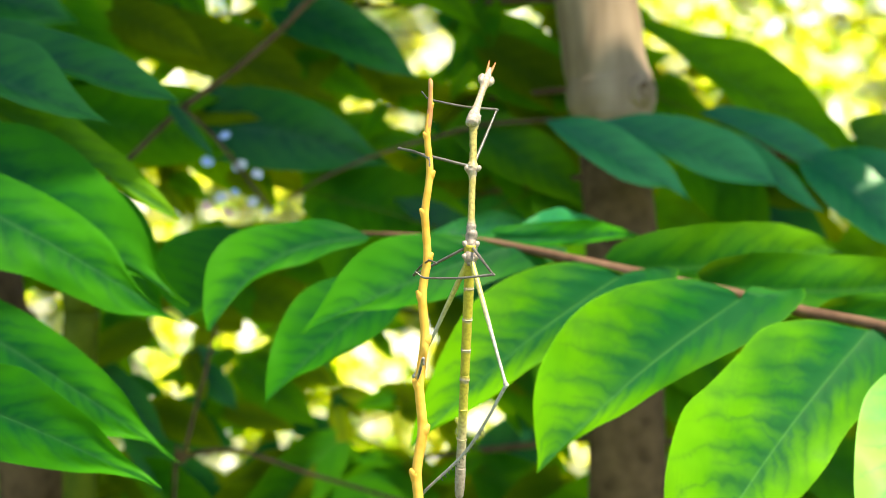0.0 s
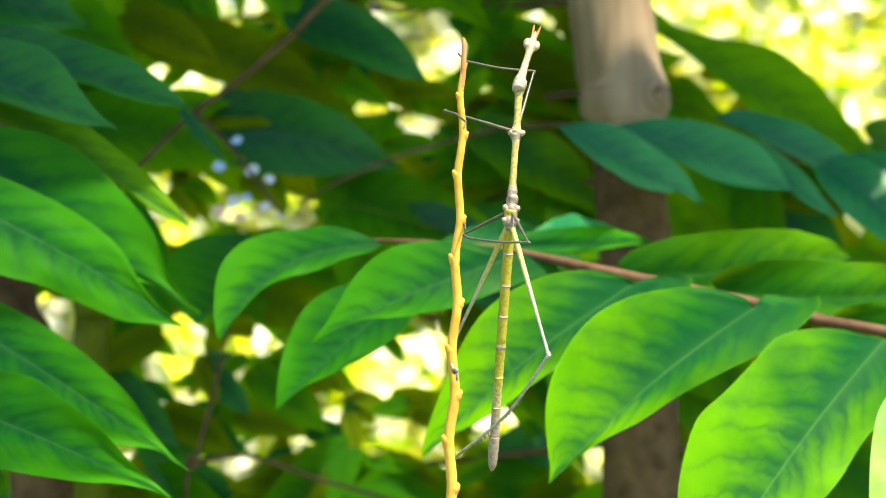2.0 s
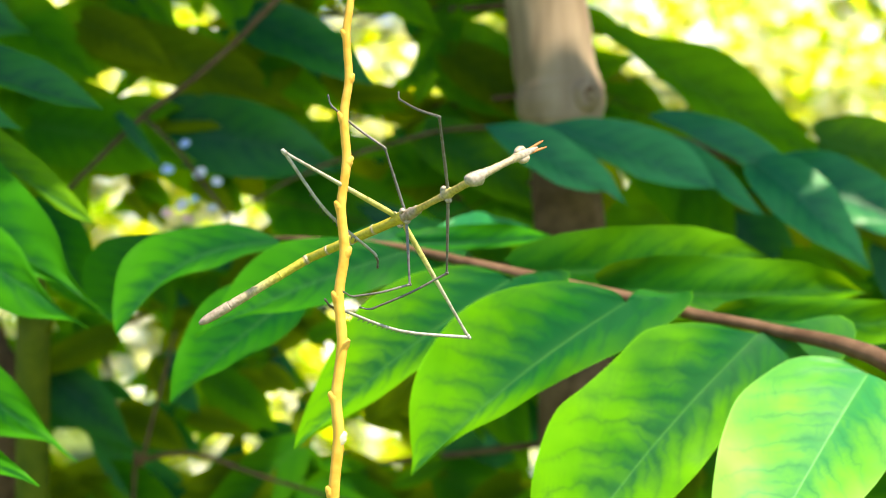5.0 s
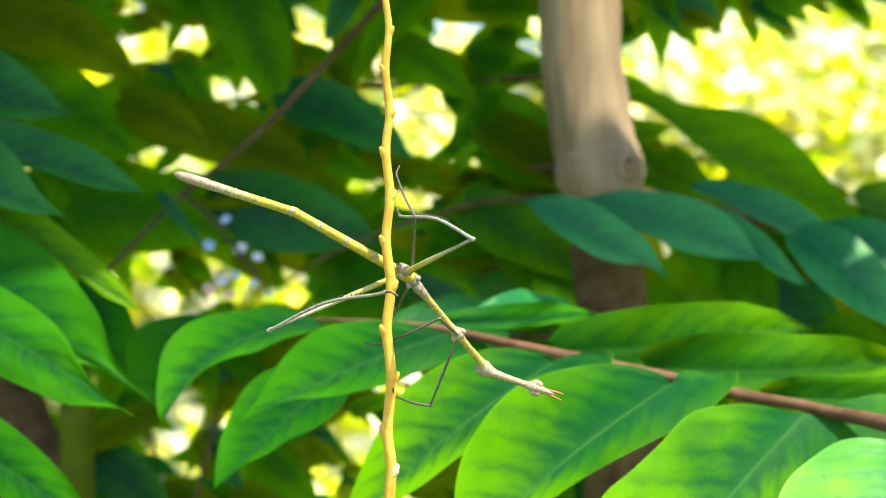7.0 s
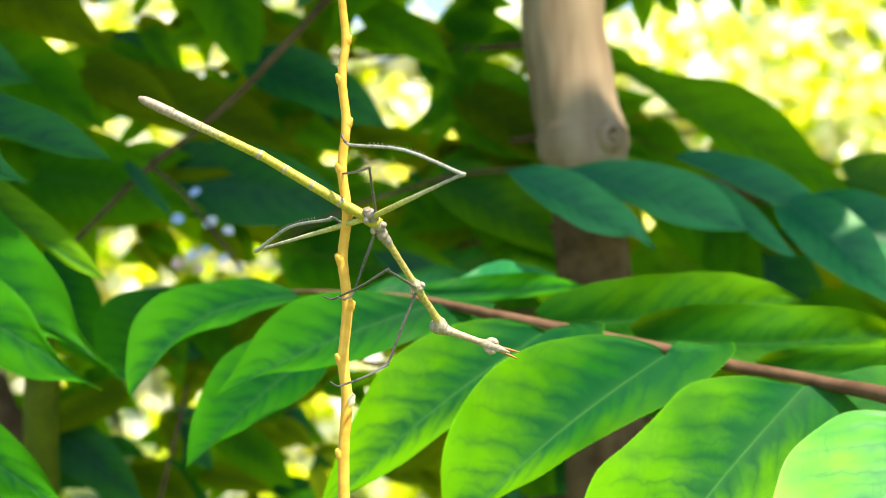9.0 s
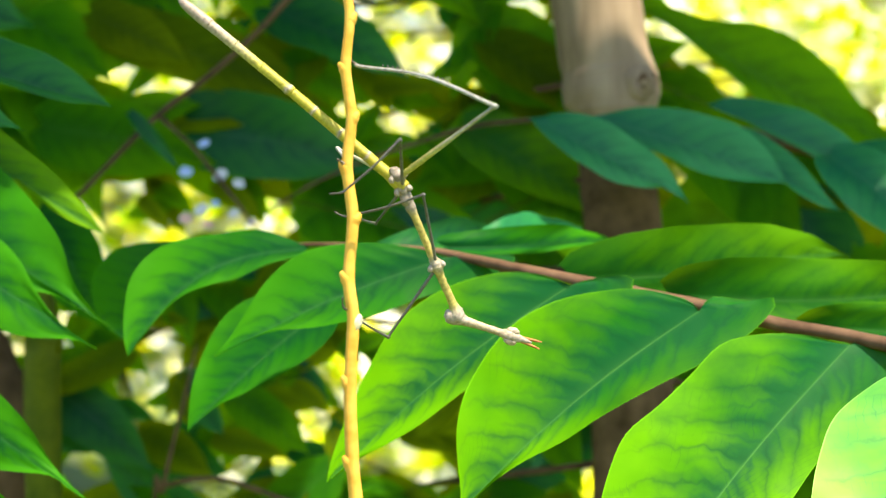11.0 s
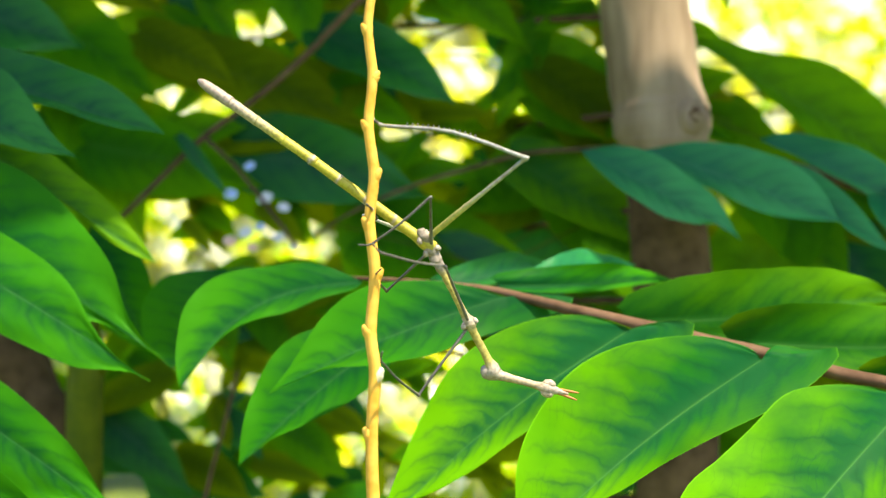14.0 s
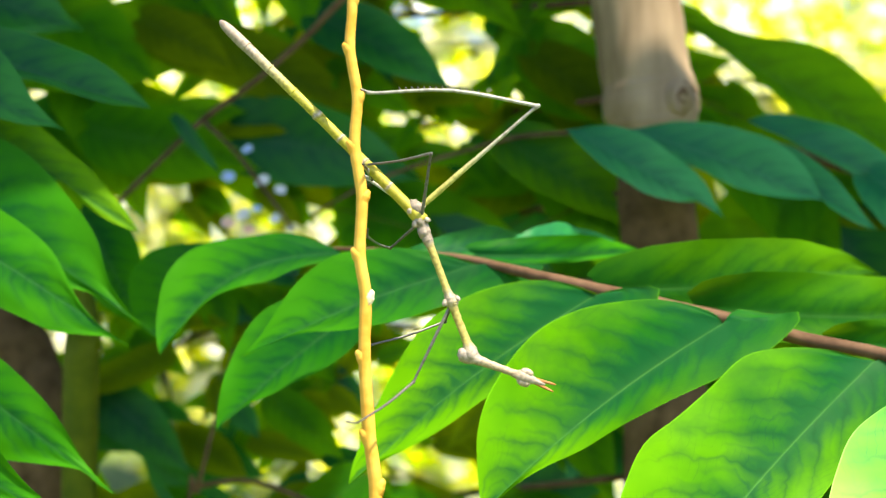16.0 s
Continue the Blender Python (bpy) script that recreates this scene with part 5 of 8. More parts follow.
    walk(abdomen, [
        (0, pose(0, 0, 0, 170.7, -0, 180)), (0.25, pose(0, 0, 0, 171.8, -0, -180)),
        (0.5, pose(0, 0, 0, 172.8, -0, 180)), (0.75, pose(0, 0, 0, 173.6, -0, 180)),
        (1, pose(0, 0, 0, 174.3, -0, 180)), (1.25, pose(0, 0, 0, 172.2, -0, 180)),
        (1.5, pose(0, 0, 0, 170.1, -0, 180)), (1.75, pose(0, 0, 0, 170.5, -0, 180)),
        (2, pose(0, 0, 0, 170.9, -0, 180)), (2.25, pose(0, 0, 0, 172, -0, 180)),
        (2.5, pose(0, 0, 0, 173.1, -0, 180)), (2.75, pose(0, 0, 0, 172.4, -0, 180)),
        (3, pose(0, 0, 0, 171.7, -0, 180)), (3.25, pose(0, 0, 0, 171.5, -0, -180)),
        (3.5, pose(0, 0, 0, 171.2, -0, 180)), (3.83, pose(0, 0, 0, 169.3, -0, -180)),
        (4.16, pose(0, 0, 0, 164.4, -0, 180)), (4.49, pose(0, 0, 0, 157.7, -0, 180)),
        (4.81, pose(0, 0, 0, 150.4, -0, 180)), (5.14, pose(0, 0, 0, 143.7, -0, 180)),
        (5.47, pose(0, 0, 0, 138.8, -0, 180)), (5.8, pose(0, 0, 0, 136.9, -0, 180)),
        (6, pose(0, 0, 0, 150.1, -0, 180)), (6.2, pose(0, 0, 0, 171.1, -0, 180)),
        (6.5, pose(0, 0, 0, 143.1, -0, 180)), (6.6, pose(0, 0, 0, -177.9, 0, 180)),
        (6.8, pose(0, 0, 0, -176.2, 0, 180)), (7, pose(0, 0, 0, -174.6, 0, 180)),
        (7.25, pose(0, 0, 0, 176.6, -0, 180)), (7.5, pose(0, 0, 0, 167.7, -0, 180)),
        (7.75, pose(0, 0, 0, 168.1, -0, 180)), (8, pose(0, 0, 0, 168.5, -0, 180)),
        (8.2, pose(0, 0, 0, 170.6, -0, 180)), (8.55, pose(0, 0, 0, 170.8, -0, 180)),
        (8.9, pose(0, 0, 0, 171.2, -0, 180)), (9.25, pose(0, 0, 0, 171.8, -0, 180)),
        (9.6, pose(0, 0, 0, 172.4, -0, 180)), (9.95, pose(0, 0, 0, 172.8, -0, 180)),
        (10.3, pose(0, 0, 0, 173, -0, 180)), (10.5, pose(0, 0, 0, 174.2, -0, 180)),
        (10.7, pose(0, 0, 0, 175.5, -0, 180)), (11, pose(0, 0, 0, 179.8, -0, 180)),
        (11.25, pose(0, 0, 0, 179.2, -0, 180)), (11.5, pose(0, 0, 0, 178.5, -0, 180)),
        (11.75, pose(0, 0, 0, 175.8, -0, 180)), (12, pose(0, 0, 0, 173, -0, 180)),
        (12.25, pose(0, 0, 0, 170.8, -0, 180)), (12.5, pose(0, 0, 0, 168.5, -0, 180)),
        (12.75, pose(0, 0, 0, 167.9, -0, 180)), (13, pose(0, 0, 0, 167.3, -0, 180)),
        (13.25, pose(0, 0, 0, 167.2, -0, 180)), (13.5, pose(0, 0, 0, 167.1, -0, 180)),
        (13.75, pose(0, 0, 0, 173.5, 0, 180)), (14, pose(0, 0, 0, 179.9, 0, 180)),
        (14.25, pose(0, 0, 0, 178.7, -0, 180)), (14.5, pose(0, 0, 0, 177.5, -0, 180)),
        (14.75, pose(0, 0, 0, -178.9, -0, 180)), (15, pose(0, 0, 0, -175.3, -0, 180)),
        (15.2, pose(0, 0, 0, 171.3, -0, 180)), (15.5, pose(0, 0, 0, 175.2, -0, 180)),
        (15.75, pose(0, 0, 0, 175.7, 0, 180)), (16, pose(0, 0, 0, 176.1, 0, 180))])
    walk(abdomen_tip, [
        (0, pose(-0, 0.0068, -0.0414, 169.2, 0.1, 180)), (0.25, pose(-0, 0.006, -0.0415, 170.2, 0.1, 180)),
        (0.5, pose(0, 0.0052, -0.0416, 171.2, 0.1, 180)), (0.75, pose(0, 0.0047, -0.0417, 171.8, 0.1, 180)),
        (1, pose(0, 0.0042, -0.0418, 172.4, 0.1, 180)), (1.25, pose(0, 0.0057, -0.0416, 170.5, 0.1, 180)),
        (1.5, pose(0, 0.0072, -0.0413, 168.7, 0.1, 180)), (1.75, pose(-0, 0.0069, -0.0414, 169, 0.1, 180)),
        (2, pose(-0, 0.0067, -0.0414, 169.3, 0.2, 180)), (2.25, pose(-0, 0.0059, -0.0416, 170.4, 0.4, -180)),
        (2.5, pose(-0, 0.0051, -0.0417, 171.5, 0.6, 180)), (2.75, pose(-0, 0.0056, -0.0416, 170.8, 0.8, 180)),
        (3, pose(0, 0.0061, -0.0415, 170.2, 0.9, 180)), (3.25, pose(-0, 0.0062, -0.0415, 170, 0.8, 180)),
        (3.5, pose(-0, 0.0064, -0.0415, 169.8, 0.7, 180)), (3.83, pose(-0, 0.0078, -0.0412, 170.8, 1.3, -180)),
        (4.16, pose(-0, 0.0113, -0.0404, 173.4, 2.9, 180)), (4.49, pose(-0, 0.0159, -0.0388, 176.9, 5, 180)),
        (4.81, pose(-0, 0.0207, -0.0365, -179.2, 7.2, 180)), (5.14, pose(-0, 0.0248, -0.0338, -175.7, 9.3, 180)),
        (5.47, pose(-0, 0.0276, -0.0316, -173.1, 10.9, 180)), (5.8, pose(-0, 0.0287, -0.0306, -172.1, 11.5, -180)),
        (6, pose(0, 0.0209, -0.0364, -172.4, 12.8, -180)), (6.2, pose(0, 0.0065, -0.0415, 169.7, 9.6, 180)),
        (6.5, pose(0, 0.0252, -0.0336, -171.1, 15.7, 180)), (6.6, pose(0, -0.0015, -0.0419, 163.5, 11.1, 180)),
        (6.8, pose(0, -0.0028, -0.0419, 166, 11.5, 180)), (7, pose(0, -0.004, -0.0418, 168.6, 11.9, 180)),
        (7.25, pose(0, 0.0025, -0.0419, 175.2, 10, 180)), (7.5, pose(0, 0.0089, -0.041, -178.2, 8.1, 180)),
        (7.75, pose(-0, 0.0086, -0.0411, -174.2, 7.8, 180)), (8, pose(-0, 0.0083, -0.0411, -170.3, 7.5, -180)),
        (8.2, pose(0, 0.0069, -0.0414, -168, 7.2, 180)), (8.55, pose(-0, 0.0067, -0.0414, -169.6, 6.8, -180)),
        (8.9, pose(-0, 0.0064, -0.0415, -173.4, 5.6, -180)), (9.25, pose(-0, 0.006, -0.0415, -178.4, 4.2, 180)),
        (9.6, pose(-0, 0.0056, -0.0416, 176.6, 2.7, 180)), (9.95, pose(-0, 0.0053, -0.0416, 172.8, 1.6, 180)),
        (10.3, pose(-0, 0.0051, -0.0417, 171.2, 1.1, 180)), (10.5, pose(0, 0.0043, -0.0417, 172.4, 1.1, 180)),
        (10.7, pose(-0, 0.0033, -0.0418, 173.6, 1.1, 180)), (11, pose(0, 0.0001, -0.042, 177.6, 1, 180)),
        (11.25, pose(0, 0.0006, -0.042, 177, 1, 180)), (11.5, pose(0, 0.0011, -0.042, 176.4, 1, 180)),
        (11.75, pose(0, 0.0031, -0.0419, 173.9, 1, -180)), (12, pose(0, 0.0051, -0.0417, 171.4, 1, -180)),
        (12.25, pose(0, 0.0067, -0.0414, 169.3, 1, 180)), (12.5, pose(0, 0.0083, -0.0411, 167.1, 1, 180)),
        (12.75, pose(0, 0.0088, -0.041, 166.5, 1, -180)), (13, pose(0, 0.0092, -0.0409, 165.9, 1, 180)),
        (13.25, pose(-0, 0.0093, -0.0409, 165.8, 1.1, -180)), (13.5, pose(-0, 0.0094, -0.0409, 165.7, 1.1, 180)),
        (13.75, pose(0, 0.0048, -0.0417, 171.4, 1.1, -180)), (14, pose(0, 0.0001, -0.042, 177.2, 1.1, 180)),
        (14.25, pose(-0, 0.0009, -0.042, 176.1, 1.1, -180)), (14.5, pose(-0, 0.0018, -0.0419, 175, 1.1, 180)),
        (14.75, pose(-0, -0.0008, -0.042, 177.7, 1.1, 180)), (15, pose(-0, -0.0035, -0.0418, -179.5, 1.1, 180)),
        (15.2, pose(0, 0.0064, -0.0415, 169.6, 1.1, 180)), (15.5, pose(0, 0.0035, -0.0418, 173.3, 1.1, 180)),
        (15.75, pose(0, 0.0032, -0.0418, 173.7, 1, -180)), (16, pose(0, 0.0029, -0.0419, 174.1, 1, 180))])
    walk(legs["FA1"], [
        (0, pose(-0.0004, 0.0046, 0.0265, -34.4, 20.2, -0)), (0.25, pose(0, 0.0047, 0.0265, -34.3, 18.7, 0)),
        (0.5, pose(0.0004, 0.0048, 0.0265, -34.3, 17.2, 0)), (0.75, pose(0.0003, 0.0049, 0.0264, -33.5, 16.5, 0)),
        (1, pose(0.0002, 0.005, 0.0264, -32.7, 15.8, 0)), (1.25, pose(-0, 0.0059, 0.0262, -33.6, 15.4, -0)),
        (1.5, pose(-0.0003, 0.0068, 0.026, -34.5, 15, 0)), (1.75, pose(-0, 0.0064, 0.0261, -33.9, 14, 0)),
        (2, pose(0.0003, 0.0061, 0.0262, -33.3, 13, -0)), (2.25, pose(0.0004, 0.0022, 0.0268, -55.2, -48.9, -0)),
        (2.5, pose(0.0005, -0.0017, 0.0268, 145.9, -68.1, 180)), (2.75, pose(-0.0002, -0.0018, 0.0268, 112.6, -9.2, 180)),
        (3, pose(-0.0009, -0.002, 0.0268, 135.7, 73.1, 180)), (3.25, pose(-0.0036, 0.0008, 0.0266, 138.2, 34.1, -180)),
        (3.5, pose(-0.0063, 0.0036, 0.0259, 151.7, 3.3, 180)), (3.83, pose(-0.0061, 0.0014, 0.0262, 151.4, 8.4, 180)),
        (4.16, pose(-0.0054, -0.0044, 0.026, 151.7, 21.5, 180)), (4.49, pose(-0.004, -0.0119, 0.0238, 154.1, 39, 180)),
        (4.81, pose(-0.0022, -0.0189, 0.019, 158.9, 56.9, -180)), (5.14, pose(-0.0002, -0.0236, 0.0128, 164.9, 72.3, 180)),
        (5.47, pose(0.0012, -0.0258, 0.0076, 169.9, 82.9, 180)), (5.8, pose(0.0018, -0.0263, 0.0055, 171.9, 86.9, 180)),
        (6, pose(0.0039, -0.0249, 0.0093, 40.8, 81.5, 40.4)), (6.2, pose(0.005, -0.0232, 0.0126, 160.5, 54.9, 180)),
        (6.5, pose(0.0064, -0.0238, 0.0107, -11.8, 76.8, -0)), (6.6, pose(0.0076, -0.0224, 0.0128, -13.8, 80.1, 0)),
        (6.8, pose(0.0107, -0.0079, 0.0234, -13.3, 81.1, 0)), (7, pose(0.0089, 0.0103, 0.0232, -12.8, 82, -0)),
        (7.25, pose(0.0093, 0.0122, 0.0221, -4.4, 79.7, 0)), (7.5, pose(0.0097, 0.014, 0.0208, 4, 77.5, -0)),
        (7.75, pose(0.0098, 0.0138, 0.0209, 4, 79.3, 0)), (8, pose(0.01, 0.0135, 0.021, 4.1, 81.1, 0)),
        (8.2, pose(0.0107, 0.0128, 0.0211, 4.2, 81.8, 0)), (8.55, pose(0.0109, 0.0125, 0.0212, 3.2, 81.7, 0)),
        (8.9, pose(0.0112, 0.0117, 0.0215, 0.9, 81.2, 0)), (9.25, pose(0.0116, 0.0107, 0.0218, -2.1, 80.6, 0)),
        (9.6, pose(0.0119, 0.0097, 0.0221, -5.1, 80, -0)), (9.95, pose(0.0122, 0.0089, 0.0222, -7.5, 79.5, 0)),
        (10.3, pose(0.0123, 0.0086, 0.0223, -8.4, 79.3, -0)), (10.5, pose(0.0132, 0.0072, 0.0223, -18.7, 80.3, -0)),
        (10.7, pose(0.013, 0.0071, 0.0224, -6.7, 80.9, 0)), (11, pose(0.0115, 0.0065, 0.0234, -11.8, 84.5, 0)),
        (11.25, pose(0.0119, 0.0068, 0.0232, -11.5, 83.4, 0)), (11.5, pose(0.0123, 0.0071, 0.0229, -11.2, 82.3, 0)),
        (11.75, pose(0.0122, 0.0073, 0.0228, -12, 82.6, -0)), (12, pose(0.012, 0.0076, 0.0228, -12.7, 83, -0)),
        (12.25, pose(0.0118, 0.0088, 0.0225, -10, 82.3, 0)), (12.5, pose(0.0116, 0.0101, 0.0221, -7.2, 81.7, -0)),
        (12.75, pose(0.0117, 0.0083, 0.0227, -8.1, 80.3, 0)), (13, pose(0.0118, 0.0065, 0.0233, -8.9, 79, 0)),
        (13.25, pose(0.0118, 0.0061, 0.0234, -6.8, 79.3, -0)), (13.5, pose(0.0118, 0.0056, 0.0235, -4.7, 79.7, 0)),
        (13.75, pose(0.0118, 0.0054, 0.0236, 0.1, 84.9, 0)), (14, pose(0.0119, 0.0051, 0.0236, -175.2, 89.9, 180)),
        (14.25, pose(0.0108, 0.0042, 0.0243, 176.4, 87.9, 180)), (14.5, pose(0.0098, 0.0033, 0.0249, 168, 85.8, 180)),
        (14.75, pose(0.0103, 0.0003, 0.0249, 169.4, 85.8, 180)), (15, pose(0.0107, -0.0027, 0.0245, 170.8, 85.9, 180)),
        (15.2, pose(0.0119, 0.0033, 0.0239, 163.7, 86.7, 180)), (15.5, pose(0.0118, 0.0024, 0.0241, 163.4, 85.4, -180)),
        (15.75, pose(0.0114, 0.0002, 0.0244, -46.4, 87.3, 0)), (16, pose(0.011, -0.0019, 0.0245, -74.4, 60.3, 0))])
    walk(legs["FA2"], [
        (0, pose(0.007, 0.0193, 0.0466, 31.4, -87.4, 0)), (0.25, pose(0.0069, 0.0193, 0.0468, 31.8, -87.2, 0)),
        (0.5, pose(0.0068, 0.0194, 0.0469, 32.2, -87.1, -0)), (0.75, pose(0.0065, 0.0192, 0.0472, 33.3, -87.3, 0)),
        (1, pose(0.0062, 0.019, 0.0475, 34.3, -87.5, 0)), (1.25, pose(0.0057, 0.0203, 0.0471, 34.3, -88, 0)),
        (1.5, pose(0.0053, 0.0215, 0.0467, 34.2, -88.4, 0)), (1.75, pose(0.0052, 0.0209, 0.047, 32.4, -89, 0)),
        (2, pose(0.0052, 0.0203, 0.0474, 30.6, -89.5, 0)), (2.25, pose(-0.0107, 0.0236, 0.0365, -129.9, -82.8, 180)),
        (2.5, pose(-0.0194, 0.0129, 0.0188, -111.7, -64.7, 180)), (2.75, pose(-0.0018, 0.0221, 0.017, -111.5, -15.8, -180)),
        (3, pose(0.0169, 0.0162, 0.0214, -122.3, 15.6, 180)), (3.25, pose(0.0072, 0.0181, 0.0106, -117, -6.3, 180)),
        (3.5, pose(-0.005, 0.0159, 0.0031, -116.2, -33.3, 180)), (3.83, pose(-0.0028, 0.0138, 0.0036, -120.8, -26.6, 180)),
        (4.16, pose(0.003, 0.0079, 0.0047, -133.8, -15.5, 180)), (4.49, pose(0.0106, -0.0006, 0.0056, -152.4, -6.9, 180)),
        (4.81, pose(0.0181, -0.0096, 0.0058, -173.2, -0.4, 180)), (5.14, pose(0.0236, -0.0169, 0.0052, 167.6, 5, 180)),
        (5.47, pose(0.0266, -0.0212, 0.0044, 153.7, 9.5, 180)), (5.8, pose(0.0274, -0.0226, 0.0041, 148.3, 11.5, -180)),
        (6, pose(0.0298, -0.0252, 0.0122, 1.9, 165.2, 0.2)), (6.2, pose(0.025, -0.0145, -0.0014, -176.4, 19.5, 180)),
        (6.5, pose(0.0311, -0.0186, 0.0165, 145.6, 23.9, 180)), (6.6, pose(0.0324, -0.0162, 0.0171, 138.3, 20.1, 180)),
        (6.8, pose(0.0357, -0.0019, 0.0273, -169.7, 13.7, 180)), (7, pose(0.034, 0.016, 0.0267, -117.9, 3.5, 180)),
        (7.25, pose(0.0348, 0.0142, 0.0267, -121.3, 4.2, 180)), (7.5, pose(0.0349, 0.0122, 0.0265, -124.7, 4.7, 180)),
        (7.75, pose(0.0353, 0.0119, 0.0257, -120.9, 29.6, -180)), (8, pose(0.0356, 0.0117, 0.025, -122.5, 56.2, 180)),
        (8.2, pose(0.0364, 0.0109, 0.0248, -129.9, 72.3, 180)), (8.55, pose(0.0365, 0.011, 0.025, -128.3, 67.7, 180)),
        (8.9, pose(0.0368, 0.0113, 0.0255, -125.3, 55, -180)), (9.25, pose(0.0372, 0.0117, 0.026, -123.6, 36.2, 180)),
        (9.6, pose(0.0374, 0.012, 0.0266, -124.9, 17.3, 180)), (9.95, pose(0.0375, 0.0123, 0.0269, -127.8, 4.3, 180)),
        (10.3, pose(0.0376, 0.0124, 0.0271, -129.3, -0.4, -180)), (10.5, pose(0.0374, 0.0155, 0.0265, -128, -0.7, 180)),
        (10.7, pose(0.0385, 0.0101, 0.0265, -124.3, -0.1, 180)), (11, pose(0.0368, 0.0118, 0.0259, -126, 1.5, 180)),
        (11.25, pose(0.0372, 0.012, 0.0261, -125.4, 1.2, 180)), (11.5, pose(0.0375, 0.0122, 0.0263, -124.7, 0.9, 180)),
        (11.75, pose(0.0373, 0.0127, 0.0261, -123.3, 0.6, 180)), (12, pose(0.0372, 0.0133, 0.0259, -121.8, 0.4, 180)),
        (12.25, pose(0.0372, 0.0133, 0.0259, -120.9, -0.5, -180)), (12.5, pose(0.0371, 0.0133, 0.0258, -120.1, -1.4, 180)),
        (12.75, pose(0.0371, 0.012, 0.0271, -121.2, -1.5, 180)), (13, pose(0.037, 0.0106, 0.0282, -122.3, -1.6, 180)),
        (13.25, pose(0.0372, 0.0091, 0.0282, -122.5, -3.6, 180)), (13.5, pose(0.0373, 0.0077, 0.0281, -122.6, -5.6, 180)),
        (13.75, pose(0.0377, 0.0053, 0.0259, -124.3, -8.8, 180)), (14, pose(0.0377, 0.0029, 0.0236, -126.1, -11.8, 180)),
        (14.25, pose(0.0367, 0.0058, 0.0233, -127.6, -13, 180)), (14.5, pose(0.0351, 0.0087, 0.023, -129.1, -14, -180)),
        (14.75, pose(0.0357, 0.0051, 0.023, -131.5, -13.8, 180)), (15, pose(0.0362, 0.0014, 0.0227, -133.9, -13.6, 180)),
        (15.2, pose(0.0367, 0.0106, 0.0225, -135.7, -13.5, 180)), (15.5, pose(0.0366, 0.0098, 0.0221, -133.6, -15.5, 180)),
        (15.75, pose(0.0293, 0.019, 0.0252, -137, 28.8, 180)), (16, pose(0.017, 0.0231, 0.0279, -153.8, 61.4, 180))])
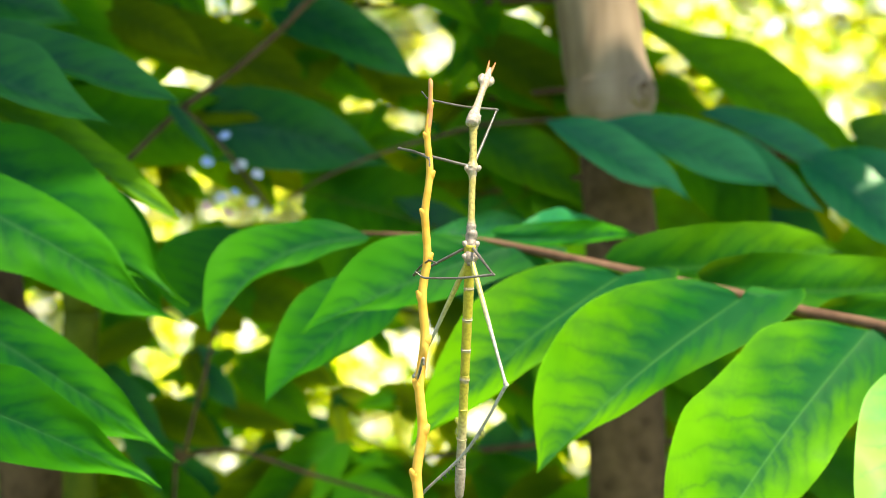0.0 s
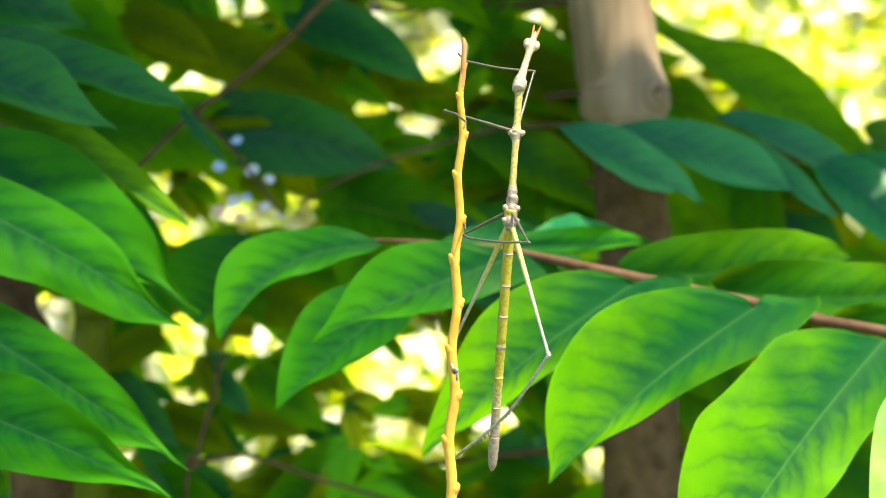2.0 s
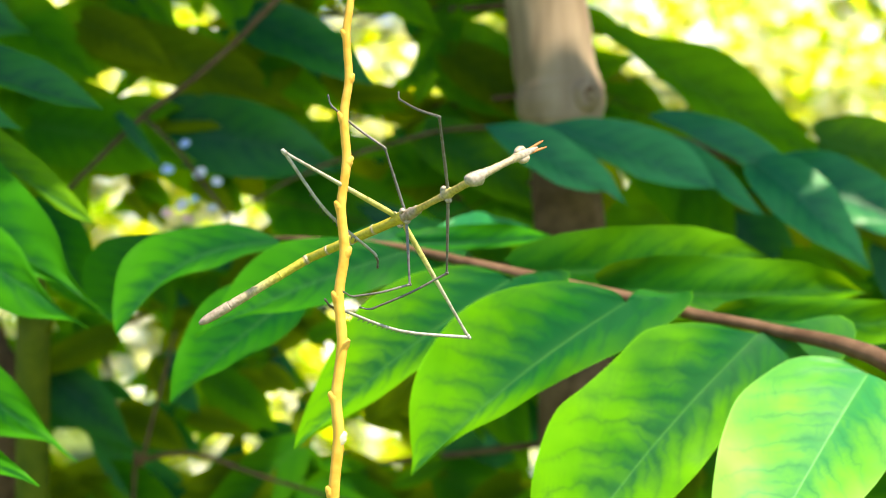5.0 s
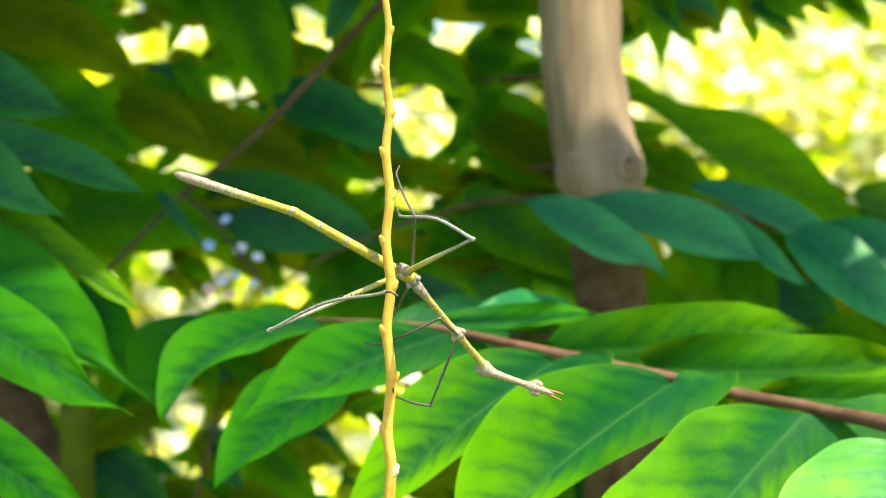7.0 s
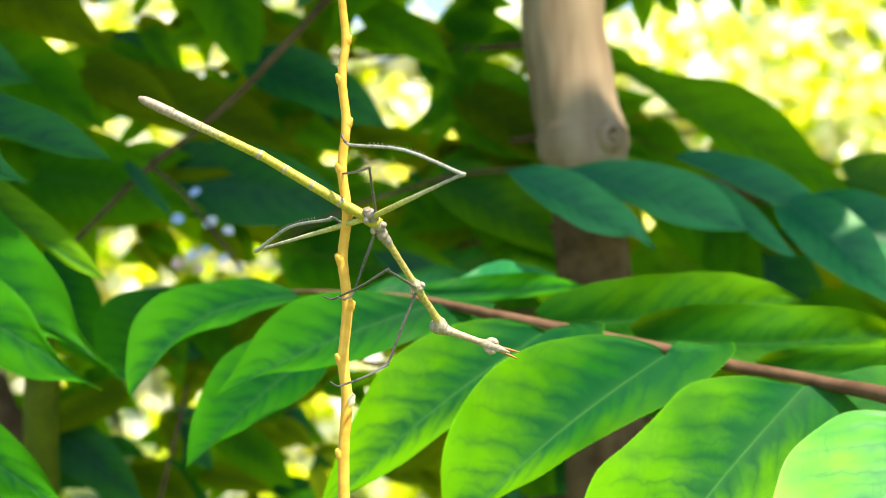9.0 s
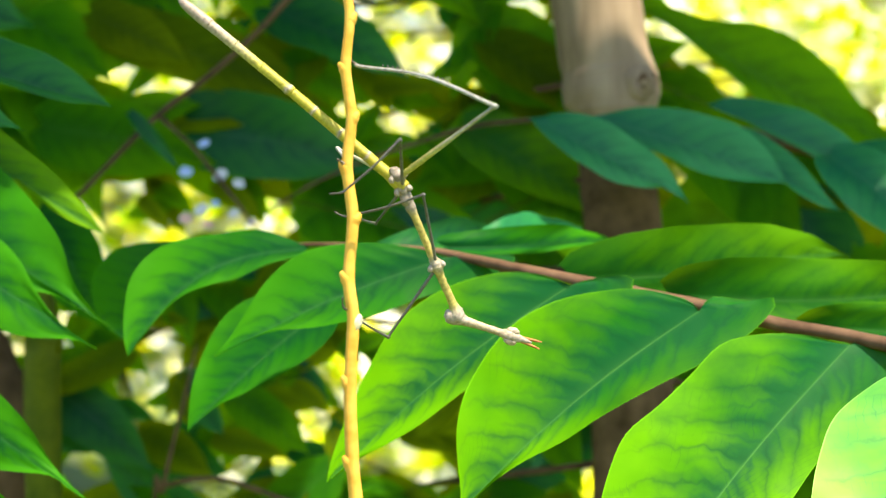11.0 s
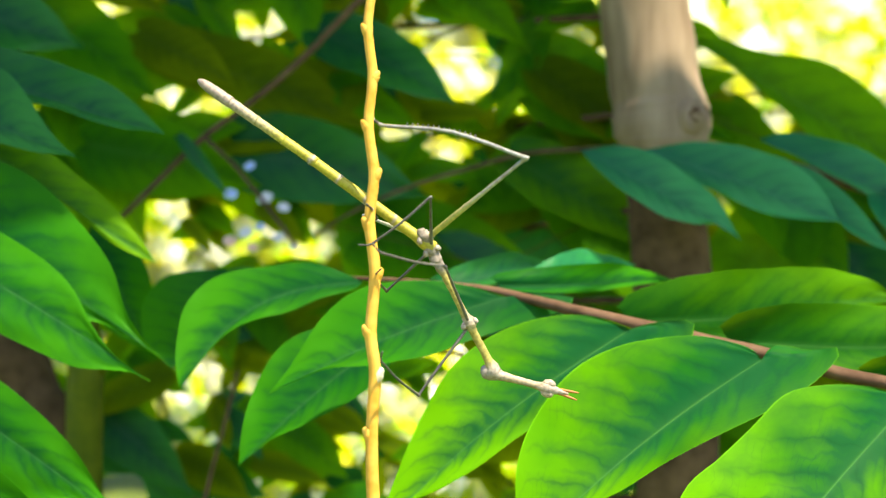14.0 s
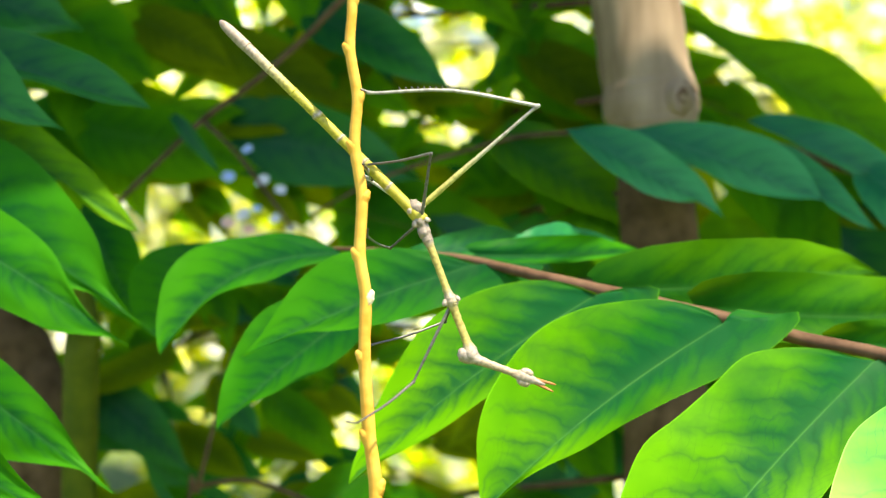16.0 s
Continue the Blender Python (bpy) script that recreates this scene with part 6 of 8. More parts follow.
    walk(legs["FB1"], [
        (0, pose(-0.0004, 0.0046, 0.0265, 21.5, -79.5, 0)), (0.25, pose(0, 0.0047, 0.0265, 20.5, -79.3, 0)),
        (0.5, pose(0.0004, 0.0048, 0.0265, 19.4, -79, -0)), (0.75, pose(0.0003, 0.0049, 0.0264, 22.3, -79, 0)),
        (1, pose(0.0002, 0.005, 0.0264, 25.1, -78.9, 0)), (1.25, pose(-0, 0.0059, 0.0262, 27.3, -79.1, 0)),
        (1.5, pose(-0.0003, 0.0068, 0.026, 29.6, -79.3, -0)), (1.75, pose(-0, 0.0064, 0.0261, 27.4, -79.4, 0)),
        (2, pose(0.0003, 0.0061, 0.0262, 25.2, -79.6, 0)), (2.25, pose(0.0004, 0.0022, 0.0268, 30.4, -73, 0)),
        (2.5, pose(0.0005, -0.0017, 0.0268, 35.3, -65.6, 0)), (2.75, pose(-0.0002, -0.0018, 0.0268, 32.1, -65.1, -0)),
        (3, pose(-0.0009, -0.002, 0.0268, 29, -64.5, 0)), (3.25, pose(-0.0036, 0.0008, 0.0266, 33.6, -53.6, 0)),
        (3.5, pose(-0.0063, 0.0036, 0.0259, 37.2, -41.6, -0)), (3.83, pose(-0.0061, 0.0014, 0.0262, 37.2, -44.2, 0)),
        (4.16, pose(-0.0054, -0.0044, 0.026, 36.7, -51, 0)), (4.49, pose(-0.004, -0.0119, 0.0238, 35.5, -60.1, -0)),
        (4.81, pose(-0.0022, -0.0189, 0.019, 33.5, -69.6, 0)), (5.14, pose(-0.0002, -0.0236, 0.0128, 31, -77.9, -0)),
        (5.47, pose(0.0012, -0.0258, 0.0076, 28.8, -83.7, -0)), (5.8, pose(0.0018, -0.0263, 0.0055, 27.9, -85.9, 0)),
        (6, pose(0.0039, -0.0249, 0.0093, -157.1, -84, -180)), (6.2, pose(0.005, -0.0232, 0.0126, -154.9, -79.7, 180)),
        (6.5, pose(0.0064, -0.0238, 0.0107, -162.2, -78.4, 180)), (6.6, pose(0.0076, -0.0224, 0.0128, -134.1, -51.9, 180)),
        (6.8, pose(0.0107, -0.0079, 0.0234, -121.1, -40.5, -180)), (7, pose(0.0089, 0.0103, 0.0232, -110.2, -17, 180)),
        (7.25, pose(0.0093, 0.0122, 0.0221, -105.1, 4.8, 180)), (7.5, pose(0.0097, 0.014, 0.0208, 171.7, 79.2, 90)),
        (7.75, pose(0.0098, 0.0138, 0.0209, 171.7, 78.9, 90)), (8, pose(0.01, 0.0135, 0.021, 171.7, 78.7, 90)),
        (8.2, pose(0.0107, 0.0128, 0.0211, 172.7, 78.7, 90)), (8.55, pose(0.0109, 0.0125, 0.0212, -105.1, 19.8, -180)),
        (8.9, pose(0.0112, 0.0117, 0.0215, -111.6, -1.6, -180)), (9.25, pose(0.0116, 0.0107, 0.0218, -122.1, -15, 180)),
        (9.6, pose(0.0119, 0.0097, 0.0221, -133.3, -22.2, 180)), (9.95, pose(0.0122, 0.0089, 0.0222, -142.1, -25.9, 180)),
        (10.3, pose(0.0123, 0.0086, 0.0223, -145.7, -27.2, 180)), (10.5, pose(0.0132, 0.0072, 0.0223, -150.4, -32.5, 180)),
        (10.7, pose(0.013, 0.0071, 0.0224, -146.3, -31.5, 180)), (11, pose(0.0115, 0.0065, 0.0234, -144.6, -39.2, -180)),
        (11.25, pose(0.0119, 0.0068, 0.0232, -146.5, -39.9, 180)), (11.5, pose(0.0123, 0.0071, 0.0229, -148.6, -40.6, 180)),
        (11.75, pose(0.0122, 0.0073, 0.0228, -150.5, -39.7, 180)), (12, pose(0.012, 0.0076, 0.0228, -152.5, -38.8, 180)),
        (12.25, pose(0.0118, 0.0088, 0.0225, -153.5, -38.2, -180)), (12.5, pose(0.0116, 0.0101, 0.0221, -154.4, -37.6, 180)),
        (12.75, pose(0.0117, 0.0083, 0.0227, -155.3, -38.2, 180)), (13, pose(0.0118, 0.0065, 0.0233, -156.1, -38.7, -180)),
        (13.25, pose(0.0118, 0.0061, 0.0234, -154.5, -39.5, 180)), (13.5, pose(0.0118, 0.0056, 0.0235, -152.9, -40.4, 180)),
        (13.75, pose(0.0119, 0.0054, 0.0236, 39.2, -150.0, -8.2)), (14, pose(0.0119, 0.0051, 0.0236, 48.7, -161.4, -13.2)),
        (14.125, pose(0.0114, 0.0047, 0.0239, 49.1, 170.6, -13.9)), (14.25, pose(0.0109, 0.0042, 0.0243, 49.1, 142.7, -14.7)),
        (14.375, pose(0.0103, 0.0038, 0.0246, 48.3, 114.7, -16.0)), (14.5, pose(0.0098, 0.0033, 0.0249, 64.8, 86.6, 0)),
        (14.75, pose(0.0103, 0.0003, 0.0249, 63.1, 89.5, -0)), (15, pose(0.0107, -0.0027, 0.0245, -118.6, 87.8, 180)),
        (15.2, pose(0.0119, 0.0033, 0.0239, -117.5, 86.6, 180)), (15.5, pose(0.0118, 0.0024, 0.0241, 63.4, 86.7, 0)),
        (15.75, pose(0.0114, 0.0002, 0.0244, 34.3, 75.7, -0)), (16, pose(0.011, -0.0019, 0.0245, 4.9, 70.8, 0))])
    walk(legs["FB2"], [
        (0, pose(-0.0241, -0.0049, 0.0309, -114, 67.7, 180)), (0.25, pose(-0.0239, -0.0044, 0.031, -113, 67.1, 180)),
        (0.5, pose(-0.0236, -0.0038, 0.0311, -112.1, 66.6, 180)), (0.75, pose(-0.0233, -0.0049, 0.0311, -111.7, 65.4, 180)),
        (1, pose(-0.0229, -0.006, 0.031, -111.3, 64.2, 180)), (1.25, pose(-0.0227, -0.006, 0.0306, -110.5, 63, 180)),
        (1.5, pose(-0.0225, -0.006, 0.0302, -109.7, 61.7, -180)), (1.75, pose(-0.0227, -0.0055, 0.0303, -108.9, 57.7, 180)),
        (2, pose(-0.0228, -0.0049, 0.0304, -108.2, 53.5, -180)), (2.25, pose(-0.021, -0.0109, 0.0334, 24, -63.7, 0)),
        (2.5, pose(-0.0188, -0.0167, 0.0356, -59.8, -57.4, 0)), (2.75, pose(-0.0201, -0.0156, 0.0361, -51.2, -63.6, 0)),
        (3, pose(-0.0214, -0.0145, 0.0366, -42.5, -67.9, 0)), (3.25, pose(-0.021, -0.0135, 0.0395, -37.9, -70.3, 0)),
        (3.5, pose(-0.02, -0.0121, 0.0414, -33.2, -72.4, 0)), (3.83, pose(-0.0205, -0.0143, 0.041, -35.7, -75, 0)),
        (4.16, pose(-0.0216, -0.0199, 0.0391, -41.9, -82.6, 0)), (4.49, pose(-0.0224, -0.027, 0.0343, 130.6, -84.6, 180)),
        (4.81, pose(-0.0225, -0.0333, 0.0265, 124.7, -66.1, 180)), (5.14, pose(-0.022, -0.037, 0.0175, 122.3, -45.4, 180)),
        (5.47, pose(-0.0214, -0.0383, 0.0101, 122.9, -29.6, -180)), (5.8, pose(-0.0211, -0.0384, 0.0071, 123.6, -23.7, 180)),
        (6, pose(-0.0199, -0.035, 0.0068, 130.1, -23.9, 180)), (6.2, pose(-0.0182, -0.0342, 0.0084, 137.4, -24.4, 180)),
        (6.5, pose(-0.0178, -0.0318, 0.0057, 144.6, -37.3, -180)), (6.6, pose(-0.0066, -0.0411, 0.0016, 147.8, -53.7, 180)),
        (6.8, pose(0.002, -0.0301, 0.0132, 133.9, 0.6, 180)), (7, pose(0.0063, -0.0141, 0.0146, 149, 53.8, -180)),
        (7.25, pose(0.0099, -0.0129, 0.0154, 146.8, 57.3, 180)), (7.5, pose(0.0134, -0.0112, 0.016, 144.8, 61, -180)),
        (7.75, pose(0.0136, -0.0115, 0.016, 142.7, 60.9, 180)), (8, pose(0.0138, -0.0117, 0.0159, 140.7, 60.8, 180)),
        (8.2, pose(0.014, -0.0125, 0.0161, 139.7, 60.7, 180)), (8.55, pose(0.0131, -0.0126, 0.0148, 139.7, 60.3, 180)),
        (8.9, pose(0.0109, -0.0124, 0.0119, 139.8, 59.4, 180)), (9.25, pose(0.008, -0.0113, 0.0085, 139.8, 58.2, 180)),
        (9.6, pose(0.0052, -0.0092, 0.0056, 139.9, 56.9, -180)), (9.95, pose(0.0033, -0.007, 0.0038, 140, 56, -180)),
        (10.3, pose(0.0025, -0.006, 0.0032, 140, 55.6, 180)), (10.5, pose(0.0011, -0.0056, 0.0033, -138.2, 57.7, 180)),
        (10.7, pose(0.0017, -0.0073, 0.004, 145, 56.4, 180)), (11, pose(-0.0019, -0.0086, 0.0071, 154.3, 55.3, 180)),
        (11.25, pose(-0.002, -0.0075, 0.0065, 153.1, 56.9, 180)), (11.5, pose(-0.0021, -0.0064, 0.006, 151.9, 58.5, 180)),
        (11.75, pose(-0.0023, -0.0054, 0.0054, -175.4, 62.4, 180)), (12, pose(-0.0024, -0.0044, 0.0049, -142.6, 66.8, 180)),
        (12.25, pose(-0.0025, -0.0028, 0.0042, -141.2, 68.9, -180)), (12.5, pose(-0.0027, -0.0011, 0.0036, -139.9, 71.1, 180)),
        (12.75, pose(-0.0028, -0.0025, 0.0042, -143.2, 70.2, 180)), (13, pose(-0.003, -0.004, 0.0047, -146.5, 69.3, 180)),
        (13.25, pose(-0.0031, -0.0051, 0.0053, -174.7, 67, -180)), (13.5, pose(-0.0032, -0.0062, 0.0059, 157, 64.8, 180)),
        (13.75, pose(-0.0005, -0.0095, 0.0061, 11.3, 131.4, -1.9)), (14, pose(0.0021, -0.0127, 0.0073, 38.8, 144.8, -14.3)),
        (14.125, pose(0.0093, -0.0151, 0.0071, 31.4, 136.8, -9.0)), (14.25, pose(0.0159, -0.0174, 0.0107, 24.0, 128.2, -4.5)),
        (14.375, pose(0.0201, -0.0192, 0.0173, 16.1, 119.4, -1.2)), (14.5, pose(0.0208, -0.0202, 0.0255, -173.6, 69.6, 180)),
        (14.75, pose(0.022, -0.0229, 0.025, -173.9, 69, 180)), (15, pose(0.0231, -0.0255, 0.0241, -174.1, 68.4, 180)),
        (15.2, pose(0.0239, -0.0198, 0.0232, 175.1, 68.6, -180)), (15.5, pose(0.0234, -0.0209, 0.0247, 171.2, 66.2, -180)),
        (15.75, pose(0.0322, -0.0144, 0.0297, -161.1, 70.9, 180)), (16, pose(0.0354, -0.0041, 0.033, -133.5, 77.7, 180))])
    walk(legs["MA1"], [
        (0, pose(-0, 0.0002, 0.0013, -120.4, 38.2, 180)), (0.25, pose(0, 0.0002, 0.0013, -120.1, 38.4, 180)),
        (0.5, pose(0, 0.0002, 0.0013, -119.7, 38.7, 180)), (0.75, pose(0, 0.0002, 0.0013, -120, 39.2, -180)),
        (1, pose(0, 0.0002, 0.0013, -120.3, 39.7, 180)), (1.25, pose(-0, 0.0003, 0.0013, -119.9, 37.4, 180)),
        (1.5, pose(-0, 0.0003, 0.0013, -119.6, 35.1, -180)), (1.75, pose(-0, 0.0003, 0.0013, -120, 30.9, -180)),
        (2, pose(0, 0.0003, 0.0013, -120.5, 26.9, 180)), (2.25, pose(0, 0.0001, 0.0013, 170.3, 84.4, 90)),
        (2.5, pose(0, -0.0001, 0.0013, 73.4, 16.8, -0)), (2.75, pose(-0, -0.0001, 0.0013, -116.3, 75.2, 180)),
        (3, pose(-0, -0.0001, 0.0013, -143.9, 54.6, 180)), (3.25, pose(-0.0002, 0, 0.0013, -143.1, 51.1, 180)),
        (3.5, pose(-0.0003, 0.0002, 0.0013, -142.4, 47.6, 180)), (3.83, pose(-0.0003, 0.0001, 0.0013, -144.3, 49.8, 180)),
        (4.16, pose(-0.0003, -0.0002, 0.0013, -149.3, 54.9, 180)), (4.49, pose(-0.0002, -0.0006, 0.0012, -156.4, 61.1, -180)),
        (4.81, pose(-0.0001, -0.0009, 0.0009, -164.4, 67.2, -180)), (5.14, pose(-0, -0.0012, 0.0006, -171.9, 72.4, -180)),
        (5.47, pose(0.0001, -0.0013, 0.0004, -177.4, 76, 180)), (5.8, pose(0.0001, -0.0013, 0.0003, -179.5, 77.4, -180)),
        (6, pose(0.0002, -0.0012, 0.0005, 179.7, 80.8, -180)), (6.2, pose(0.0002, -0.0011, 0.0006, 179.3, 81.5, 180)),
        (6.5, pose(0.0003, -0.0012, 0.0005, 1, 89.6, 0)), (6.6, pose(0.0004, -0.0011, 0.0006, -177.6, 86.1, 180)),
        (6.8, pose(0.0005, -0.0004, 0.0011, 153.9, 88.1, 180)), (7, pose(0.0004, 0.0005, 0.0011, -54.5, 88.6, 0)),
        (7.25, pose(0.0005, 0.0006, 0.0011, -26.2, 81.1, 0)), (7.5, pose(0.0005, 0.0007, 0.001, 2.3, 76.7, 0)),
        (7.75, pose(0.0005, 0.0007, 0.001, 0.4, 75.6, 0)), (8, pose(0.0005, 0.0007, 0.001, -1.4, 74.4, 0)),
        (8.2, pose(0.0005, 0.0006, 0.001, -8.9, 73.7, -0)), (8.55, pose(0.0005, 0.0006, 0.001, -9.9, 75.2, 0)),
        (8.9, pose(0.0005, 0.0006, 0.0011, -12.3, 78.8, 0)), (9.25, pose(0.0006, 0.0005, 0.0011, -15.5, 83.7, 0)),
        (9.6, pose(0.0006, 0.0005, 0.0011, -18.5, 88.7, 0)), (9.95, pose(0.0006, 0.0004, 0.0011, 159.2, 87.4, -180)),
        (10.3, pose(0.0006, 0.0004, 0.0011, 158.3, 85.7, -180)), (10.5, pose(0.0006, 0.0004, 0.0011, 154.8, 84.3, 180)),
        (10.7, pose(0.0006, 0.0003, 0.0011, 164, 85.5, -180)), (11, pose(0.0006, 0.0003, 0.0012, 125.7, 88.3, 180)),
        (11.25, pose(0.0006, 0.0003, 0.0011, 128.1, 87, 180)), (11.5, pose(0.0006, 0.0004, 0.0011, 130.6, 85.8, 180)),
        (11.75, pose(0.0006, 0.0004, 0.0011, 132.6, 84.2, 180)), (12, pose(0.0006, 0.0004, 0.0011, 134.6, 82.8, 180)),
        (12.25, pose(0.0006, 0.0004, 0.0011, 137.2, 82.2, 180)), (12.5, pose(0.0006, 0.0005, 0.0011, 139.7, 81.6, 180)),
        (12.75, pose(0.0006, 0.0004, 0.0011, 142.4, 84.5, 180)), (13, pose(0.0006, 0.0003, 0.0011, 145.1, 87.1, 180)),
        (13.25, pose(0.0006, 0.0003, 0.0012, 147.8, 88, -180)), (13.5, pose(0.0006, 0.0003, 0.0012, 150.6, 88.8, 180)),
        (13.75, pose(0.0006, 0.0003, 0.0012, 148.2, 83.9, 180)), (14, pose(0.0006, 0.0003, 0.0012, 146, 78.8, 180)),
        (14.25, pose(0.0005, 0.0002, 0.0012, 143.3, 77, 180)), (14.5, pose(0.0005, 0.0002, 0.0012, 140.6, 75.1, 180)),
        (14.75, pose(0.0005, 0, 0.0012, 148.5, 82, 180)), (15, pose(0.0005, -0.0001, 0.0012, 156.7, 87.8, 180)),
        (15.2, pose(0.0006, 0.0002, 0.0012, -16.3, 88.2, 0)), (15.5, pose(0.0006, 0.0001, 0.0012, 176.9, 88.1, 180)),
        (15.75, pose(0.0006, 0, 0.0012, 150.5, 86.7, 180)), (16, pose(0.0005, -0.0001, 0.0012, 124, 84.2, 180))])
    walk(legs["MA2"], [
        (0, pose(0.007, -0.0191, -0.0076, 164.2, -84.3, 180)), (0.25, pose(0.007, -0.0192, -0.0075, 162.2, -85, 180)),
        (0.5, pose(0.0069, -0.0192, -0.0074, 160.1, -85.8, 180)), (0.75, pose(0.0071, -0.0192, -0.0074, 158.8, -86.7, -180)),
        (1, pose(0.0072, -0.0191, -0.0074, 157.4, -87.6, 180)), (1.25, pose(0.0068, -0.0191, -0.0076, 153.9, -88.1, 180)),
        (1.5, pose(0.0063, -0.0191, -0.0078, 150.4, -88.6, 180)), (1.75, pose(0.0058, -0.0191, -0.0083, 148.2, -89.6, 180)),
        (2, pose(0.0052, -0.019, -0.0088, -34.1, -89.3, 0)), (2.25, pose(0.0038, -0.0219, -0.0008, -33.4, -83.6, 0)),
        (2.5, pose(0.0019, -0.0216, 0.0074, -32.4, -78, 0)), (2.75, pose(0.0096, -0.0202, -0.0012, 140.2, -81.3, 180)),
        (3, pose(0.0147, -0.0133, -0.0092, 137.2, -57.4, 180)), (3.25, pose(0.0138, -0.0134, -0.0099, 144.6, -63.2, 180)),
        (3.5, pose(0.0128, -0.0135, -0.0107, 152.2, -68.1, 180)), (3.83, pose(0.0136, -0.013, -0.0105, 156.9, -63.4, 180)),
        (4.16, pose(0.0155, -0.0117, -0.0098, 169.6, -52.7, 180)), (4.49, pose(0.0178, -0.0096, -0.0087, -172.6, -39.1, 180)),
        (4.81, pose(0.0198, -0.007, -0.0074, -153.8, -23, 180)), (5.14, pose(0.0211, -0.0043, -0.0061, -138.6, -3.1, 180)),
        (5.47, pose(0.0218, -0.0023, -0.005, -130.4, 17.2, 180)), (5.8, pose(0.022, -0.0015, -0.0046, -128.4, 26.6, 180)),
        (6, pose(0.0223, -0.0011, -0.0031, -118.7, 28.6, 180)), (6.2, pose(0.0224, -0.0009, -0.0027, -108.2, 22.9, 180)),
        (6.5, pose(0.0227, -0.0015, 0.0007, -114.1, 30.1, 180)), (6.6, pose(0.0227, -0.002, -0.0009, 172.7, 82.5, 90)),
        (6.8, pose(0.0206, 0.0095, 0.0005, -178, 82.9, 90)), (7, pose(0.0135, 0.0187, 0.0015, -168.7, 83.4, 90)),
        (7.25, pose(0.0203, 0.0105, 0.0042, 176.9, 87.9, 90)), (7.5, pose(0.0223, -0.0002, 0.0062, 72.3, 82, 0)),
        (7.75, pose(0.0222, 0.0005, 0.0066, 74, 80.7, 0)), (8, pose(0.0221, 0.0012, 0.007, 75.8, 79.1, 0)),
        (8.2, pose(0.0218, 0.0041, 0.0072, 75.4, 78.2, -0)), (8.55, pose(0.0219, 0.0045, 0.0067, -12.4, 87.9, -90)),
        (8.9, pose(0.022, 0.0054, 0.0053, 172.4, 89.8, 90)), (9.25, pose(0.022, 0.0065, 0.0035, 178.5, 86.9, 90)),
        (9.6, pose(0.0218, 0.0076, 0.0016, -175.3, 84, 90)), (9.95, pose(0.0215, 0.0084, 0.0001, -170.6, 81.8, 90)),
        (10.3, pose(0.0214, 0.0087, -0.0005, -104.5, -51.4, -180)), (10.5, pose(0.0208, 0.0099, -0.0009, -105.9, -47, -180)),
        (10.7, pose(0.0221, 0.0065, -0.0006, -106.2, -53.2, 180)), (11, pose(0.0136, 0.0185, 0.0008, -104.9, 18.4, 180)),
        (11.25, pose(0.0144, 0.018, 0.0004, 176.1, 76.9, 90)), (11.5, pose(0.0151, 0.0174, 0, 176.8, 77.9, 90)),
        (11.75, pose(0.0157, 0.0169, -0.0004, 177.5, 79.6, 90)), (12, pose(0.0162, 0.0163, -0.0009, 178.2, 81.2, 90)),
        (12.25, pose(0.0169, 0.0157, -0.0011, 179.2, 82.1, 90)), (12.5, pose(0.0175, 0.015, -0.0014, -179.7, 83.1, 90)),
        (12.75, pose(0.0182, 0.0141, -0.0006, -178.4, 82.4, 90)), (13, pose(0.0189, 0.0132, 0.0002, -177, 81.7, 90)),
        (13.25, pose(0.0195, 0.0122, 0.0005, -175, 81.8, 90)), (13.5, pose(0.0201, 0.0113, 0.0008, -173.1, 81.9, 90)),
        (13.75, pose(0.0195, 0.0121, -0.0009, -172.7, 79.3, 90)), (14, pose(0.0188, 0.0128, -0.0025, -105.3, -29.9, -180)),
        (14.25, pose(0.018, 0.0136, -0.0028, -107.6, -25.7, -180)), (14.5, pose(0.0172, 0.0144, -0.0032, -110, -22.5, -180)),
        (14.75, pose(0.0194, 0.0117, -0.0014, -111.7, -5.8, -180)), (15, pose(0.0211, 0.0087, 0.0004, -114.8, 7.7, 180)),
        (15.2, pose(0.0221, 0.0064, 0.0018, -117.4, 16.3, 180)), (15.5, pose(0.0229, 0.0013, 0.0005, -106.1, -14.2, 180)),
        (15.75, pose(0.02, 0.0111, 0.0001, -106.4, 1.7, -180)), (16, pose(0.013, 0.0185, -0.0001, -107.9, 15.9, 180))])
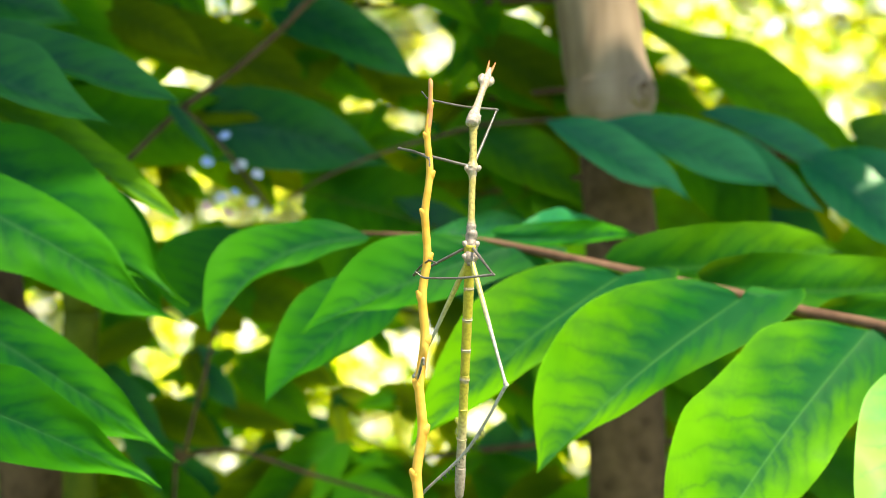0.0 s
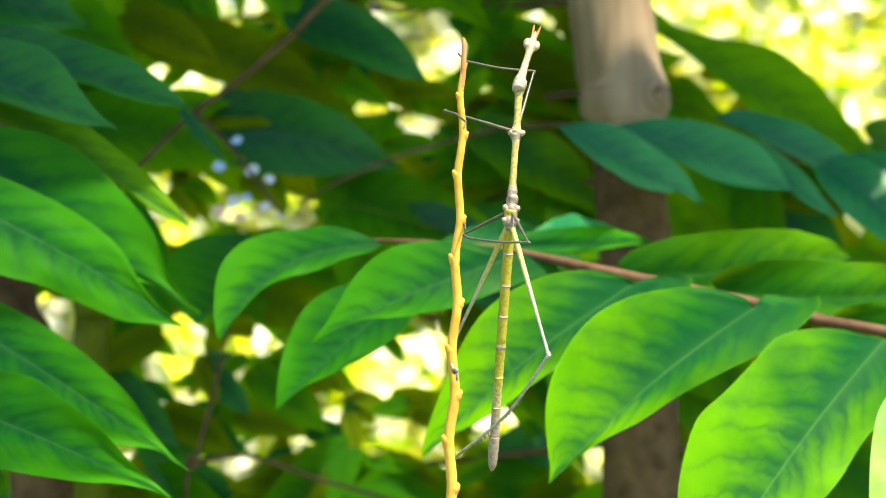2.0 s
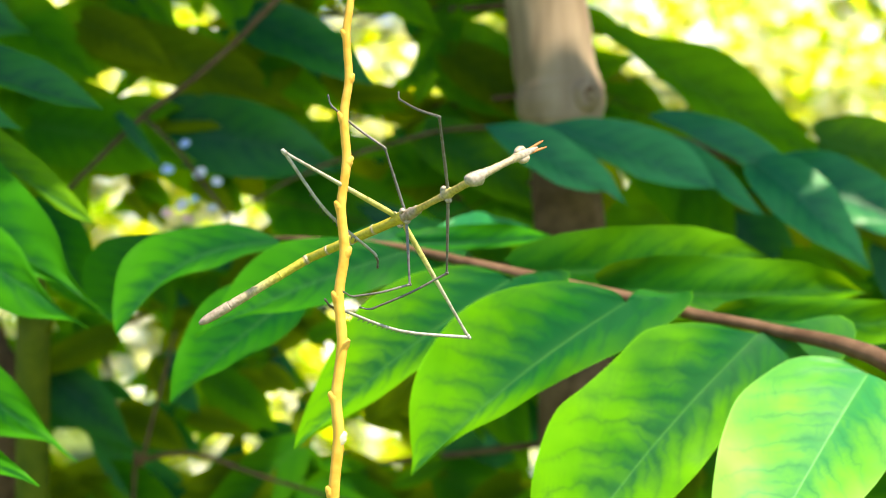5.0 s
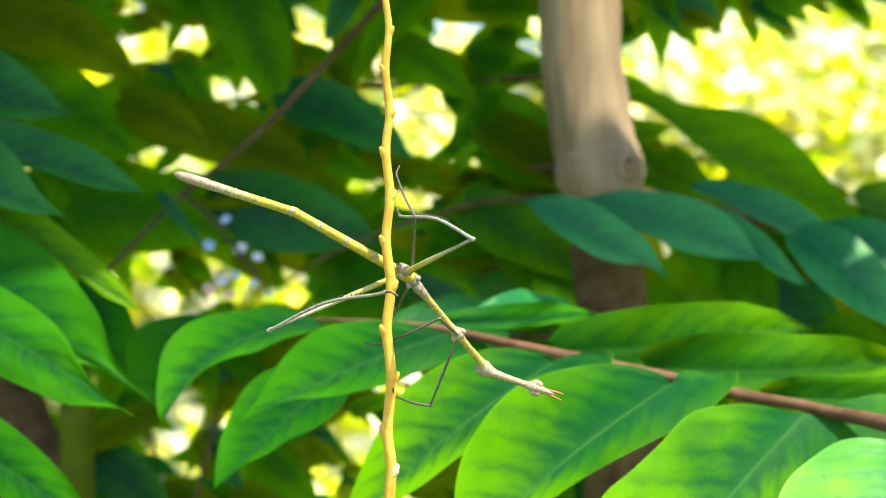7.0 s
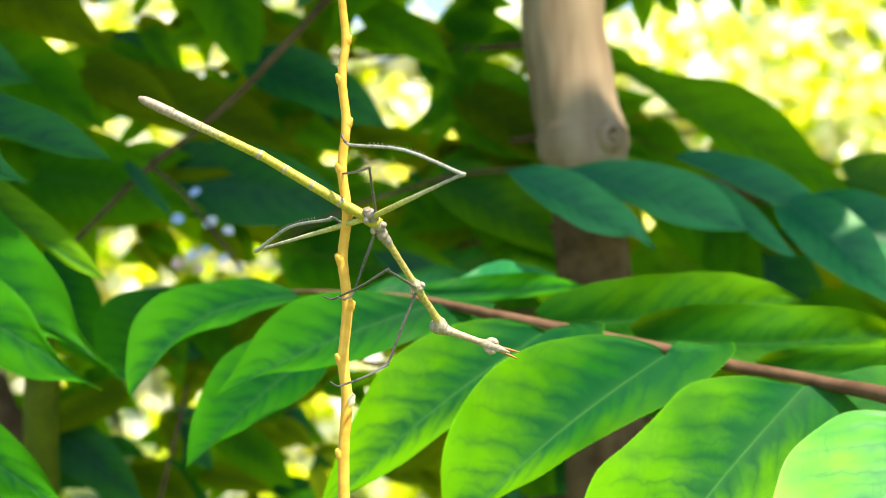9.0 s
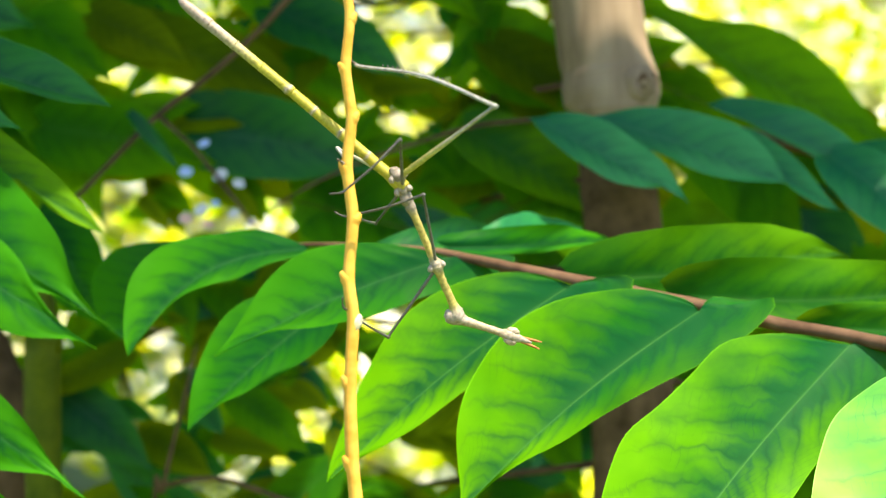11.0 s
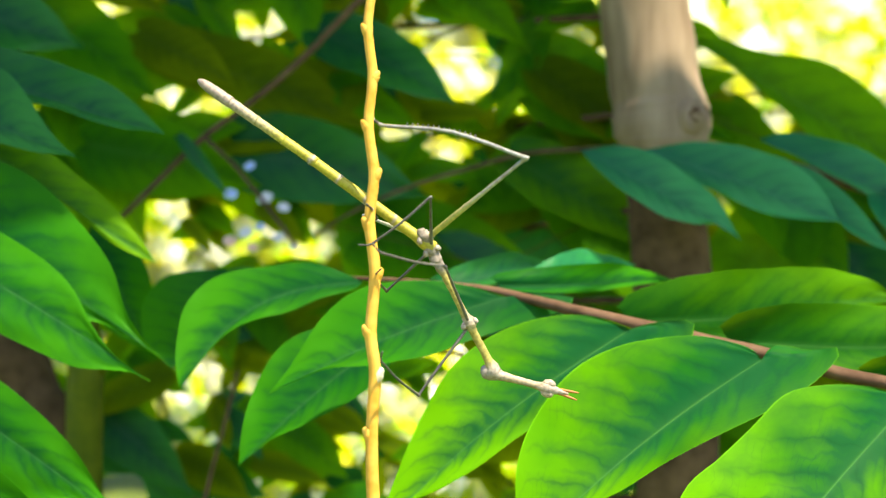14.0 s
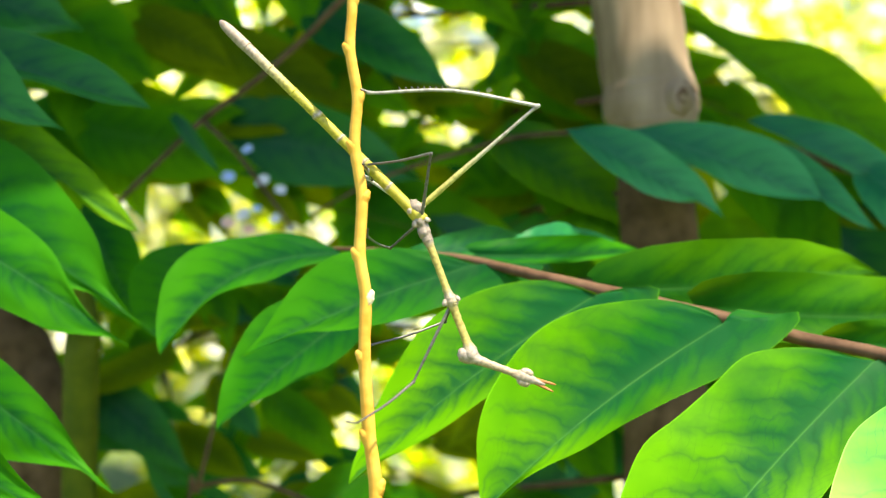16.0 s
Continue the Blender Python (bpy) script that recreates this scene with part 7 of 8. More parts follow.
    walk(legs["MB1"], [
        (0, pose(-0, 0.0002, 0.0013, 157.5, -59.6, 180)), (0.25, pose(0, 0.0002, 0.0013, 158, -60.2, 180)),
        (0.5, pose(0, 0.0002, 0.0013, 158.4, -60.7, 180)), (0.75, pose(0, 0.0002, 0.0013, 158.8, -61.4, 180)),
        (1, pose(0, 0.0002, 0.0013, 159.1, -62.1, 180)), (1.25, pose(-0, 0.0003, 0.0013, 155.7, -61.1, 180)),
        (1.5, pose(-0, 0.0003, 0.0013, 152.2, -60, 180)), (1.75, pose(-0, 0.0003, 0.0013, 149.9, -59.2, 180)),
        (2, pose(0, 0.0003, 0.0013, 147.6, -58.3, -180)), (2.25, pose(0, 0.0001, 0.0013, 147.6, -78, 180)),
        (2.5, pose(0, -0.0001, 0.0013, -29.5, -82.9, 0)), (2.75, pose(-0, -0.0001, 0.0013, -31.1, -79.8, 0)),
        (3, pose(-0, -0.0001, 0.0013, -32.6, -76.7, -0)), (3.25, pose(-0.0002, 0, 0.0013, -40.9, -76.9, 0)),
        (3.5, pose(-0.0003, 0.0002, 0.0013, -49.2, -77.1, 0)), (3.83, pose(-0.0003, 0.0001, 0.0013, -44.9, -78.1, 0)),
        (4.16, pose(-0.0003, -0.0002, 0.0013, -33.6, -80.1, 0)), (4.49, pose(-0.0002, -0.0006, 0.0012, -18.2, -82.1, -0)),
        (4.81, pose(-0.0001, -0.0009, 0.0009, -1.4, -84, 0)), (5.14, pose(-0, -0.0012, 0.0006, 14.1, -85.6, 0)),
        (5.47, pose(0.0001, -0.0013, 0.0004, 25.4, -87, -0)), (5.8, pose(0.0001, -0.0013, 0.0003, 29.7, -87.5, 0)),
        (6, pose(0.0002, -0.0012, 0.0005, -150.3, -86.9, 180)), (6.2, pose(0.0002, -0.0011, 0.0006, -148.4, -85, 180)),
        (6.5, pose(0.0003, -0.0012, 0.0005, -150.8, -83.9, 180)), (6.6, pose(0.0004, -0.0011, 0.0006, -176.9, -76.1, 180)),
        (6.8, pose(0.0005, -0.0004, 0.0011, -165, -70.3, 180)), (7, pose(0.0004, 0.0005, 0.0011, -153.2, -63.8, 180)),
        (7.25, pose(0.0005, 0.0006, 0.0011, -151.2, -63.5, 180)), (7.5, pose(0.0005, 0.0007, 0.001, -149.1, -63.2, -180)),
        (7.75, pose(0.0005, 0.0007, 0.001, -148.4, -62.9, -180)), (8, pose(0.0005, 0.0007, 0.001, -147.8, -62.5, -180)),
        (8.2, pose(0.0005, 0.0006, 0.001, -148.4, -62.1, -180)), (8.55, pose(0.0005, 0.0006, 0.001, -146.7, -60.2, 180)),
        (8.9, pose(0.0005, 0.0006, 0.0011, -142.6, -55, 180)), (9.25, pose(0.0006, 0.0005, 0.0011, -137.7, -47.4, 180)),
        (9.6, pose(0.0006, 0.0005, 0.0011, -133.3, -38.6, 180)), (9.95, pose(0.0006, 0.0004, 0.0011, -130.5, -30.8, -180)),
        (10.3, pose(0.0006, 0.0004, 0.0011, -129.5, -27.5, 180)), (10.5, pose(0.0006, 0.0004, 0.0011, -128.3, -29.5, 180)),
        (10.7, pose(0.0006, 0.0003, 0.0011, -123, -28.7, 180)), (11, pose(0.0006, 0.0003, 0.0012, -125.5, -48.4, 180)),
        (11.25, pose(0.0006, 0.0003, 0.0011, -127.1, -48.2, 180)), (11.5, pose(0.0006, 0.0004, 0.0011, -128.8, -48.1, -180)),
        (11.75, pose(0.0006, 0.0004, 0.0011, -129.5, -48.1, -180)), (12, pose(0.0006, 0.0004, 0.0011, -130.2, -48, 180)),
        (12.25, pose(0.0006, 0.0004, 0.0011, -131.7, -47.7, 180)), (12.5, pose(0.0006, 0.0005, 0.0011, -133.3, -47.5, -180)),
        (12.75, pose(0.0006, 0.0004, 0.0011, -130.5, -46.8, 180)), (13, pose(0.0006, 0.0003, 0.0011, -127.7, -46, 180)),
        (13.25, pose(0.0006, 0.0003, 0.0012, -124.6, -47.1, 180)), (13.5, pose(0.0006, 0.0003, 0.0012, -121.6, -48.5, 180)),
        (13.75, pose(0.0006, 0.0003, 0.0012, -126.5, -51.2, 180)), (14, pose(0.0006, 0.0003, 0.0012, -131.6, -53.3, 180)),
        (14.25, pose(0.0005, 0.0002, 0.0012, -136.5, -52.6, 180)), (14.5, pose(0.0005, 0.0002, 0.0012, -141.3, -51.9, 180)),
        (14.75, pose(0.0005, 0, 0.0012, -142.5, -49.9, -180)), (15, pose(0.0005, -0.0001, 0.0012, -143.7, -47.9, 180)),
        (15.2, pose(0.0006, 0.0002, 0.0012, -142.6, -46.5, -180)), (15.5, pose(0.0006, 0.0001, 0.0012, -142.7, -49.3, 180)),
        (15.75, pose(0.0006, 0, 0.0012, -146.8, -51.5, 180)), (16, pose(0.0005, -0.0001, 0.0012, -150.9, -53.6, 180))])
    walk(legs["MB2"], [
        (0, pose(-0.0179, 0.0088, -0.0092, 71.1, 42.7, 0)), (0.25, pose(-0.018, 0.0086, -0.009, 70.9, 42.1, 0)),
        (0.5, pose(-0.0181, 0.0085, -0.0089, 70.7, 41.4, 0)), (0.75, pose(-0.0183, 0.0084, -0.0087, 70.6, 42.7, 0)),
        (1, pose(-0.0185, 0.0082, -0.0085, 70.5, 43.9, 0)), (1.25, pose(-0.0179, 0.0095, -0.0086, 72.1, 40.6, 0)),
        (1.5, pose(-0.0172, 0.0108, -0.0086, 73.6, 36.6, 0)), (1.75, pose(-0.0166, 0.0115, -0.0087, 75.7, 30.8, 0)),
        (2, pose(-0.0161, 0.0123, -0.0087, -4.8, 78.5, -90)), (2.25, pose(-0.0185, 0.0121, -0.0026, 73, 17.1, 0)),
        (2.5, pose(-0.0193, 0.0109, 0.0037, 68.2, 13.7, 0)), (2.75, pose(-0.0189, 0.0115, 0.0047, 72.2, -7.6, 0)),
        (3, pose(-0.0184, 0.012, 0.0057, 73, -35, 0)), (3.25, pose(-0.0167, 0.0147, 0.0051, 5.8, 87.3, -90)),
        (3.5, pose(-0.0146, 0.0171, 0.0045, -178.3, 81.4, 90)), (3.83, pose(-0.0158, 0.0159, 0.0046, -104.2, -32.7, 180)),
        (4.16, pose(-0.0186, 0.0122, 0.0045, -120.9, -48.9, 180)), (4.49, pose(-0.0213, 0.0064, 0.0041, -144.8, -55.3, 180)),
        (4.81, pose(-0.0224, -0.0004, 0.0033, -171, -59, 180)), (5.14, pose(-0.0217, -0.0066, 0.0023, 164.9, -61.8, 180)),
        (5.47, pose(-0.0202, -0.0109, 0.0014, 147.3, -64.3, 180)), (5.8, pose(-0.0194, -0.0124, 0.0011, 140.5, -65.5, -180)),
        (6, pose(-0.0193, -0.0123, -0.0006, 140.2, -61.2, 180)), (6.2, pose(-0.0188, -0.0129, -0.001, 139.3, -58.7, 180)),
        (6.5, pose(-0.0191, -0.0121, -0.0015, 138.9, -51.4, -180)), (6.6, pose(-0.0213, -0.0023, -0.0048, -120.6, -46.1, -180)),
        (6.8, pose(-0.0198, -0.0062, -0.0062, -172.7, -40, 180)), (7, pose(-0.0175, -0.0096, -0.0077, 135.1, -35.7, -180)),
        (7.25, pose(-0.0171, -0.0102, -0.0077, 130.2, -34.6, -180)), (7.5, pose(-0.0167, -0.0108, -0.0076, 125.3, -33.3, 180)),
        (7.75, pose(-0.0165, -0.011, -0.0077, 124.6, -34.9, 180)), (8, pose(-0.0163, -0.0113, -0.0077, 124, -36.5, -180)),
        (8.2, pose(-0.0164, -0.0111, -0.0079, 123.8, -38, -180)), (8.55, pose(-0.0157, -0.0117, -0.0083, 119.2, -24.2, -180)),
        (8.9, pose(-0.014, -0.013, -0.0091, 116.7, 22.1, 180)), (9.25, pose(-0.0116, -0.0146, -0.0101, 132.4, 64, 180)),
        (9.6, pose(-0.009, -0.0158, -0.0109, 155.6, 83.2, 180)), (9.95, pose(-0.0069, -0.0166, -0.0114, -5.4, 86.7, 0)),
        (10.3, pose(-0.006, -0.0169, -0.0115, 2.3, 83, 0)), (10.5, pose(-0.0062, -0.0172, -0.011, 1.8, 83.9, -0)),
        (10.7, pose(-0.0052, -0.0184, -0.0096, 1.1, 85, -0)), (11, pose(-0.0092, -0.0179, -0.0075, 170.4, 82.5, 180)),
        (11.25, pose(-0.0095, -0.0175, -0.0079, 171.7, 81.4, -180)), (11.5, pose(-0.0098, -0.0171, -0.0082, 173.1, 80.3, 180)),
        (11.75, pose(-0.01, -0.0169, -0.0084, 170.4, 78.9, 180)), (12, pose(-0.0102, -0.0167, -0.0086, 167.7, 77.4, 180)),
        (12.25, pose(-0.0105, -0.0163, -0.0089, 166.4, 76.1, 180)), (12.5, pose(-0.0107, -0.0158, -0.0093, 165.1, 74.8, 180)),
        (12.75, pose(-0.01, -0.0166, -0.0088, 165.7, 77.7, 180)), (13, pose(-0.0093, -0.0174, -0.0084, 166.4, 80.7, 180)),
        (13.25, pose(-0.0087, -0.0181, -0.0075, 165.7, 82.2, 180)), (13.5, pose(-0.0082, -0.0188, -0.0066, 165, 83.8, 180)),
        (13.75, pose(-0.0098, -0.0177, -0.0072, 166.7, 79.2, 180)), (14, pose(-0.0113, -0.0165, -0.0077, 168.5, 74.6, 180)),
        (14.25, pose(-0.0124, -0.0152, -0.0087, 166.9, 73.4, -180)), (14.5, pose(-0.0133, -0.0138, -0.0096, 165.3, 72.2, 180)),
        (14.75, pose(-0.0131, -0.0136, -0.0102, 164.4, 71.2, -180)), (15, pose(-0.0129, -0.0134, -0.0109, 163.5, 70.1, -180)),
        (15.2, pose(-0.0123, -0.0134, -0.0111, 158.3, 68.9, -180)), (15.5, pose(-0.0129, -0.0135, -0.0104, 169, 65.7, 180)),
        (15.75, pose(-0.0141, -0.0123, -0.0105, 158.9, 59.8, 180)), (16, pose(-0.0152, -0.011, -0.0104, 149, 53.1, -180))])
    walk(legs["HA1"], [
        (0, pose(0, -0.0004, -0.0022, -150.3, 17.4, 180)), (0.25, pose(-0, -0.0004, -0.0022, -149.9, 17.9, 180)),
        (0.5, pose(-0, -0.0004, -0.0022, -149.5, 18.3, 180)), (0.75, pose(-0, -0.0004, -0.0022, -149.7, 18.9, 180)),
        (1, pose(-0, -0.0004, -0.0022, -149.8, 19.5, -180)), (1.25, pose(0, -0.0005, -0.0022, -149.8, 19.5, -180)),
        (1.5, pose(0, -0.0006, -0.0021, -149.8, 19.4, 180)), (1.75, pose(0, -0.0005, -0.0021, -152.3, 19, 180)),
        (2, pose(-0, -0.0005, -0.0021, -154.8, 18.5, 180)), (2.25, pose(-0, -0.0002, -0.0022, -163.2, 37.4, 180)),
        (2.5, pose(-0, 0.0001, -0.0022, -173.2, 54.5, -180)), (2.75, pose(0, 0.0001, -0.0022, -167.3, 58.8, -180)),
        (3, pose(0.0001, 0.0002, -0.0022, -161.4, 63.3, 180)), (3.25, pose(0.0003, -0.0001, -0.0022, -167.5, 66.6, -180)),
        (3.5, pose(0.0005, -0.0003, -0.0021, -173.7, 69.8, 180)), (3.83, pose(0.0005, -0.0001, -0.0021, -175.5, 71.8, 180)),
        (4.16, pose(0.0004, 0.0004, -0.0021, 179.7, 77.1, 180)), (4.49, pose(0.0003, 0.001, -0.0019, 173.3, 84.2, 180)),
        (4.81, pose(0.0002, 0.0016, -0.0016, -13.6, 87.7, -0)), (5.14, pose(0, 0.0019, -0.0011, -19.8, 80, 0)),
        (5.47, pose(-0.0001, 0.0021, -0.0006, -24, 73.9, -0)), (5.8, pose(-0.0001, 0.0022, -0.0004, -25.6, 71.5, 0)),
        (6, pose(-0.0003, 0.0020, -0.0008, -8.9, 97.0, 16.4)), (6.2, pose(-0.0004, 0.0019, -0.001, 163, 64, 180)),
        (6.5, pose(-0.0005, 0.002, -0.0009, 154.7, 64.6, 180)), (6.6, pose(-0.0006, 0.0018, -0.001, 158.7, 58.6, 180)),
        (6.8, pose(-0.0009, 0.0006, -0.0019, 172.8, 55.5, -180)), (7, pose(-0.0007, -0.0008, -0.0019, -173.1, 52.6, -180)),
        (7.25, pose(-0.0008, -0.001, -0.0018, 179.1, 53.4, 180)), (7.5, pose(-0.0008, -0.0011, -0.0017, 171.4, 54.1, 180)),
        (7.75, pose(-0.0008, -0.0011, -0.0017, 168.2, 54, 180)), (8, pose(-0.0008, -0.0011, -0.0017, 165, 53.8, -180)),
        (8.2, pose(-0.0009, -0.001, -0.0017, 164.4, 53.8, 180)), (8.55, pose(-0.0009, -0.001, -0.0017, 160.7, 52, 180)),
        (8.9, pose(-0.0009, -0.001, -0.0018, 151.6, 47.2, 180)), (9.25, pose(-0.0009, -0.0009, -0.0018, 140, 39.6, 180)),
        (9.6, pose(-0.001, -0.0008, -0.0018, 129.1, 28.9, 180)), (9.95, pose(-0.001, -0.0007, -0.0018, 121.7, 16.9, -180)),
        (10.3, pose(-0.001, -0.0007, -0.0018, 119.2, 10.7, 180)), (10.5, pose(-0.0011, -0.0006, -0.0018, 119.4, 11.4, 180)),
        (10.7, pose(-0.0011, -0.0006, -0.0018, 118.6, 13.5, 180)), (11, pose(-0.0009, -0.0005, -0.0019, 119.5, 11.5, 180)),
        (11.25, pose(-0.001, -0.0006, -0.0019, 120.1, 10.4, 180)), (11.5, pose(-0.001, -0.0006, -0.0019, 120.6, 9.3, -180)),
        (11.75, pose(-0.001, -0.0006, -0.0019, 121.1, 8, -180)), (12, pose(-0.001, -0.0006, -0.0019, 121.6, 6.8, 180)),
        (12.25, pose(-0.001, -0.0007, -0.0018, 121.6, 6.2, -180)), (12.5, pose(-0.0009, -0.0008, -0.0018, 121.6, 5.5, 180)),
        (12.75, pose(-0.001, -0.0007, -0.0019, 119.7, 7.7, 180)), (13, pose(-0.001, -0.0005, -0.0019, 117.9, 10.2, 180)),
        (13.25, pose(-0.001, -0.0005, -0.0019, 116.4, 12.4, -180)), (13.5, pose(-0.001, -0.0005, -0.0019, 115, 14.9, -180)),
        (13.75, pose(-0.001, -0.0004, -0.0019, 116.3, 15.1, 180)), (14, pose(-0.001, -0.0004, -0.0019, 117.6, 15.3, 180)),
        (14.25, pose(-0.0009, -0.0003, -0.002, 118.7, 19.9, 180)), (14.5, pose(-0.0008, -0.0003, -0.002, 119.9, 24.2, 180)),
        (14.75, pose(-0.0008, -0, -0.002, 120.3, 21, 180)), (15, pose(-0.0009, 0.0002, -0.002, 120.7, 17.8, 180)),
        (15.2, pose(-0.001, -0.0003, -0.002, 120.3, 15.3, 180)), (15.5, pose(-0.001, -0.0002, -0.002, 117.6, 17.7, 180)),
        (15.75, pose(-0.0009, -0, -0.002, 117.8, 14.4, 180)), (16, pose(-0.0009, 0.0002, -0.002, 118.1, 11.1, 180))])
    walk(legs["HA2"], [
        (0, pose(0.0123, -0.0236, -0.0411, 154.7, -32.8, -180)), (0.25, pose(0.0125, -0.0239, -0.0408, 153.8, -32.6, 180)),
        (0.5, pose(0.0126, -0.0242, -0.0406, 152.9, -32.5, 180)), (0.75, pose(0.0131, -0.0241, -0.0405, 151.9, -32.7, 180)),
        (1, pose(0.0135, -0.024, -0.0404, 150.9, -32.8, -180)), (1.25, pose(0.0135, -0.0241, -0.0404, 150.7, -33.4, 180)),
        (1.5, pose(0.0135, -0.0241, -0.0404, 150.4, -34, -180)), (1.75, pose(0.0135, -0.0223, -0.0415, 150.9, -34.6, 180)),
        (2, pose(0.0135, -0.0205, -0.0424, 151.5, -35.3, 180)), (2.25, pose(0.0273, -0.0137, -0.0379, 145.2, -39.4, 180)),
        (2.5, pose(0.0379, -0.0054, -0.0292, 139.2, -44.2, 180)), (2.75, pose(0.0392, -0.0102, -0.0259, 131.9, -43.6, 180)),
        (3, pose(0.0398, -0.0148, -0.0222, 124.7, -42.8, 180)), (3.25, pose(0.0424, -0.0102, -0.0204, 137.2, -48.7, -180)),
        (3.5, pose(0.0443, -0.0055, -0.0182, 149.9, -52.6, -180)), (3.83, pose(0.045, -0.0038, -0.0167, 154.2, -51.2, 180)),
        (4.16, pose(0.0462, 0.0006, -0.0126, 165.5, -47.8, 180)), (4.49, pose(0.0467, 0.0065, -0.0066, -179, -43.8, 180)),
        (4.81, pose(0.0458, 0.0126, 0.0002, -162.2, -39.3, 180)), (5.14, pose(0.0435, 0.0178, 0.0066, -146.8, -34.3, -180)),
        (5.47, pose(0.0411, 0.0212, 0.0113, -135.7, -29.5, -180)), (5.8, pose(0.04, 0.0224, 0.013, -131.5, -27.1, 180)),
        (6, pose(0.0417, 0.0220, -0.0065, 42.3, -123.9, 13.8)), (6.2, pose(0.04, 0.0156, -0.0207, 54.1, -73.8, 0)),
        (6.5, pose(0.0378, 0.022, -0.0191, 61, -69.2, 0)), (6.6, pose(0.0367, 0.0189, -0.0238, 53.9, -62, 0)),
        (6.8, pose(0.0375, 0.0065, -0.0283, 45.6, -54.3, 0)), (7, pose(0.0363, -0.0065, -0.0302, 36.8, -48.6, 0)),
        (7.25, pose(0.0369, -0.0003, -0.0298, 39, -49.7, -0)), (7.5, pose(0.0368, 0.0059, -0.0289, 41.1, -50.8, -0)),
        (7.75, pose(0.0364, 0.0085, -0.0287, 41.3, -50.1, 0)), (8, pose(0.0358, 0.0111, -0.0285, 41.5, -49.4, 0)),
        (8.2, pose(0.0356, 0.0116, -0.0284, 41.3, -49, 0)), (8.55, pose(0.034, 0.0145, -0.029, 44.3, -49.2, 0)),
        (8.9, pose(0.0294, 0.0214, -0.0298, 51.9, -49.9, 0)), (9.25, pose(0.022, 0.0293, -0.0295, 61.7, -51.2, 0)),
        (9.6, pose(0.0133, 0.0356, -0.0277, 71.4, -53.7, 0)), (9.95, pose(0.0062, 0.0392, -0.0255, 9.5, 84.2, -90)),
        (10.3, pose(0.0032, 0.0403, -0.0243, 7.3, 86.3, -90)), (10.5, pose(0.0035, 0.0403, -0.0244, 6.7, 86.7, -90)),
        (10.7, pose(0.0042, 0.0406, -0.0237, 6.5, 87.1, -90)), (11, pose(0.0037, 0.0403, -0.0246, -2.8, 80.3, -90)),
        (11.25, pose(0.0033, 0.0401, -0.025, -3.8, 79.6, -90)), (11.5, pose(0.0029, 0.0398, -0.0255, -4.7, 79, -90)),
        (11.75, pose(0.0024, 0.0396, -0.0259, -5.7, 78.1, -90)), (12, pose(0.0019, 0.0394, -0.0263, 75.5, 27.8, -0)),
        (12.25, pose(0.0017, 0.0393, -0.0263, 74.9, 29.5, 0)), (12.5, pose(0.0014, 0.0392, -0.0263, 74.4, 31.1, 0)),
        (12.75, pose(0.0022, 0.0401, -0.0249, -5.1, 79.3, -90)), (13, pose(0.0029, 0.041, -0.0235, -2.2, 82, -90)),
        (13.25, pose(0.0035, 0.0415, -0.0223, 1, 84.3, -90)), (13.5, pose(0.0041, 0.0421, -0.0211, 4.3, 86.5, -90)),
        (13.75, pose(0.0044, 0.0417, -0.022, 4.1, 86.3, -90)), (14, pose(0.0048, 0.0412, -0.0229, 4, 86.1, -90)),
        (14.25, pose(0.0068, 0.0409, -0.0232, 4.6, 86.1, -90)), (14.5, pose(0.0088, 0.0404, -0.0234, 5.2, 86, -90)),
        (14.75, pose(0.0076, 0.0405, -0.0241, 4.1, 85.8, -90)), (15, pose(0.0065, 0.0406, -0.0248, 2.9, 85.5, -90)),
        (15.2, pose(0.0053, 0.0403, -0.0248, 1.8, 85.3, -90)), (15.5, pose(0.0056, 0.0414, -0.0227, -0.1, 86.1, -90)),
        (15.75, pose(0.0045, 0.0415, -0.0232, 1.4, 86.1, -90)), (16, pose(0.0033, 0.0416, -0.0237, 2.8, 86, -90))])
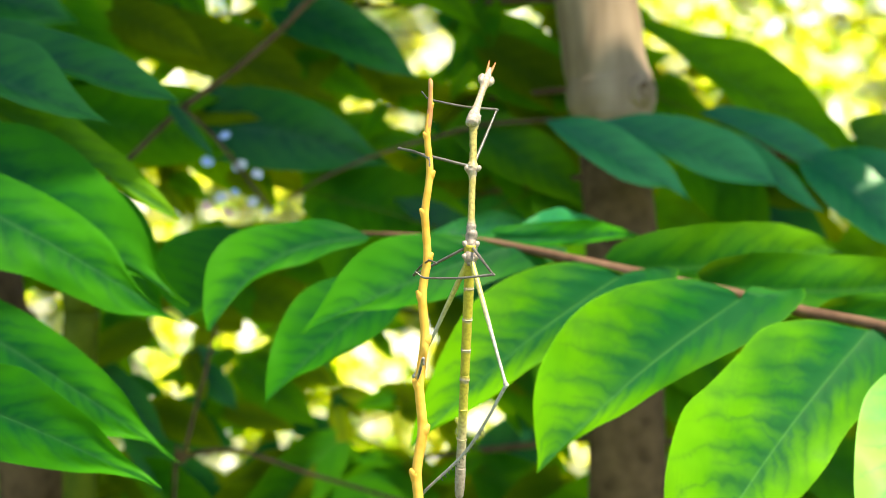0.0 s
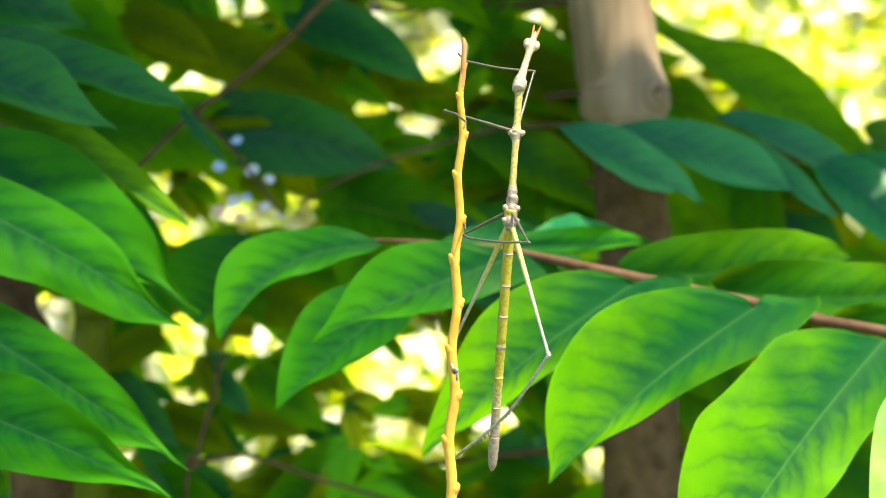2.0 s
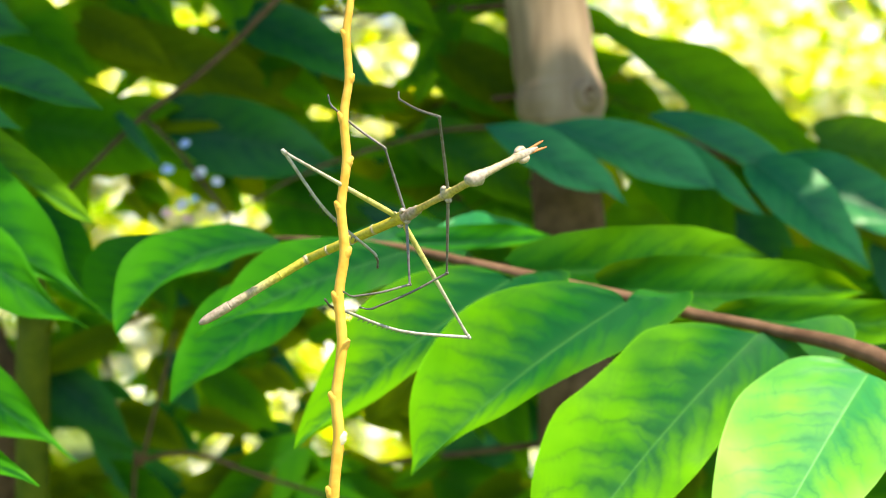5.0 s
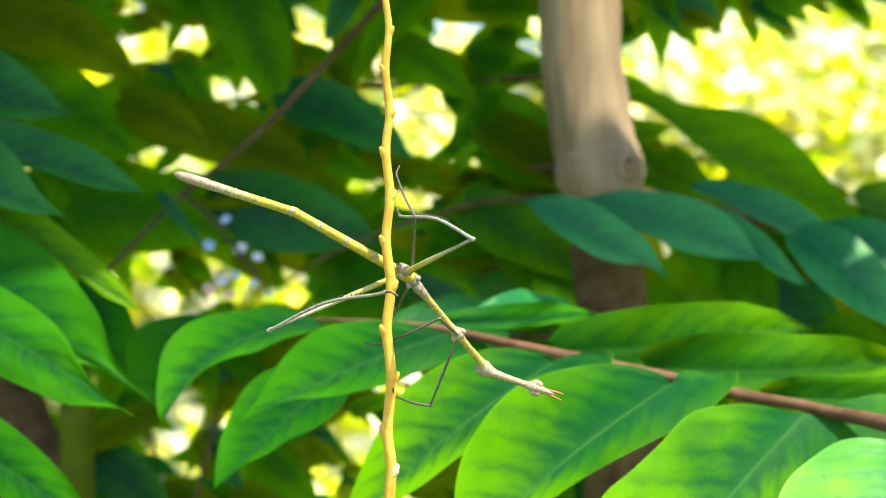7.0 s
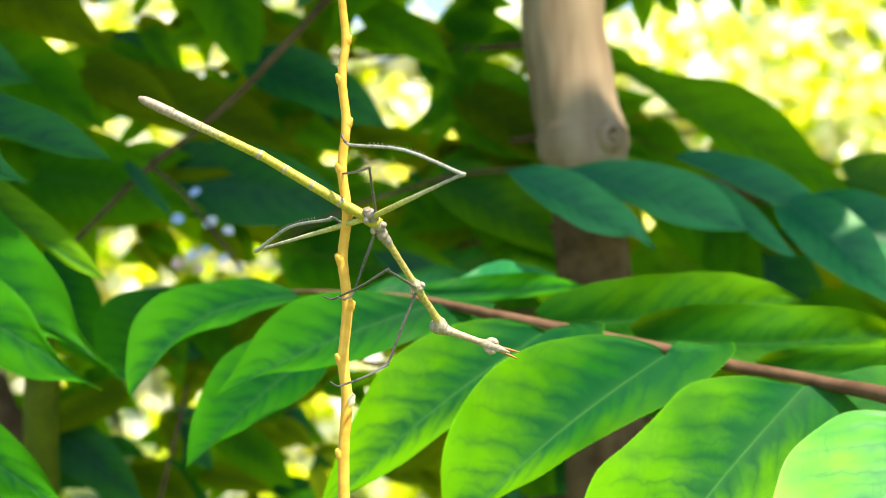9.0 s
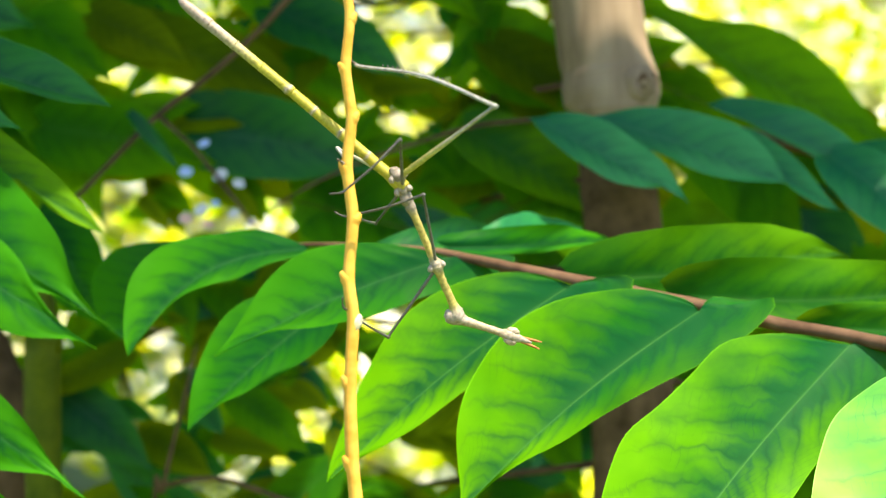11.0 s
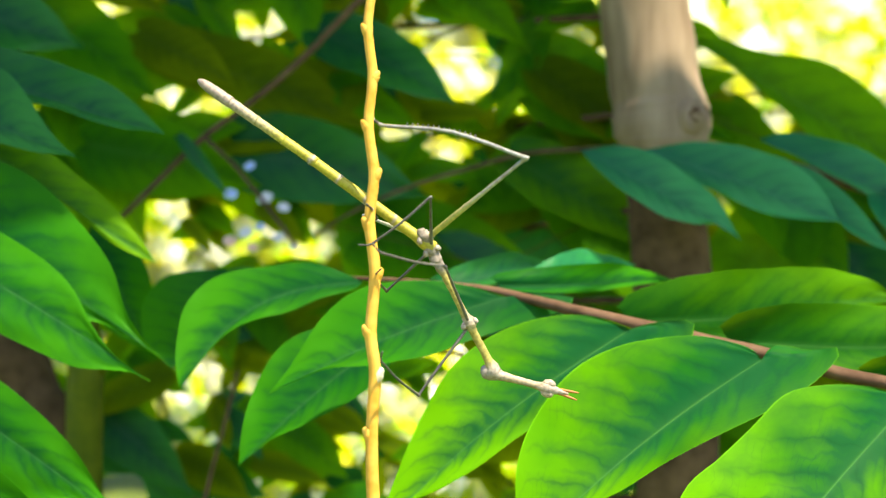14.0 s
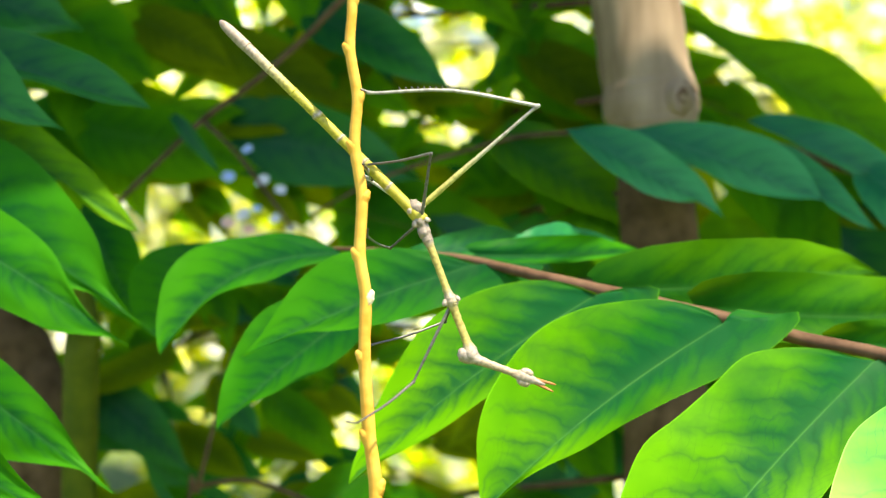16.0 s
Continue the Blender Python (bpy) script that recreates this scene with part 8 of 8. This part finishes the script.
    walk(legs["HB1"], [
        (0, pose(0, -0.0004, -0.0022, 159.6, -22.1, -180)), (0.25, pose(-0, -0.0004, -0.0022, 160.4, -22.8, -180)),
        (0.5, pose(-0, -0.0004, -0.0022, 161.2, -23.4, -180)), (0.75, pose(-0, -0.0004, -0.0022, 161.8, -24.2, -180)),
        (1, pose(-0, -0.0004, -0.0022, 162.4, -25, -180)), (1.25, pose(0, -0.0005, -0.0022, 162.5, -23.9, 180)),
        (1.5, pose(0, -0.0006, -0.0021, 162.6, -22.8, 180)), (1.75, pose(0, -0.0005, -0.0021, 164.6, -21.7, 180)),
        (2, pose(-0, -0.0005, -0.0021, 166.5, -20.6, -180)), (2.25, pose(-0, -0.0002, -0.0022, 163.4, -24.9, 180)),
        (2.5, pose(-0, 0.0001, -0.0022, 160.3, -29.2, 180)), (2.75, pose(0, 0.0001, -0.0022, 160.9, -32.3, 180)),
        (3, pose(0.0001, 0.0002, -0.0022, 161.5, -35.3, -180)), (3.25, pose(0.0003, -0.0001, -0.0022, 150.2, -32.6, -180)),
        (3.5, pose(0.0005, -0.0003, -0.0021, 139, -29.2, 180)), (3.83, pose(0.0005, -0.0001, -0.0021, 144.3, -31.6, 180)),
        (4.16, pose(0.0004, 0.0004, -0.0021, 158.1, -36.6, 180)), (4.49, pose(0.0003, 0.001, -0.0019, 177.2, -42.1, 180)),
        (4.81, pose(0.0002, 0.0016, -0.0016, -162.1, -47.9, 180)), (5.14, pose(0, 0.0019, -0.0011, -143.2, -54.5, 180)),
        (5.47, pose(-0.0001, 0.0021, -0.0006, -129.7, -61.9, -180)), (5.8, pose(-0.0001, 0.0022, -0.0004, -124.7, -65.9, 180)),
        (6, pose(-0.0003, 0.002, -0.0008, -131.1, -55, 180)), (6.2, pose(-0.0004, 0.0019, -0.001, -137.2, -49, 180)),
        (6.5, pose(-0.0005, 0.002, -0.0009, -125.4, -67.2, 180)), (6.6, pose(-0.0006, 0.0018, -0.001, -130.5, -82.8, -180)),
        (6.8, pose(-0.0009, 0.0006, -0.0019, 56.6, -79.6, 0)), (7, pose(-0.0007, -0.0008, -0.0019, 60.2, -56.4, 0)),
        (7.25, pose(-0.0008, -0.001, -0.0018, 58, -60, -0)), (7.5, pose(-0.0008, -0.0011, -0.0017, 55.7, -63.1, 0)),
        (7.75, pose(-0.0008, -0.0011, -0.0017, 56, -54.7, 0)), (8, pose(-0.0008, -0.0011, -0.0017, 55.8, -46.2, -0)),
        (8.2, pose(-0.0009, -0.001, -0.0017, 54.6, -39.8, 0)), (8.55, pose(-0.0009, -0.001, -0.0017, 53.7, -43.2, 0)),
        (8.9, pose(-0.0009, -0.001, -0.0018, 51.2, -50.9, 0)), (9.25, pose(-0.0009, -0.0009, -0.0018, 47.2, -59.6, 0)),
        (9.6, pose(-0.001, -0.0008, -0.0018, 42.6, -67, 0)), (9.95, pose(-0.001, -0.0007, -0.0018, 38.8, -72, 0)),
        (10.3, pose(-0.001, -0.0007, -0.0018, 37.3, -73.8, -0)), (10.5, pose(-0.0011, -0.0006, -0.0018, 38.7, -73.9, -0)),
        (10.7, pose(-0.0011, -0.0006, -0.0018, 41.7, -70.5, 0)), (11, pose(-0.0009, -0.0005, -0.0019, 46.2, -73.9, 0)),
        (11.25, pose(-0.001, -0.0006, -0.0019, 44.4, -74, 0)), (11.5, pose(-0.001, -0.0006, -0.0019, 42.5, -74, 0)),
        (11.75, pose(-0.001, -0.0006, -0.0019, 41.4, -73.7, 0)), (12, pose(-0.001, -0.0006, -0.0019, 40.3, -73.4, -0)),
        (12.25, pose(-0.001, -0.0007, -0.0018, 38.9, -73.7, 0)), (12.5, pose(-0.0009, -0.0008, -0.0018, 37.4, -74, 0)),
        (12.75, pose(-0.001, -0.0007, -0.0019, 37.9, -74.5, 0)), (13, pose(-0.001, -0.0005, -0.0019, 38.4, -75, -0)),
        (13.25, pose(-0.001, -0.0005, -0.0019, 39, -74, 0)), (13.5, pose(-0.001, -0.0005, -0.0019, 39.7, -73.1, 0)),
        (13.75, pose(-0.001, -0.0004, -0.0019, 40.2, -73.9, 0)), (14, pose(-0.001, -0.0004, -0.0019, 40.6, -74.7, 0)),
        (14.25, pose(-0.0009, -0.0003, -0.002, 41.8, -79, 0)), (14.5, pose(-0.0008, -0.0003, -0.002, 42.8, -83.5, 0)),
        (14.75, pose(-0.0008, -0, -0.002, 39.9, -82.5, 0)), (15, pose(-0.0009, 0.0002, -0.002, 36.9, -81.5, 0)),
        (15.2, pose(-0.001, -0.0003, -0.002, 37.3, -80.6, 0)), (15.5, pose(-0.001, -0.0002, -0.002, 37, -79.8, 0)),
        (15.75, pose(-0.0009, -0, -0.002, 21.6, -83.2, 0)), (16, pose(-0.0009, 0.0002, -0.002, 6.1, -85.9, -0))])
    walk(legs["HB2"], [
        (0, pose(-0.0165, 0.016, -0.0429, -3.7, 79, -90)), (0.25, pose(-0.0171, 0.0154, -0.0429, -3.8, 81.9, -90)),
        (0.5, pose(-0.0177, 0.0148, -0.043, -3.9, 84.8, -90)), (0.75, pose(-0.0183, 0.0143, -0.0428, -4.5, 88.2, -90)),
        (1, pose(-0.019, 0.0138, -0.0427, 175, 88.5, 90)), (1.25, pose(-0.0182, 0.0136, -0.0431, 175.3, 88.5, 90)),
        (1.5, pose(-0.0174, 0.0135, -0.0434, 175.5, 88.5, 90)), (1.75, pose(-0.0167, 0.012, -0.0442, 176.6, 87.9, 90)),
        (2, pose(-0.0161, 0.0104, -0.0449, 177.6, 87.2, 90)), (2.25, pose(-0.0189, 0.0133, -0.043, -11, 81.7, -90)),
        (2.5, pose(-0.0216, 0.016, -0.0408, 62.5, 45.4, 0)), (2.75, pose(-0.0237, 0.0155, -0.0397, 57.2, 45.9, 0)),
        (3, pose(-0.0256, 0.0151, -0.0386, 52, 46.3, -0)), (3.25, pose(-0.0216, 0.0232, -0.0365, 61.5, 41.3, 0)),
        (3.5, pose(-0.0168, 0.0305, -0.0331, 70.7, 31.9, 0)), (3.83, pose(-0.0195, 0.0273, -0.0346, 63.6, 42.3, 0)),
        (4.16, pose(-0.0255, 0.0179, -0.0371, 43.9, 54.4, -0)), (4.49, pose(-0.0311, 0.0033, -0.0368, 16, 61.9, -0)),
        (4.81, pose(-0.0329, -0.0129, -0.0315, -14.6, 67.9, 0)), (5.14, pose(-0.0306, -0.0262, -0.0229, -42.6, 75.1, 0)),
        (5.47, pose(-0.0266, -0.034, -0.0148, -62.4, 86.5, 0)), (5.8, pose(-0.0245, -0.0365, -0.0113, 110.5, 84.1, 180)),
        (6, pose(-0.0256, -0.0333, -0.0185, -67.7, 75.2, 0)), (6.2, pose(-0.0264, -0.03, -0.0237, -65.2, 62.5, -0)),
        (6.5, pose(-0.0256, -0.0363, -0.0114, 113.7, 74.4, -180)), (6.6, pose(-0.0309, -0.0339, -0.0049, 119.3, 62.8, -180)),
        (6.8, pose(-0.0263, -0.0385, 0.0027, 116.5, 37, 180)), (7, pose(-0.0201, -0.0416, 0.011, 118.7, 10.7, 180)),
        (7.25, pose(-0.0223, -0.0408, 0.0106, 122.5, 11.9, 180)), (7.5, pose(-0.0244, -0.0399, 0.0103, 126.3, 12.9, 180)),
        (7.75, pose(-0.0222, -0.0401, 0.0134, 127.2, 9.9, 180)), (8, pose(-0.0198, -0.04, 0.0165, 128.1, 7.1, 180)),
        (8.2, pose(-0.0183, -0.0393, 0.0192, 129.4, 5, 180)), (8.55, pose(-0.0199, -0.0389, 0.0185, 131.2, 7.1, 180)),
        (8.9, pose(-0.0238, -0.0375, 0.0168, 135.8, 11.8, 180)), (9.25, pose(-0.0285, -0.0353, 0.0144, 142.1, 16.9, -180)),
        (9.6, pose(-0.0328, -0.0326, 0.0117, 148.6, 21.2, 180)), (9.95, pose(-0.0358, -0.0302, 0.0095, 153.7, 24.1, 180)),
        (10.3, pose(-0.0369, -0.0291, 0.0086, 155.8, 25.2, 180)), (10.5, pose(-0.0363, -0.0299, 0.0084, 153.4, 24.6, 180)),
        (10.7, pose(-0.0341, -0.0318, 0.0099, 151.5, 22.4, 180)), (11, pose(-0.0321, -0.0344, 0.0071, 146.2, 20.3, 180)),
        (11.25, pose(-0.0332, -0.0334, 0.0074, 148.4, 21.4, 180)), (11.5, pose(-0.0343, -0.0323, 0.0077, 150.7, 22.4, 180)),
        (11.75, pose(-0.0348, -0.0317, 0.008, 152.1, 23.2, 180)), (12, pose(-0.0353, -0.031, 0.0084, 153.6, 24, 180)),
        (12.25, pose(-0.036, -0.0302, 0.0084, 155, 25.1, 180)), (12.5, pose(-0.0368, -0.0294, 0.0084, 156.3, 26.1, 180)),
        (12.75, pose(-0.0367, -0.0295, 0.008, 155.4, 26.5, 180)), (13, pose(-0.0365, -0.0297, 0.0076, 154.5, 27, 180)),
        (13.25, pose(-0.036, -0.0301, 0.0081, 153, 26.4, 180)), (13.5, pose(-0.0355, -0.0305, 0.0086, 151.5, 25.8, 180)),
        (13.75, pose(-0.0354, -0.0307, 0.008, 150.4, 23.4, 180)), (14, pose(-0.0354, -0.031, 0.0075, 149.3, 21, 180)),
        (14.25, pose(-0.0353, -0.0316, 0.0047, 146.6, 22.4, 180)), (14.5, pose(-0.035, -0.0322, 0.0018, 144, 23.9, 180)),
        (14.75, pose(-0.0366, -0.0301, 0.0027, 151.3, 24.2, 180)), (15, pose(-0.038, -0.028, 0.0035, 158.6, 24.5, 180)),
        (15.2, pose(-0.0378, -0.0287, 0.0041, 161.7, 24.6, 180)), (15.5, pose(-0.0378, -0.0285, 0.0047, 169.6, 25.2, 180)),
        (15.75, pose(-0.0443, -0.0173, 0.0032, 176.4, 33.1, 180)), (16, pose(-0.0475, -0.0048, 0.0014, -176.7, 40.9, 180))])


motions()
